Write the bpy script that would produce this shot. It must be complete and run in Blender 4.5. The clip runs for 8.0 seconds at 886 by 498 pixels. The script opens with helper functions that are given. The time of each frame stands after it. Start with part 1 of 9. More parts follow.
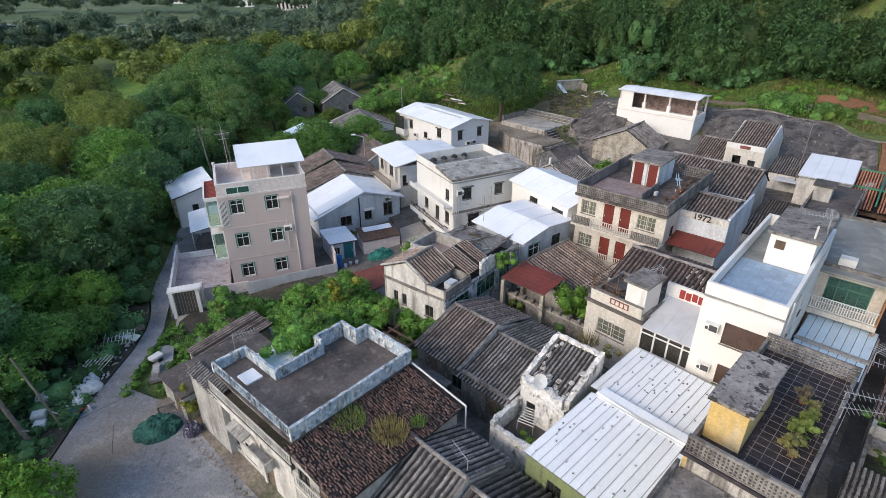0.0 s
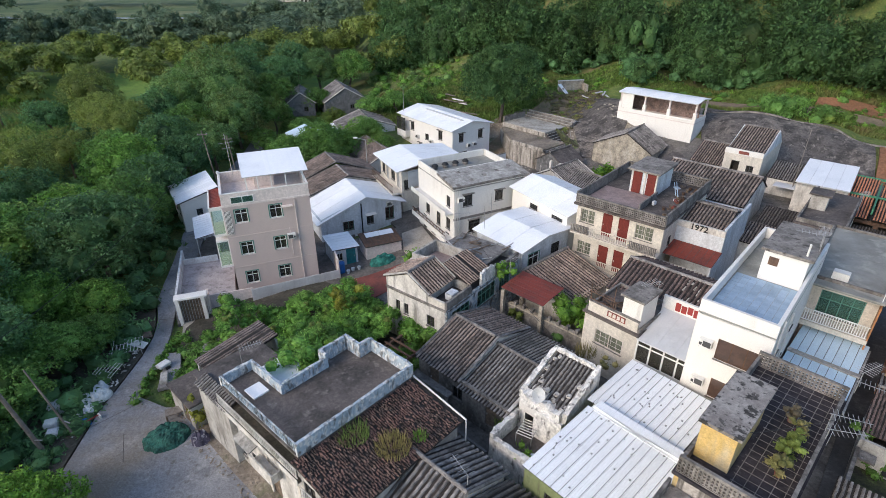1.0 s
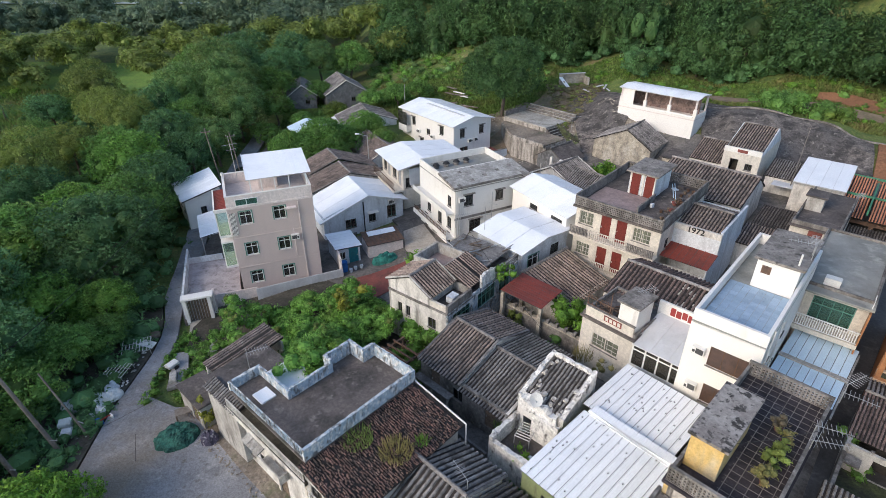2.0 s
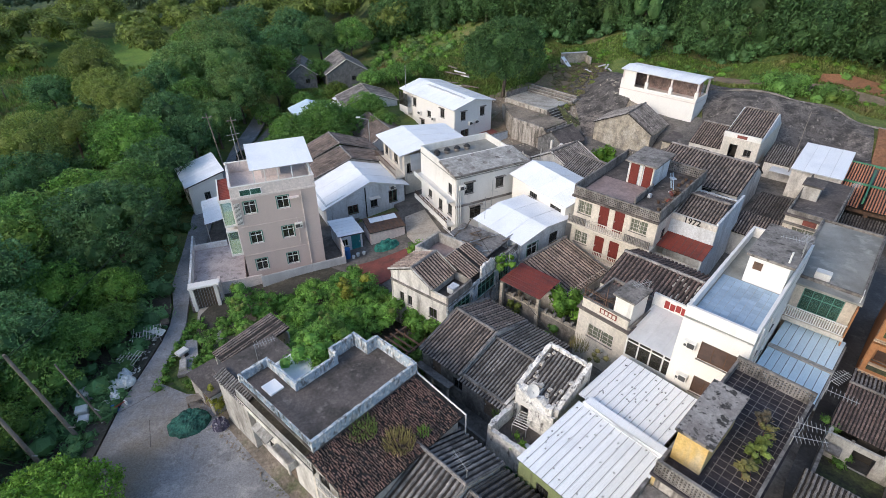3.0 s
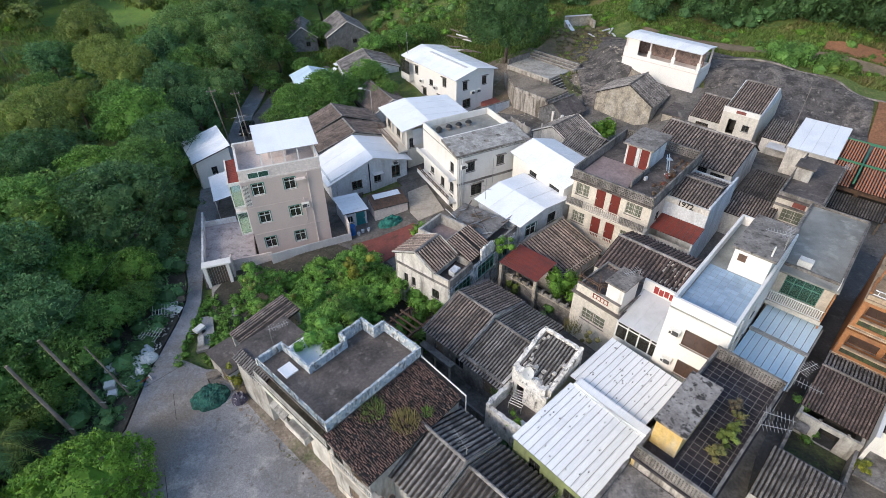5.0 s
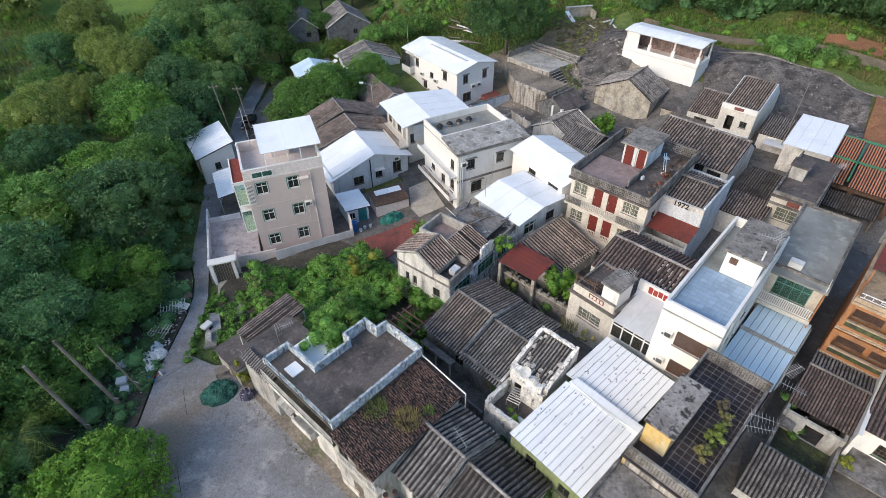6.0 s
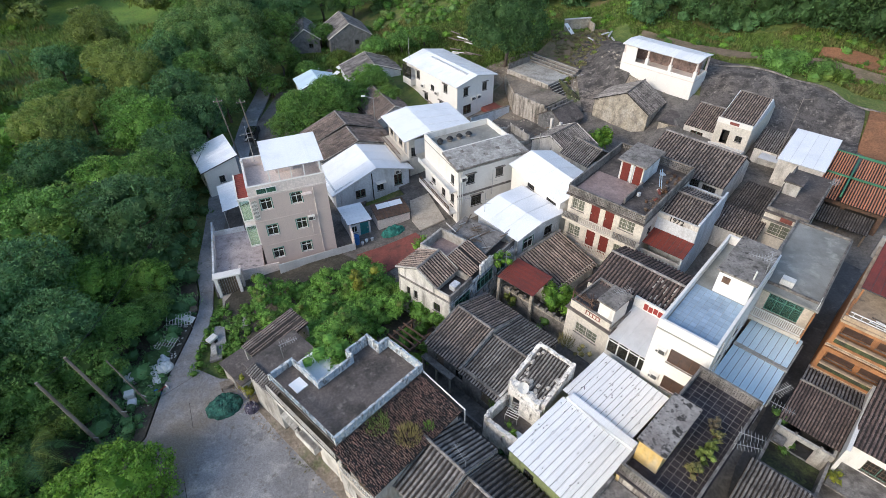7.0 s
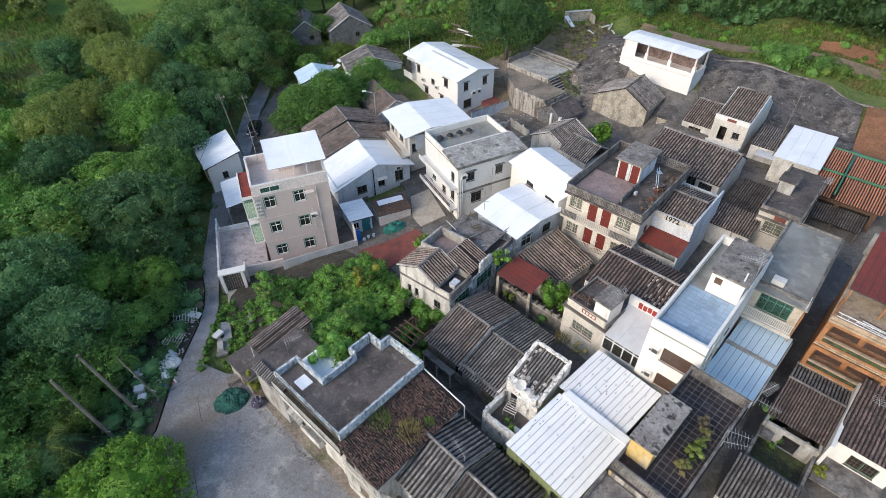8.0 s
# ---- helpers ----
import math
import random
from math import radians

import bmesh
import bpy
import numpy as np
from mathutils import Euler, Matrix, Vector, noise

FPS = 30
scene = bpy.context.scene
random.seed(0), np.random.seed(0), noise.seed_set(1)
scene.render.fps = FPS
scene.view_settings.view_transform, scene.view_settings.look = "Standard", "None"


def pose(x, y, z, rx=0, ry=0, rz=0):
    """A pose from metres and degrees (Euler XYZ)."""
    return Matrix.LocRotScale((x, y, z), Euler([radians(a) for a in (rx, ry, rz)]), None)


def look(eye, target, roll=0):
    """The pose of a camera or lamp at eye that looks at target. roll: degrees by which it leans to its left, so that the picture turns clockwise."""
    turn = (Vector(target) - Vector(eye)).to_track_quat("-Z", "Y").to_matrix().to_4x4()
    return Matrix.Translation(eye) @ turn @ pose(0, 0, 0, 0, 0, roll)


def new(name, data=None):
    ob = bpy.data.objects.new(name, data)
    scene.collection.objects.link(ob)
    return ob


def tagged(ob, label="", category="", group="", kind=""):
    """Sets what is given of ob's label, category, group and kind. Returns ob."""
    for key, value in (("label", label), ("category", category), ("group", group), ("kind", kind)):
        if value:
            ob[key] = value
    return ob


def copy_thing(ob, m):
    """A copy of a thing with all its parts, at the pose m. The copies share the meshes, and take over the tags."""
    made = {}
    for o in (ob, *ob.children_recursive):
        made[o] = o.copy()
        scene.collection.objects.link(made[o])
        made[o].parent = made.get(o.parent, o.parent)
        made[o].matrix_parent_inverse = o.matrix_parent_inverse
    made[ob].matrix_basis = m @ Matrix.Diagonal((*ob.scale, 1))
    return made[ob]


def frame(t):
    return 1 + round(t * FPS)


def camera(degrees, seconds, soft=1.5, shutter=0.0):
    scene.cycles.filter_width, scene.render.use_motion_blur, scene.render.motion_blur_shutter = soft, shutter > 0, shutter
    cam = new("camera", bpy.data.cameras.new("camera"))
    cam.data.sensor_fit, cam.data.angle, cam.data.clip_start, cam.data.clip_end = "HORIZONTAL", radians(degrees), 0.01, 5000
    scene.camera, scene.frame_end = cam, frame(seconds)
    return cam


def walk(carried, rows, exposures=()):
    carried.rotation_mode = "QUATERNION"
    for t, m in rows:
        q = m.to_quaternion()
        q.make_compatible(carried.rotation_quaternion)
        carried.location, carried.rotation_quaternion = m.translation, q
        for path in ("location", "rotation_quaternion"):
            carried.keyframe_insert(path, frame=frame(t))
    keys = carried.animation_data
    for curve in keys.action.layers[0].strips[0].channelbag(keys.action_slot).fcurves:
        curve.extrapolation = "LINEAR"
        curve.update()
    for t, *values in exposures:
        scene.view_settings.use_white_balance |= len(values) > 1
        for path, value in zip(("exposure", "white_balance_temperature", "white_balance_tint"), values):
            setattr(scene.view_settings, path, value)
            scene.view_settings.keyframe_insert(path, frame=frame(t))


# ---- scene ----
# camera: a drone that rises straight up and tips its lens down
cam = camera(78.4, 8.0, soft=0.8)
METRES, EYE, TILT, LEAN, TURN = 14.5, 28.0, -27.2, 0.0, 0.0
ROWS = [
    (0.0, 0.0, 0.0, 0.0, -0.0, 0.0, 0.0),
    (0.5, 0.0008, -0.0256, 0.0543, 0.07, -1.0, -0.01),
    (1.0, 0.0014, -0.0548, 0.1107, 0.14, -0.98, -0.02),
    (1.5, 0.0019, -0.0836, 0.1626, 0.21, -1.46, -0.04),
    (3.0, 0.004, -0.1737, 0.3419, 0.38, -5.69, -0.01),
    (3.5, 0.0039, -0.202, 0.3966, 0.42, -6.98, 0.01),
    (4.0, 0.0035, -0.2326, 0.455, 0.47, -8.34, 0.01),
    (4.5, 0.0032, -0.2598, 0.5066, 0.52, -9.58, 0.01),
    (6.0, 0.0063, -0.346, 0.6815, 0.65, -12.85, 0.06),
    (6.5, 0.0074, -0.3725, 0.7327, 0.67, -12.77, 0.07),
    (7.0, 0.01, -0.4007, 0.7873, 0.73, -12.69, 0.05),
    (7.5, 0.0106, -0.4287, 0.8343, 0.77, -13.23, 0.05),
    (8.0, 0.0123, -0.4571, 0.8888, 0.79, -14.24, 0.05),
]
walk(cam, [(t, pose(0, 0, EYE, TILT, LEAN, TURN) @ pose(METRES * x, METRES * y, METRES * z, 90 + pitch, roll, yaw)) for t, x, y, z, yaw, pitch, roll in ROWS],
     exposures=[(0.0, 0.63, 6250, 10), (4.0, 0.73, 6260, 9), (8.0, 0.80, 6300, 8)])

# light: hazy late daylight, a weak wide sun from behind the left shoulder under a bright sky
world = bpy.data.worlds.new("sky")
scene.world = world
world.use_nodes = True
wt = world.node_tree
sky = wt.nodes.new("ShaderNodeTexSky")
sky.sky_type, sky.sun_disc = "NISHITA", False
SUN_EL, SUN_AZ = 30.0, 232.0     # degrees up; degrees clockwise from +y
sky.sun_elevation, sky.sun_rotation = radians(SUN_EL), radians(SUN_AZ)
sky.air_density, sky.dust_density, sky.ozone_density = 1.0, 1.2, 1.0
back = wt.nodes["Background"]
back.inputs["Strength"].default_value = 0.15
wt.links.new(sky.outputs[0], back.inputs["Color"])
sun = new("sun", bpy.data.lights.new("sun", "SUN"))
sun.data.energy, sun.data.angle, sun.data.color = 1.25, radians(22), (1.0, 0.84, 0.68)
az, el = radians(SUN_AZ), radians(SUN_EL)
sun_from = Vector((math.sin(az) * math.cos(el), math.cos(az) * math.cos(el), math.sin(el)))
sun.matrix_world = look(sun_from * 100, (0, 0, 0))

# ---------------------------------------------------------------- materials
def paint(name, base, layers=(), rough=0.85, metal=0.0, bump=0.15, grain=25.0, vary=0.0, island=0.0, spec=0.3, translucent=0.0):
    """A weathered surface: base colour, layers of (colour, size in 1/m, low, high, stretch in z) over it, grain and fine relief."""
    m = bpy.data.materials.new(name)
    m.use_nodes = True
    nt = m.node_tree
    n, link = nt.nodes, nt.links
    b = n["Principled BSDF"]
    geo = n.new("ShaderNodeNewGeometry")
    col = n.new("ShaderNodeRGB")
    col.outputs[0].default_value = (*base, 1)
    last = col.outputs[0]
    for k, (c, size, lo, hi, zs) in enumerate(layers):
        mp = n.new("ShaderNodeMapping")
        mp.inputs["Scale"].default_value = (1, 1, zs)
        mp.inputs["Location"].default_value = (3.1 * k, 1.7 * k, 0.9 * k)
        link.new(geo.outputs["Position"], mp.inputs["Vector"])
        tex = n.new("ShaderNodeTexNoise")
        tex.inputs["Scale"].default_value, tex.inputs["Detail"].default_value, tex.inputs["Roughness"].default_value = size, 6, 0.62
        link.new(mp.outputs[0], tex.inputs["Vector"])
        rng = n.new("ShaderNodeMapRange")
        rng.inputs["From Min"].default_value, rng.inputs["From Max"].default_value = lo, hi
        link.new(tex.outputs["Fac"], rng.inputs["Value"])
        mix = n.new("ShaderNodeMix")
        mix.data_type = "RGBA"
        link.new(rng.outputs[0], mix.inputs[0])
        link.new(last, mix.inputs[6])
        mix.inputs[7].default_value = (*c, 1)
        last = mix.outputs[2]
    fine = n.new("ShaderNodeTexNoise")
    fine.inputs["Scale"].default_value, fine.inputs["Detail"].default_value = grain, 4
    link.new(geo.outputs["Position"], fine.inputs["Vector"])
    val = n.new("ShaderNodeMapRange")
    val.inputs["From Min"].default_value, val.inputs["From Max"].default_value = 0.3, 0.7
    val.inputs["To Min"].default_value, val.inputs["To Max"].default_value = 0.86, 1.14
    link.new(fine.outputs["Fac"], val.inputs["Value"])
    factor = val.outputs[0]
    if bump > 0.1:
        mid = n.new("ShaderNodeTexNoise")
        mid.inputs["Scale"].default_value, mid.inputs["Detail"].default_value, mid.inputs["Roughness"].default_value = 4.5, 5, 0.7
        link.new(geo.outputs["Position"], mid.inputs["Vector"])
        mr = n.new("ShaderNodeMapRange")
        mr.inputs["From Min"].default_value, mr.inputs["From Max"].default_value = 0.32, 0.68
        mr.inputs["To Min"].default_value, mr.inputs["To Max"].default_value = 1 - min(0.32, bump * 1.1), 1 + min(0.32, bump * 1.1)
        link.new(mid.outputs["Fac"], mr.inputs["Value"])
        mm = n.new("ShaderNodeMath")
        mm.operation = "MULTIPLY"
        link.new(factor, mm.inputs[0])
        link.new(mr.outputs[0], mm.inputs[1])
        factor = mm.outputs[0]
    for amount, source in ((vary, "object"), (island, "island")):
        if amount:
            out = n.new("ShaderNodeObjectInfo").outputs["Random"] if source == "object" else geo.outputs["Random Per Island"]
            r2 = n.new("ShaderNodeMapRange")
            r2.inputs["To Min"].default_value, r2.inputs["To Max"].default_value = 1 - amount, 1 + amount
            link.new(out, r2.inputs["Value"])
            mul = n.new("ShaderNodeMath")
            mul.operation = "MULTIPLY"
            link.new(factor, mul.inputs[0])
            link.new(r2.outputs[0], mul.inputs[1])
            factor = mul.outputs[0]
    hsv = n.new("ShaderNodeHueSaturation")
    link.new(last, hsv.inputs["Color"])
    link.new(factor, hsv.inputs["Value"])
    link.new(hsv.outputs[0], b.inputs["Base Color"])
    b.inputs["Roughness"].default_value, b.inputs["Metallic"].default_value = rough, metal
    b.inputs["Specular IOR Level"].default_value = spec
    if bump:
        bp = n.new("ShaderNodeBump")
        bp.inputs["Strength"].default_value, bp.inputs["Distance"].default_value = bump, 0.04
        link.new(fine.outputs["Fac"], bp.inputs["Height"])
        link.new(bp.outputs[0], b.inputs["Normal"])
    if translucent:
        tr = n.new("ShaderNodeBsdfTranslucent")
        link.new(hsv.outputs[0], tr.inputs["Color"])
        ms = n.new("ShaderNodeMixShader")
        ms.inputs[0].default_value = translucent
        link.new(b.outputs[0], ms.inputs[1])
        link.new(tr.outputs[0], ms.inputs[2])
        link.new(ms.outputs[0], n["Material Output"].inputs["Surface"])
    return m


def glazing(name, tint, rough=0.06):
    m = bpy.data.materials.new(name)
    m.use_nodes = True
    b = m.node_tree.nodes["Principled BSDF"]
    b.inputs["Base Color"].default_value = (*tint, 1)
    b.inputs["Transmission Weight"].default_value = 0.85
    b.inputs["Roughness"].default_value = rough
    b.inputs["IOR"].default_value = 1.45
    return m


GREY = (0.23, 0.22, 0.20)
BLACKISH = (0.05, 0.05, 0.045)
M = dict(
    white=paint("white_render", (0.75, 0.725, 0.675), [((0.55, 0.52, 0.46), 0.7, 0.52, 0.8, 0.35), ((0.30, 0.28, 0.25), 1.6, 0.62, 0.85, 0.12)], bump=0.1),
    cleanwhite=paint("clean_white_render", (0.77, 0.745, 0.70), [((0.61, 0.575, 0.52), 0.8, 0.55, 0.9, 0.2)], bump=0.08),
    cream=paint("stained_cream_render", (0.62, 0.57, 0.49), [((0.44, 0.40, 0.335), 0.9, 0.48, 0.8, 0.3), ((0.20, 0.18, 0.155), 1.8, 0.62, 0.82, 0.12)]),
    oldwhite=paint("stained_old_limewash", (0.64, 0.61, 0.56), [((0.38, 0.355, 0.315), 1.1, 0.44, 0.68, 0.4), ((0.10, 0.095, 0.085), 1.6, 0.56, 0.76, 0.15)]),
    pink=paint("pinkish_mosaic_tile", (0.56, 0.46, 0.42), [((0.48, 0.40, 0.37), 0.6, 0.45, 0.8, 0.4)], rough=0.6, grain=60, bump=0.08),
    palepink=paint("pale_pink_trim", (0.68, 0.60, 0.56), [((0.52, 0.46, 0.43), 0.8, 0.5, 0.85, 0.3)]),
    bluewhite=paint("blue_white_wash", (0.62, 0.65, 0.675), [((0.38, 0.39, 0.40), 0.9, 0.45, 0.75, 0.3), ((0.14, 0.14, 0.13), 1.7, 0.6, 0.8, 0.12)]),
    bluewash=paint("flaking_blue_wash", (0.37, 0.44, 0.50), [((0.64, 0.64, 0.62), 3.6, 0.50, 0.57, 0.8), ((0.15, 0.15, 0.145), 2.8, 0.50, 0.62, 0.5), ((0.075, 0.072, 0.068), 1.5, 0.56, 0.72, 0.25)]),
    ochre=paint("ochre_render", (0.62, 0.43, 0.16), [((0.55, 0.46, 0.30), 1.2, 0.45, 0.7, 0.3), ((0.16, 0.12, 0.07), 1.6, 0.6, 0.8, 0.15)]),
    green=paint("lime_green_paint", (0.25, 0.29, 0.13), [((0.20, 0.23, 0.12), 1.0, 0.45, 0.7, 0.2), ((0.12, 0.12, 0.08), 1.8, 0.56, 0.74, 0.15)]),
    orange=paint("orange_mosaic", (0.40, 0.185, 0.08), [((0.22, 0.115, 0.065), 1.0, 0.45, 0.75, 0.4)], rough=0.6),
    tan=paint("tan_mosaic", (0.46, 0.35, 0.24), [((0.28, 0.21, 0.15), 1.2, 0.45, 0.7, 0.3), ((0.12, 0.10, 0.08), 1.9, 0.58, 0.76, 0.2)], rough=0.6),
    palepave=paint("pale_cream_paving", (0.47, 0.42, 0.35), [((0.33, 0.29, 0.24), 0.7, 0.45, 0.7, 1), ((0.22, 0.20, 0.17), 2.0, 0.58, 0.74, 1)]),
    brownpane=paint("brown_louvred_pane", (0.10, 0.062, 0.048), [((0.06, 0.042, 0.036), 2.2, 0.42, 0.66, 1)], rough=0.3, bump=0.03, spec=0.5),
    streaked=paint("streaked_lime_wall", (0.46, 0.42, 0.37), [((0.24, 0.21, 0.18), 1.2, 0.44, 0.66, 0.12), ((0.09, 0.082, 0.072), 2.4, 0.5, 0.66, 0.1), ((0.17, 0.15, 0.12), 0.5, 0.52, 0.7, 0.6)], bump=0.3),
    crumbled=paint("crumbling_limewash", (0.74, 0.715, 0.67), [((0.50, 0.475, 0.43), 1.6, 0.48, 0.68, 0.5), ((0.17, 0.16, 0.145), 2.6, 0.55, 0.66, 0.4)], bump=0.3),
    stone=paint("grey_brick_wall", (0.42, 0.37, 0.29), [((0.20, 0.18, 0.15), 1.4, 0.42, 0.65, 0.6), ((0.50, 0.46, 0.40), 0.7, 0.5, 0.75, 0.6)], bump=0.5, grain=12),
    concrete=paint("weathered_concrete", (0.24, 0.22, 0.20), [((0.11, 0.10, 0.09), 0.9, 0.42, 0.62, 0.5), ((0.32, 0.30, 0.27), 2.2, 0.55, 0.75, 0.7)], bump=0.3, grain=14),
    darkroof=paint("blackened_concrete_roof", (0.135, 0.115, 0.105), [((0.06, 0.055, 0.05), 0.5, 0.42, 0.65, 1), ((0.24, 0.21, 0.19), 1.4, 0.57, 0.75, 1)], bump=0.25, grain=16),
    stainedslab=paint("mottled_slab", (0.27, 0.245, 0.22), [((0.13, 0.118, 0.105), 0.9, 0.45, 0.66, 1), ((0.075, 0.068, 0.06), 2.3, 0.56, 0.68, 1), ((0.37, 0.34, 0.31), 1.3, 0.58, 0.8, 1)], bump=0.25),
    mottled=paint("pale_slab_with_black_lichen", (0.33, 0.30, 0.27), [((0.24, 0.21, 0.19), 0.8, 0.45, 0.66, 1), ((0.055, 0.05, 0.045), 1.7, 0.55, 0.60, 1), ((0.10, 0.09, 0.08), 4.0, 0.56, 0.62, 1)], bump=0.25),
    paleslab=paint("pale_lichened_slab", (0.40, 0.385, 0.355), [((0.25, 0.235, 0.21), 0.8, 0.45, 0.66, 1), ((0.50, 0.485, 0.45), 2.2, 0.55, 0.75, 1)], vary=0.12, bump=0.25),
    greyroof=paint("smooth_grey_roof", (0.31, 0.31, 0.285), [((0.20, 0.20, 0.18), 0.35, 0.42, 0.66, 1), ((0.46, 0.45, 0.40), 0.6, 0.54, 0.74, 0.3), ((0.24, 0.22, 0.19), 2.4, 0.6, 0.75, 1)], bump=0.1),
    blueroof=paint("pale_blue_roof_tiles", (0.33, 0.435, 0.545), [((0.25, 0.34, 0.44), 0.9, 0.45, 0.7, 1)], rough=0.5, vary=0.09, bump=0.05),
    bluesheet=paint("pale_blue_metal_sheet", (0.60, 0.74, 0.83), [((0.52, 0.65, 0.74), 0.6, 0.45, 0.75, 1)], rough=0.45, vary=0.05, bump=0.04),
    whitesheet=paint("white_painted_sheet", (0.88, 0.89, 0.90), [((0.74, 0.76, 0.78), 0.35, 0.5, 0.8, 1), ((0.50, 0.48, 0.45), 2.6, 0.68, 0.85, 1)], rough=0.5, vary=0.035, bump=0.05),
    greysheet=paint("dull_grey_sheet", (0.62, 0.62, 0.62), [((0.46, 0.46, 0.46), 0.5, 0.45, 0.75, 1)], rough=0.55, vary=0.04, bump=0.05),
    yardtile=paint("streaked_grey_yard", (0.44, 0.40, 0.40), [((0.28, 0.25, 0.25), 0.8, 0.44, 0.68, 1), ((0.13, 0.12, 0.12), 1.7, 0.56, 0.72, 1)], rough=0.8),
    terrace=paint("pinkish_terrace_tile", (0.34, 0.26, 0.24), [((0.22, 0.17, 0.16), 1.0, 0.4, 0.7, 1)], rough=0.7),
    tile=paint("fired_clay_tile", (0.31, 0.24, 0.20), [((0.15, 0.122, 0.105), 1.3, 0.42, 0.62, 1), ((0.40, 0.345, 0.30), 2.5, 0.55, 0.75, 1)], vary=0.22, bump=0.3, grain=18),
    tilegrey=paint("grey_clay_tile", (0.265, 0.245, 0.23), [((0.12, 0.112, 0.106), 1.2, 0.42, 0.62, 1), ((0.35, 0.325, 0.30), 2.2, 0.55, 0.75, 1)], vary=0.25, bump=0.3, grain=18),
    tiledark=paint("dark_weathered_tile", (0.15, 0.132, 0.12), [((0.075, 0.068, 0.063), 1.1, 0.42, 0.62, 1), ((0.22, 0.20, 0.18), 2.2, 0.55, 0.75, 1)], vary=0.25, bump=0.3, grain=18),
    moss=paint("mossy_dark_floor", (0.075, 0.088, 0.04), [((0.045, 0.045, 0.035), 0.9, 0.42, 0.62, 1), ((0.11, 0.14, 0.05), 1.8, 0.52, 0.72, 1)], bump=0.5, grain=7),
    blackfloor=paint("black_stained_terrace_floor", (0.055, 0.047, 0.052), [((0.028, 0.025, 0.028), 0.7, 0.42, 0.62, 1), ((0.105, 0.095, 0.095), 1.8, 0.56, 0.76, 1)], bump=0.25, grain=12),
    soil=paint("dark_damp_soil", (0.085, 0.075, 0.058), [((0.05, 0.047, 0.036), 0.6, 0.42, 0.62, 1), ((0.13, 0.12, 0.09), 1.4, 0.55, 0.75, 1)], bump=0.6, grain=6),
    mortar=paint("pale_lime_mortar", (0.62, 0.58, 0.52), [((0.40, 0.37, 0.33), 2.0, 0.45, 0.7, 1)], bump=0.4, grain=10),
    tilered=paint("reddish_brown_tile", (0.215, 0.150, 0.130), [((0.11, 0.083, 0.075), 1.3, 0.42, 0.62, 1), ((0.29, 0.23, 0.205), 2.5, 0.55, 0.75, 1)], vary=0.22, bump=0.3, grain=18),
    # near-black bed that shows between the tile rows
    tilegap=paint("dark_tile_bed", (0.030, 0.026, 0.024), [((0.065, 0.055, 0.048), 1.6, 0.5, 0.75, 1)], bump=0.3),
    tileorange=paint("glazed_orange_tile", (0.56, 0.235, 0.13), [((0.42, 0.19, 0.11), 1.3, 0.5, 0.8, 1)], rough=0.45, vary=0.12),
    greenglaze=paint("green_glazed_ridge", (0.07, 0.22, 0.13), rough=0.4),
    weedtile=paint("mossy_brown_tile", (0.125, 0.075, 0.062), [((0.05, 0.04, 0.035), 1.4, 0.42, 0.6, 1), ((0.19, 0.13, 0.10), 3.0, 0.52, 0.72, 1)], island=0.35, bump=0.5, grain=10),
    redsheet=paint("red_painted_sheet", (0.205, 0.045, 0.032), [((0.13, 0.04, 0.032), 0.9, 0.45, 0.75, 1)], rough=0.55, vary=0.05),
    reddoor=paint("red_door_paint", (0.15, 0.03, 0.023), [((0.17, 0.04, 0.03), 1.8, 0.5, 0.8, 0.4)], rough=0.5),
    redpave=paint("red_brick_paving", (0.23, 0.075, 0.06), [((0.13, 0.06, 0.05), 1.2, 0.45, 0.7, 1)]),
    teal=paint("teal_paint", (0.03, 0.20, 0.22), [((0.03, 0.13, 0.14), 1.5, 0.5, 0.8, 1)], rough=0.5),
    tarp=paint("dark_green_net", (0.035, 0.125, 0.095), [((0.02, 0.06, 0.05), 2.4, 0.42, 0.62, 1)], bump=0.6, grain=9),
    tealtarp=paint("teal_tarpaulin", (0.04, 0.21, 0.17), [((0.03, 0.12, 0.10), 2.4, 0.42, 0.66, 1)], bump=0.5, grain=9),
    blueplastic=paint("blue_plastic", (0.02, 0.14, 0.42), rough=0.4, spec=0.5),
    frame=paint("white_window_frame", (0.74, 0.74, 0.71), rough=0.5, bump=0.03),
    greenframe=paint("green_window_frame", (0.10, 0.22, 0.17), rough=0.5, bump=0.03),
    darkframe=paint("dark_metal_frame", (0.07, 0.07, 0.07), rough=0.5, bump=0.03),
    rust=paint("rusty_iron", (0.15, 0.09, 0.06), [((0.07, 0.05, 0.04), 3, 0.4, 0.7, 1)], rough=0.8),
    metal=paint("galvanised_metal", (0.48, 0.48, 0.47), [((0.32, 0.31, 0.30), 3, 0.45, 0.75, 1)], rough=0.5, metal=0.6, bump=0.05),
    plastic=paint("white_plastic", (0.74, 0.73, 0.69), [((0.56, 0.54, 0.49), 2, 0.5, 0.8, 1)], rough=0.5, bump=0.03),
    wood=paint("grey_old_wood", (0.20, 0.15, 0.11), [((0.11, 0.085, 0.065), 2.5, 0.4, 0.65, 4)], bump=0.3),
    pole=paint("weathered_pole", (0.23, 0.20, 0.17), [((0.14, 0.12, 0.10), 2.5, 0.4, 0.65, 0.3)], bump=0.2),
    redpaint=paint("red_sign_paint", (0.30, 0.045, 0.04), rough=0.6),
    black=paint("black_paint", (0.03, 0.03, 0.03), rough=0.6),
    glass=glazing("window_glass", (0.17, 0.17, 0.16)),
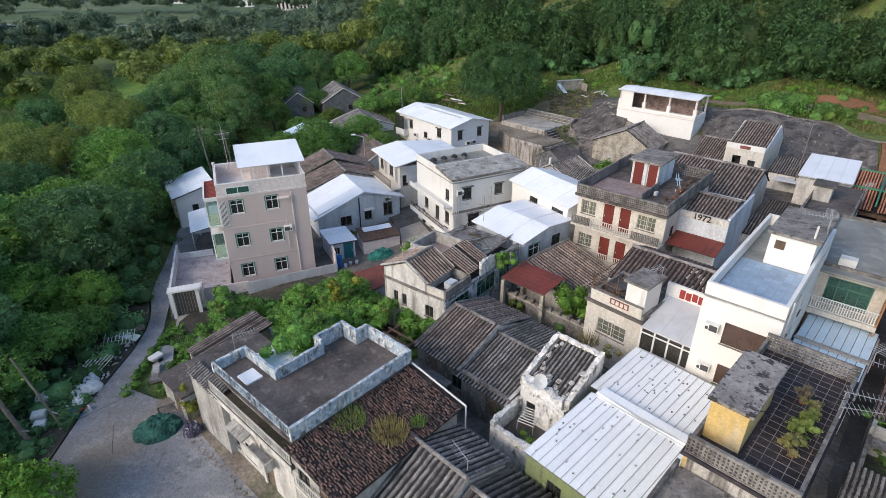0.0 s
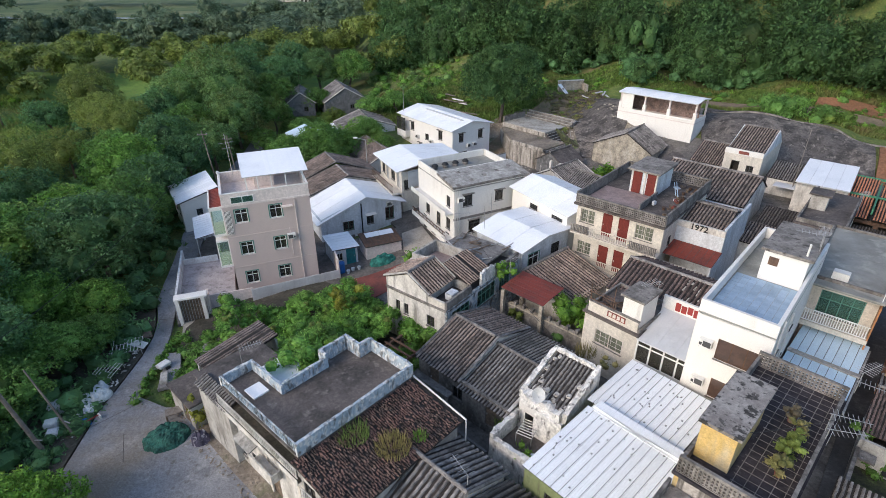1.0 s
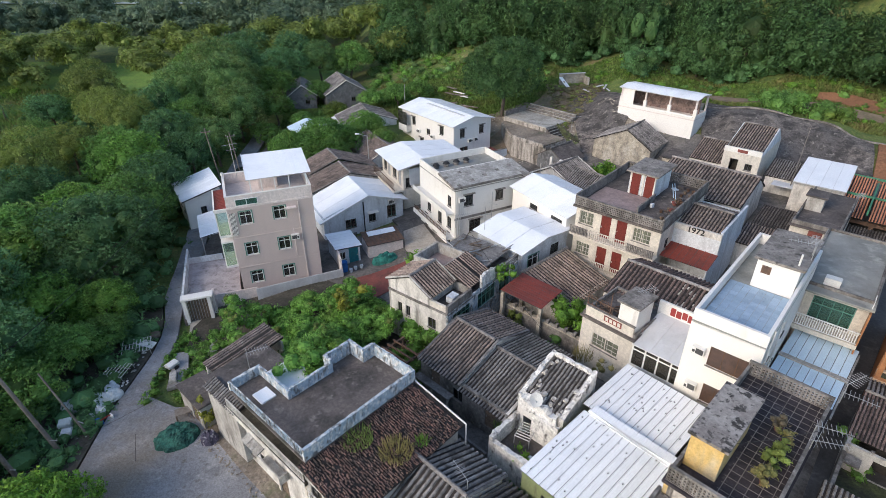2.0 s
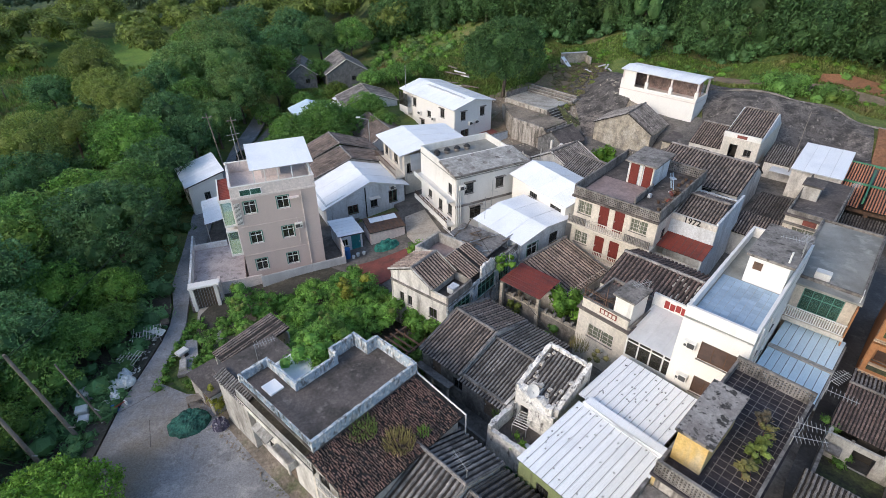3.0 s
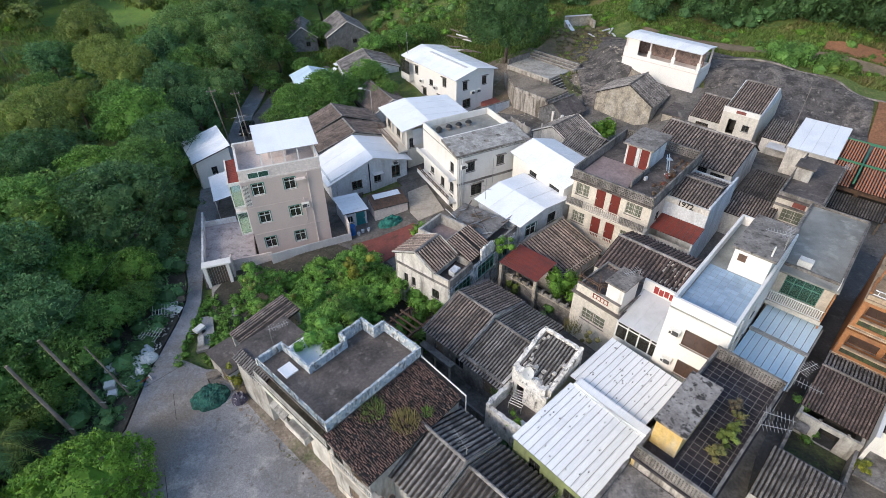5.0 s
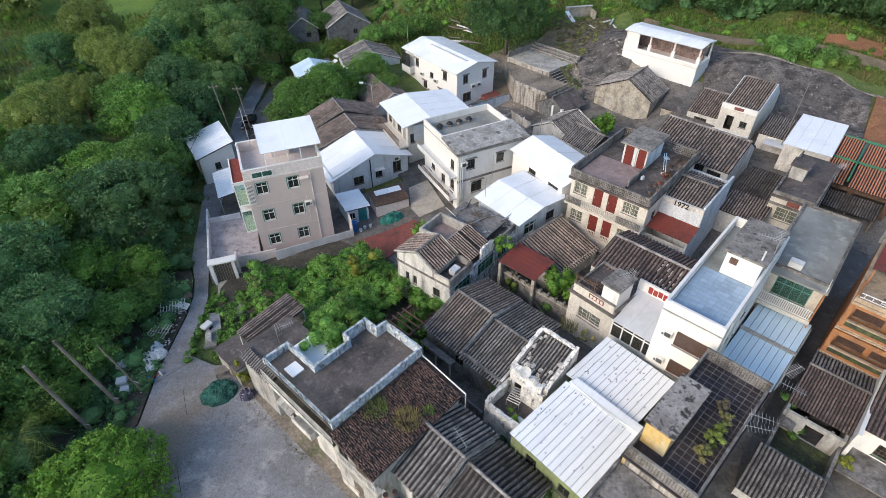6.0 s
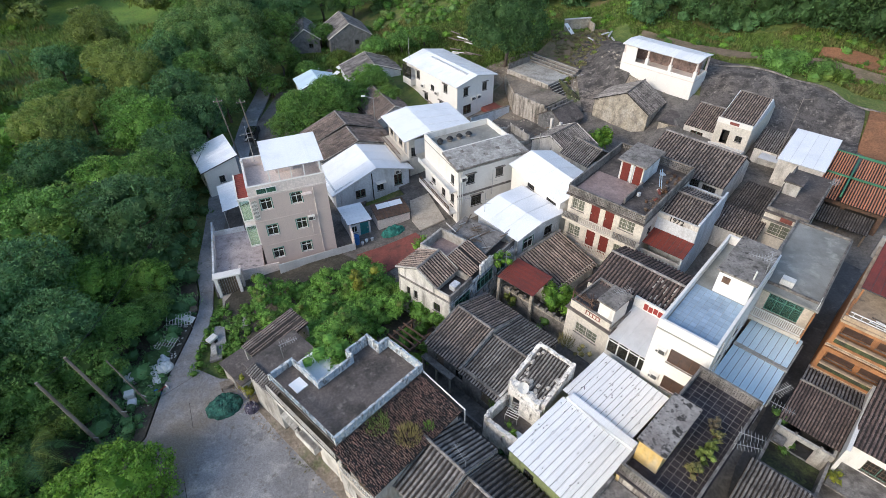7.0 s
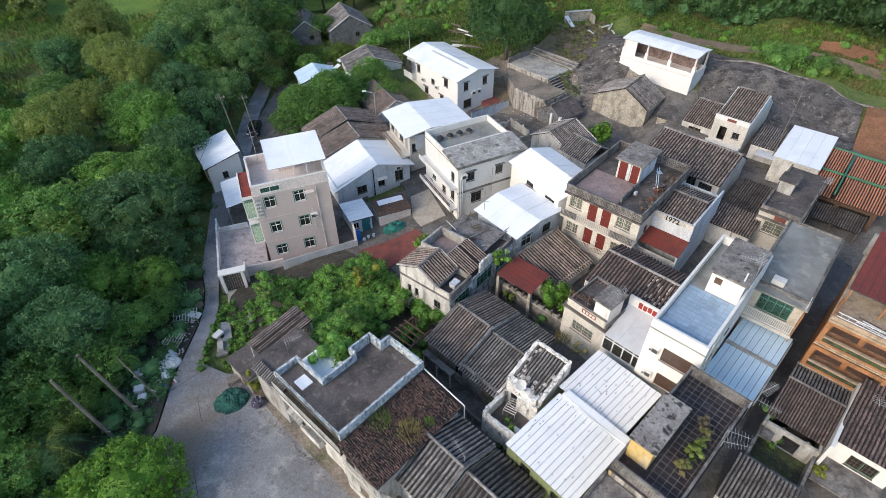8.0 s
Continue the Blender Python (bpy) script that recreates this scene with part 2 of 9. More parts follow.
    paleglass=glazing("pale_green_glass", (0.42, 0.56, 0.50)),
    greenglass=glazing("green_window_glass", (0.20, 0.42, 0.36)),
    frosted=paint("frosted_curtained_glass", (0.17, 0.18, 0.135), [((0.09, 0.10, 0.08), 2.0, 0.45, 0.7, 0.4)], rough=0.25, bump=0.02, spec=0.5),
    grimy=paint("grimy_plaster", (0.47, 0.45, 0.41), [((0.27, 0.25, 0.22), 0.9, 0.42, 0.66, 0.5), ((0.10, 0.09, 0.08), 1.7, 0.52, 0.74, 0.2)]),
    darkstone=paint("dark_stone_wall", (0.17, 0.17, 0.17), [((0.10, 0.10, 0.10), 1.4, 0.42, 0.65, 1), ((0.27, 0.26, 0.25), 2.4, 0.55, 0.75, 1)], bump=0.5, grain=10),
    meadow=paint("bright_meadow", (0.15, 0.25, 0.05), [((0.10, 0.18, 0.04), 0.25, 0.42, 0.64, 1), ((0.16, 0.21, 0.05), 0.6, 0.52, 0.74, 1)], bump=0.8, grain=6),
    dark=paint("dark_interior", (0.05, 0.045, 0.04), [((0.03, 0.03, 0.028), 1.5, 0.4, 0.7, 1)]),
    yard=paint("worn_yard_concrete", (0.27, 0.272, 0.282), [((0.18, 0.178, 0.182), 0.16, 0.42, 0.62, 1), ((0.42, 0.405, 0.39), 0.5, 0.53, 0.72, 1), ((0.17, 0.158, 0.145), 1.9, 0.56, 0.70, 1), ((0.34, 0.33, 0.32), 3.0, 0.62, 0.74, 1), ((0.22, 0.19, 0.155), 0.09, 0.50, 0.66, 1)], bump=0.12, grain=9),
    # about half as bright as the paving of the lanes
    alley=paint("dark_alley_concrete", (0.082, 0.082, 0.084), [((0.045, 0.045, 0.046), 0.4, 0.42, 0.66, 1), ((0.17, 0.165, 0.16), 1.1, 0.56, 0.76, 1)], rough=0.65, bump=0.2),
    lanes=paint("dark_village_paving", (0.17, 0.155, 0.14), [((0.085, 0.078, 0.07), 0.6, 0.42, 0.65, 1), ((0.20, 0.18, 0.16), 1.3, 0.55, 0.75, 1)], bump=0.3),
    shotcrete=paint("blackened_sprayed_slope", (0.12, 0.108, 0.10), [((0.22, 0.19, 0.165), 0.2, 0.50, 0.66, 1), ((0.055, 0.05, 0.047), 0.7, 0.44, 0.6, 0.5), ((0.24, 0.215, 0.19), 1.6, 0.56, 0.68, 0.4), ((0.06, 0.055, 0.05), 3.2, 0.55, 0.66, 0.3)], bump=0.5, grain=7),
    earth=paint("grassy_earth", (0.125, 0.165, 0.045), [((0.21, 0.155, 0.09), 0.12, 0.50, 0.70, 1), ((0.080, 0.125, 0.035), 0.45, 0.42, 0.62, 1), ((0.19, 0.215, 0.06), 1.3, 0.5, 0.72, 1)], bump=0.8, grain=5),
    redearth=paint("bare_red_earth", (0.26, 0.125, 0.065), [((0.17, 0.09, 0.05), 0.5, 0.42, 0.68, 1)], bump=0.4, grain=6),
    rubble=paint("rubbly_brown_earth", (0.30, 0.25, 0.195), [((0.15, 0.125, 0.10), 0.4, 0.42, 0.64, 1), ((0.27, 0.245, 0.21), 1.1, 0.55, 0.72, 1), ((0.09, 0.115, 0.045), 0.25, 0.56, 0.70, 1)], bump=0.7, grain=5),
    track=paint("pale_dirt_track", (0.24, 0.18, 0.125), [((0.14, 0.125, 0.07), 0.5, 0.45, 0.65, 1)], bump=0.3),
    bark=paint("grey_bark", (0.14, 0.11, 0.085), [((0.07, 0.06, 0.05), 3, 0.4, 0.65, 0.3)], bump=0.5),
    drygrass=paint("dry_bank_grass", (0.235, 0.205, 0.105), [((0.15, 0.155, 0.07), 0.5, 0.42, 0.62, 1), ((0.17, 0.13, 0.08), 1.4, 0.5, 0.7, 1)], island=0.35, bump=0, translucent=0.2),
    darkcloth=paint("dark_patterned_cloth", (0.09, 0.08, 0.12), [((0.45, 0.43, 0.46), 3.4, 0.54, 0.6, 1), ((0.04, 0.04, 0.06), 1.6, 0.45, 0.65, 1)], bump=0.3),
    twig=paint("dry_brush", (0.17, 0.14, 0.09), [((0.10, 0.085, 0.055), 2, 0.4, 0.7, 1)], island=0.3),
    leaf=paint("broad_leaves", (0.178, 0.325, 0.078), [((0.118, 0.235, 0.064), 0.35, 0.4, 0.65, 1), ((0.175, 0.225, 0.045), 0.15, 0.52, 0.72, 1)], rough=0.6, island=0.5, vary=0.2, bump=0, translucent=0.42, spec=0.25),
    leafmid=paint("mid_green_leaves", (0.178, 0.298, 0.10), [((0.12, 0.22, 0.08), 0.4, 0.4, 0.65, 1), ((0.19, 0.225, 0.065), 0.18, 0.5, 0.7, 1)], rough=0.6, island=0.5, vary=0.15, bump=0, translucent=0.42, spec=0.25),
    leafhill=paint("hill_leaves", (0.085, 0.165, 0.056), [((0.06, 0.12, 0.046), 0.4, 0.4, 0.65, 1), ((0.09, 0.14, 0.04), 0.15, 0.52, 0.72, 1)], rough=0.6, island=0.5, vary=0.35, bump=0, translucent=0.4, spec=0.25),
    leafdark=paint("dark_leaves", (0.125, 0.248, 0.096), [((0.088, 0.185, 0.078), 0.4, 0.4, 0.65, 1), ((0.10, 0.165, 0.045), 0.15, 0.52, 0.72, 1)], rough=0.6, island=0.5, vary=0.2, bump=0, translucent=0.4, spec=0.25),
    leafolive=paint("olive_leaves", (0.24, 0.30, 0.075), [((0.155, 0.21, 0.06), 0.4, 0.42, 0.65, 1)], rough=0.6, island=0.45, vary=0.15, bump=0, translucent=0.42, spec=0.25),
    leafbright=paint("bright_leaves", (0.19, 0.35, 0.05), [((0.115, 0.235, 0.04), 0.6, 0.42, 0.65, 1)], rough=0.55, island=0.5, vary=0.1, bump=0, translucent=0.38, spec=0.25),
    leafvine=paint("vine_leaves", (0.18, 0.345, 0.066), [((0.115, 0.245, 0.052), 0.5, 0.42, 0.65, 1), ((0.165, 0.245, 0.05), 0.25, 0.54, 0.72, 1)], rough=0.6, island=0.55, vary=0.1, bump=0, translucent=0.38, spec=0.25),
    # far foliage, its green paled and greyed to put distance haze into the colour
    leafhazed=paint("haze_tinted_leaves", (0.155, 0.215, 0.13), [((0.11, 0.165, 0.10), 0.1, 0.42, 0.65, 1)], rough=0.65, island=0.4, bump=0, translucent=0.35, spec=0.2),
    leafyellow=paint("yellow_green_leaves", (0.27, 0.28, 0.04), [((0.15, 0.19, 0.035), 0.8, 0.42, 0.65, 1)], rough=0.5, island=0.4, bump=0, translucent=0.3),
    straw=paint("dry_straw", (0.22, 0.19, 0.075), [((0.12, 0.13, 0.04), 1.1, 0.42, 0.65, 1)], island=0.35, bump=0),
    grassblade=paint("tall_grass", (0.19, 0.28, 0.07), [((0.13, 0.21, 0.05), 0.3, 0.42, 0.65, 1), ((0.25, 0.215, 0.09), 0.14, 0.50, 0.68, 1)], island=0.35, bump=0, translucent=0.4),
    water=paint("pale_water", (0.30, 0.34, 0.36), rough=0.12, bump=0.02, spec=0.5),
    field=paint("far_fields", (0.10, 0.14, 0.05), [((0.17, 0.18, 0.08), 0.02, 0.45, 0.6, 1), ((0.06, 0.10, 0.035), 0.06, 0.45, 0.65, 1)]),
)


# ---------------------------------------------------------------- mesh helpers
def link_mesh(name, me, mat, parent=None, label="", m=None):
    if mat is not None and not me.materials:
        me.materials.append(mat)
    ob = new(name, me)
    ob.parent = parent
    if m is not None:
        ob.matrix_local = m
    if label:
        ob["label"] = label
    return ob


def part(name, bm, material, parent=None, label="", m=None, smooth=False):
    """One bmesh as one mesh object under a thing or a part."""
    bmesh.ops.recalc_face_normals(bm, faces=bm.faces)
    me = bpy.data.meshes.new(name)
    if smooth:
        for f in bm.faces:
            f.smooth = True
    bm.to_mesh(me)
    bm.free()
    return link_mesh(name, me, material, parent, label, m)


def plain(x, y, z):
    return (x, y, z)


def box(bm, x0, x1, y0, y1, z0, z1, f=plain):
    v = [bm.verts.new(f(x, y, z)) for z in (z0, z1) for y in (y0, y1) for x in (x0, x1)]
    for a in ((0, 1, 3, 2), (4, 5, 7, 6), (0, 1, 5, 4), (2, 3, 7, 6), (0, 2, 6, 4), (1, 3, 7, 5)):
        bm.faces.new([v[i] for i in a])


def boxes(*rows, f=plain):
    bm = bmesh.new()
    for r in rows:
        box(bm, *r, f=f)
    return bm


def soft_box(x0, x1, y0, y1, z0, z1, r=0.03, seg=2):
    bm = boxes((x0, x1, y0, y1, z0, z1))
    bmesh.ops.bevel(bm, geom=bm.edges[:], offset=r, segments=seg, affect="EDGES")
    return bm


def ragged(x0, x1, y0, y1, z0, z1, amp=0.2, step=0.22, seed=0, z2=None):
    """A broken wall along its longer side, its top uneven; z2: the top's height at the far end."""
    along_x = x1 - x0 >= y1 - y0
    a0, a1, b0, b1 = (x0, x1, y0, y1) if along_x else (y0, y1, x0, x1)
    n = max(3, round((a1 - a0) / step))
    z2 = z1 if z2 is None else z2
    bm = bmesh.new()
    rings = []
    for i in range(n + 1):
        a = a0 + (a1 - a0) * i / n
        ring = []
        for j, (b, top) in enumerate(((b0, False), (b1, False), (b1, True), ((b0 + b1) / 2, True), (b0, True))):
            q = Vector((a * 1.9 + seed, b * 2.3 + j, seed * 1.7))
            z = z1 + (z2 - z1) * i / n + amp * (noise.noise(q) + 0.6 * noise.noise(q * 2.7)) if top else z0
            k = b + (0.25 * (b1 - b0) * noise.noise(q * 1.3 + Vector((0, 0, 9))) if top else 0)
            ring.append(bm.verts.new((a, k, max(z, z0 + 0.02)) if along_x else (k, a, max(z, z0 + 0.02))))
        rings.append(ring)
    for r1, r2 in zip(rings, rings[1:]):
        for k in range(5):
            bm.faces.new((r1[k], r1[(k + 1) % 5], r2[(k + 1) % 5], r2[k]))
    bm.faces.new(rings[0])
    bm.faces.new(rings[-1])
    return bm


def prism(outline, z0, z1):
    """An upright block over an outline in plan."""
    bm = bmesh.new()
    low, high = [bm.verts.new((x, y, z0)) for x, y in outline], [bm.verts.new((x, y, z1)) for x, y in outline]
    bm.faces.new(low)
    bm.faces.new(high)
    for i in range(len(outline)):
        j = (i + 1) % len(outline)
        bm.faces.new((low[i], low[j], high[j], high[i]))
    return bm


def rod(bm, a, b, r0, r1=None, n=6):
    """A tapered rod from a to b."""
    a, b = Vector(a), Vector(b)
    r1 = r0 if r1 is None else r1
    q = (b - a).to_track_quat("Z", "Y")
    rings = []
    for p, r in ((a, r0), (b, r1)):
        rings.append([bm.verts.new(p + q @ Vector((r * math.cos(2 * math.pi * i / n), r * math.sin(2 * math.pi * i / n), 0))) for i in range(n)])
    for i in range(n):
        bm.faces.new((rings[0][i], rings[0][(i + 1) % n], rings[1][(i + 1) % n], rings[1][i]))
    bm.faces.new(rings[0][::-1])
    bm.faces.new(rings[1])


def rods(rows, n=6):
    bm = bmesh.new()
    for a, b, *r in rows:
        rod(bm, a, b, *r, n=n)
    return bm


def empty(name, x, y, z, rot, label, category, group="", kind=""):
    ob = new(name)
    ob.matrix_world = pose(x, y, z, 0, 0, rot)
    ob.empty_display_size = 0.3
    return tagged(ob, label, category, group, kind)


def sheet_wall(f, s0, s1, z0, z1, th, holes):
    """A wall s0..s1 by z0..z1 on a face, th thick, with holes (s, z, w, h) cut through it."""
    S = sorted({s0, s1, *[h[0] for h in holes], *[h[0] + h[2] for h in holes]})
    Z = sorted({z0, z1, *[h[1] for h in holes], *[h[1] + h[3] for h in holes]})
    S = [s for s in S if s0 <= s <= s1]
    Z = [z for z in Z if z0 <= z <= z1]
    def solid(i, j):
        if not (0 <= i < len(S) - 1 and 0 <= j < len(Z) - 1):
            return False
        s, z = (S[i] + S[i + 1]) / 2, (Z[j] + Z[j + 1]) / 2
        return not any(h[0] < s < h[0] + h[2] and h[1] < z < h[1] + h[3] for h in holes)
    bm = bmesh.new()
    vs = {}
    def v(i, j, k):
        if (i, j, k) not in vs:
            vs[i, j, k] = bm.verts.new(f(S[i], -th * k, Z[j]))
        return vs[i, j, k]
    for i in range(len(S) - 1):
        for j in range(len(Z) - 1):
            if solid(i, j):
                for k in (0, 1):
                    bm.faces.new((v(i, j, k), v(i + 1, j, k), v(i + 1, j + 1, k), v(i, j + 1, k)))
                for di, dj, p, q in ((-1, 0, (i, j), (i, j + 1)), (1, 0, (i + 1, j), (i + 1, j + 1)), (0, -1, (i, j), (i + 1, j)), (0, 1, (i, j + 1), (i + 1, j + 1))):
                    if not solid(i + di, j + dj):
                        bm.faces.new((v(*p, 0), v(*q, 0), v(*q, 1), v(*p, 1)))
    return bm


MESHES = {}


def tile_row_mesh(length, r, mat):
    """One course of lapped half-round cover tiles up a slope."""
    key = ("row", round(length, 2), r, mat.name)
    if key not in MESHES:
        rng = random.Random(7)
        verts, faces = [], []
        n = max(2, round(length / 0.34))
        for k in range(n):
            y0, y1 = k * length / n - 0.02, (k + 1) * length / n + 0.02
            lift = rng.uniform(0, 0.012)
            dx = rng.uniform(-0.012, 0.012)
            base = len(verts)
            for y, rr, up in ((y0, r * 1.08, 0.03 + lift), (y1, r * 0.9, 0.0 + lift)):
                for a in (0, 50, 90, 130, 180):
                    verts.append((dx + rr * math.cos(radians(a)), y, up + rr * 0.95 * math.sin(radians(a)) - 0.02))
            for i in range(4):
                faces.append((base + i, base + i + 1, base + 6 + i, base + 5 + i))
            faces.append(tuple(base + i for i in (4, 3, 2, 1, 0)))
        me = bpy.data.meshes.new("roof_tile")
        me.from_pydata(verts, [], faces)
        me.materials.append(mat)
        MESHES[key] = me
    return MESHES[key]


def panel_mesh(width, length, mat, rib=0.035):
    """One roofing sheet with a raised seam along one edge and two shallow ribs."""
    key = ("panel", round(width, 3), round(length, 2), mat.name, rib)
    if key not in MESHES:
        prof = [(0.0, 0.0), (0.012, rib), (0.05, rib), (0.062, 0.004), (width * 0.38, 0.004), (width * 0.40, 0.012), (width * 0.44, 0.012), (width * 0.46, 0.004),
                (width * 0.72, 0.004), (width * 0.74, 0.012), (width * 0.78, 0.012), (width * 0.80, 0.004), (width, 0.0)]
        verts = [(x, y, z) for y in (0, length) for x, z in prof]
        k = len(prof)
        faces = [(i, i + 1, k + i + 1, k + i) for i in range(k - 1)]
        me = bpy.data.meshes.new("roof_sheet")
        me.from_pydata(verts, [], faces)
        me.materials.append(mat)
        MESHES[key] = me
    return MESHES[key]


def slope(parent, p0, along, length, up, run, z0, z1, cover, mat, step=0.265, r=None, base_mat=None, thick=0.12, name="roof_slope", drop=0.0, gaps=()):
    """A roof slope under a thing. p0: the eave's start; along, up: unit vectors in plan; cover: 'tile', 'sheet' or 'slab'."""
    p, a, b = Vector((p0[0], p0[1], 0)), Vector((along[0], along[1], 0)), Vector((up[0], up[1], 0))
    if a.cross(b).z < 0:
        p, a = p + a * length, -a
    ls = math.hypot(run, z1 - z0)
    y = (b * run + Vector((0, 0, z1 - z0))) / ls
    nrm = a.cross(y)
    m = Matrix(((a.x, y.x, nrm.x, p.x), (a.y, y.y, nrm.y, p.y), (a.z, y.z, nrm.z, z0), (0, 0, 0, 1)))
    # under narrow sheets a dark bed shows in the gaps, painting the ribs' shadow lines
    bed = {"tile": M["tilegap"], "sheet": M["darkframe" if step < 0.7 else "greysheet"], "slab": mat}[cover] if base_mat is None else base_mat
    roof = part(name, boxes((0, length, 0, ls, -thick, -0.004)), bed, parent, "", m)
    rng = random.Random(round(length * 100 + run * 10))
    if cover == "tile":
        n = max(2, round(length / step))
        me = tile_row_mesh(ls + 0.04, r or 0.285 * length / n, mat)
        for i in range(n):
            if i in gaps:
                continue
            link_mesh("roof_tile", me, None, roof, "", pose((i + 0.5) * length / n + rng.uniform(-0.012, 0.012), -0.03 + rng.uniform(-0.03, 0.01), 0, 0, 0, rng.uniform(-0.25, 0.25)))
    elif cover == "sheet":
        n = max(1, round(length / step))
        me = panel_mesh(length / n - 0.03, ls + 0.06, mat)
        for i in range(n):
            link_mesh("roof_sheet", me, None, roof, "", pose(i * length / n, -0.04 + rng.uniform(-0.015, 0.01), rng.uniform(0, 0.006)))
    return roof


# kinds of window: frame, glass, uprights, transom, hood, grille
WINDOWS = dict(
    cas=("frame", "glass", 1, 0.70, 0, 0),
    pinkcas=("frame", "greenglass", 1, 0.70, 0, 0),
    slide=("darkframe", "glass", 1, 0, 0, 0),
    hood=("darkframe", "glass", 1, 0.72, 0.25, 0),
    barred=("greenframe", "glass", 1, 0, 0, 7),
    old=("greenframe", "greenglass", 3, 0.65, 0, 0),
    white=("frame", "glass", 1, 0, 0, 0),
    brown=("rust", "brownpane", 2, 0, 0, 0),
    strip=("darkframe", "glass", 3, 0, 0, 0),
    curtained=("cream", "frosted", 1, 0, 0, 5),
    bay=("palepink", "greenglass", 1, 0.5, 0, 0),
)


class House:
    """A building as an Empty at its near corner: x runs along the face R (y = 0), y along the face L (x = 0)."""

    def __init__(self, label, x, y, z, rot, w, d, name="house", category="house", group="village houses"):
        self.e = empty(name, x, y, z, rot, label, category, group)
        self.w, self.d, self.z = w, d, z
        self.M = pose(x, y, z, 0, 0, rot)

    def face(self, k):
        w, d = self.w, self.d
        return {"R": lambda s, n, z: (s, -n, z), "L": lambda s, n, z: (-n, s, z), "K": lambda s, n, z: (s, d + n, z), "E": lambda s, n, z: (w + n, s, z)}[k]

    def h(self, z):
        return z - self.z

    def walls(self, top, mat, wins=None, th=0.2, only="RLKE", z0=0.0, ox=0.0, oy=0.0, w=None, d=None):
        """Four walls up to the height top (world), with windows wins = {'L': [(s, z, w, h, kind), ...]} (z in the world)."""
        wins = wins or {}
        w, d = w or self.w, d or self.d
        for k in only:
            f = {"R": lambda s, n, z: (ox + s, oy - n, z), "L": lambda s, n, z: (ox - n, oy + s, z), "K": lambda s, n, z: (ox + s, oy + d + n, z), "E": lambda s, n, z: (ox + w + n, oy + s, z)}[k]
            a, b = (0, w) if k in "RK" else (th, d - th)
            rows = [(s, self.h(z), ww, hh, kind) for s, z, ww, hh, kind in wins.get(k, [])]
            part("wall", sheet_wall(f, a, b, z0, self.h(top), th, [r[:4] for r in rows]), mat, self.e)
            for r in rows:
                self.window(f, *r)
        return self

    def window(self, f, s, z, w, h, kind):
        e = self.e
        if kind.startswith("door"):
            mat = {"door": M["reddoor"], "doorteal": M["teal"], "doorgrey": M["metal"], "doorwood": M["wood"]}[kind]
            rows = [(s, s + w, -0.10, -0.06, z, z + h)]
            for k in (0.08, 0.53):
                for j in (0.1, 0.55):
                    rows.append((s + w * j, s + w * (j + 0.35), -0.06, -0.045, z + h * k, z + h * (k + 0.38)))
            d = part("door", boxes(*rows, f=f), mat, e)
            part("door_handle", boxes((s + w * 0.86, s + w * 0.92, -0.06, -0.01, z + h * 0.45, z + h * 0.52), f=f), M["metal"], d)
            return
        if kind == "void":
            # near-black panel behind the opening, added for the shade of the room
            part("lining", boxes((s, s + w, -1.2, -1.17, z, z + h), f=f), M["dark"], e)
            return
        fm, gm, ups, transom, hood, grille = WINDOWS[kind]
        t = 0.06
        cols = [s + t] + [s + w * (i + 1) / (ups + 1) + q for i in range(ups) for q in (-0.025, 0.025)] + [s + w - t]
        bands = [z + t] + ([z + h * transom - 0.025, z + h * transom + 0.025] if transom else []) + [z + h - t]
        lights = [(cols[i], bands[k], cols[i + 1] - cols[i], bands[k + 1] - bands[k]) for i in range(0, len(cols), 2) for k in range(0, len(bands), 2)]
        win = part("window", sheet_wall(lambda a, n, c: f(a, n - 0.05, c), s + 0.002, s + w - 0.002, z + 0.002, z + h - 0.002, 0.08, lights), M[fm], e)
        pane = part("pane", boxes((s + t, s + w - t, -0.095, -0.088, z + t, z + h - t), f=f), M[gm], win)
        pane.visible_shadow = False
        part("sill", boxes((s - 0.06, s + w + 0.06, -0.05, 0.07, z - 0.07, z - 0.003), f=f), M["palepink"] if kind in ("cas", "pinkcas") else M["concrete"], win)
        if kind in ("cas", "pinkcas"):
            part("surround", sheet_wall(lambda a, n, c: f(a, n + 0.03, c), s - 0.09, s + w + 0.09, z - 0.002, z + h + 0.09, 0.027, [(s, z - 0.0019, w, h)]), M["greenframe"], win)
        if hood:
            part("hood", boxes((s - 0.15, s + w + 0.15, 0.002, hood, z + h + 0.05, z + h + 0.13), f=f), M["concrete"], win)
        if grille:
            cs = [s + 0.02 + (w - 0.04) * i / grille for i in range(grille + 1)]
            zs = [z + 0.02 + (h - 0.04) * i / 3 for i in range(4)]
            holes = [(cs[i] + 0.012, zs[k] + 0.012, cs[i + 1] - cs[i] - 0.024, zs[k + 1] - zs[k] - 0.024) for i in range(grille) for k in range(3)]
            part("grille", sheet_wall(lambda a, n, c: f(a, n + 0.02, c), s, s + w, z, z + h, 0.022, holes), M["rust" if kind == "barred" else "oldwhite"], win)

    def slab(self, top, mat, th=0.16, over=(0, 0, 0, 0), x0=0, x1=None, y0=0, y1=None, name="roof"):
        x1, y1 = self.w if x1 is None else x1, self.d if y1 is None else y1
        a, b, c, d = over
        return part(name, boxes((x0 - a, x1 + b, y0 - c, y1 + d, self.h(top) - th, self.h(top))), mat, self.e)

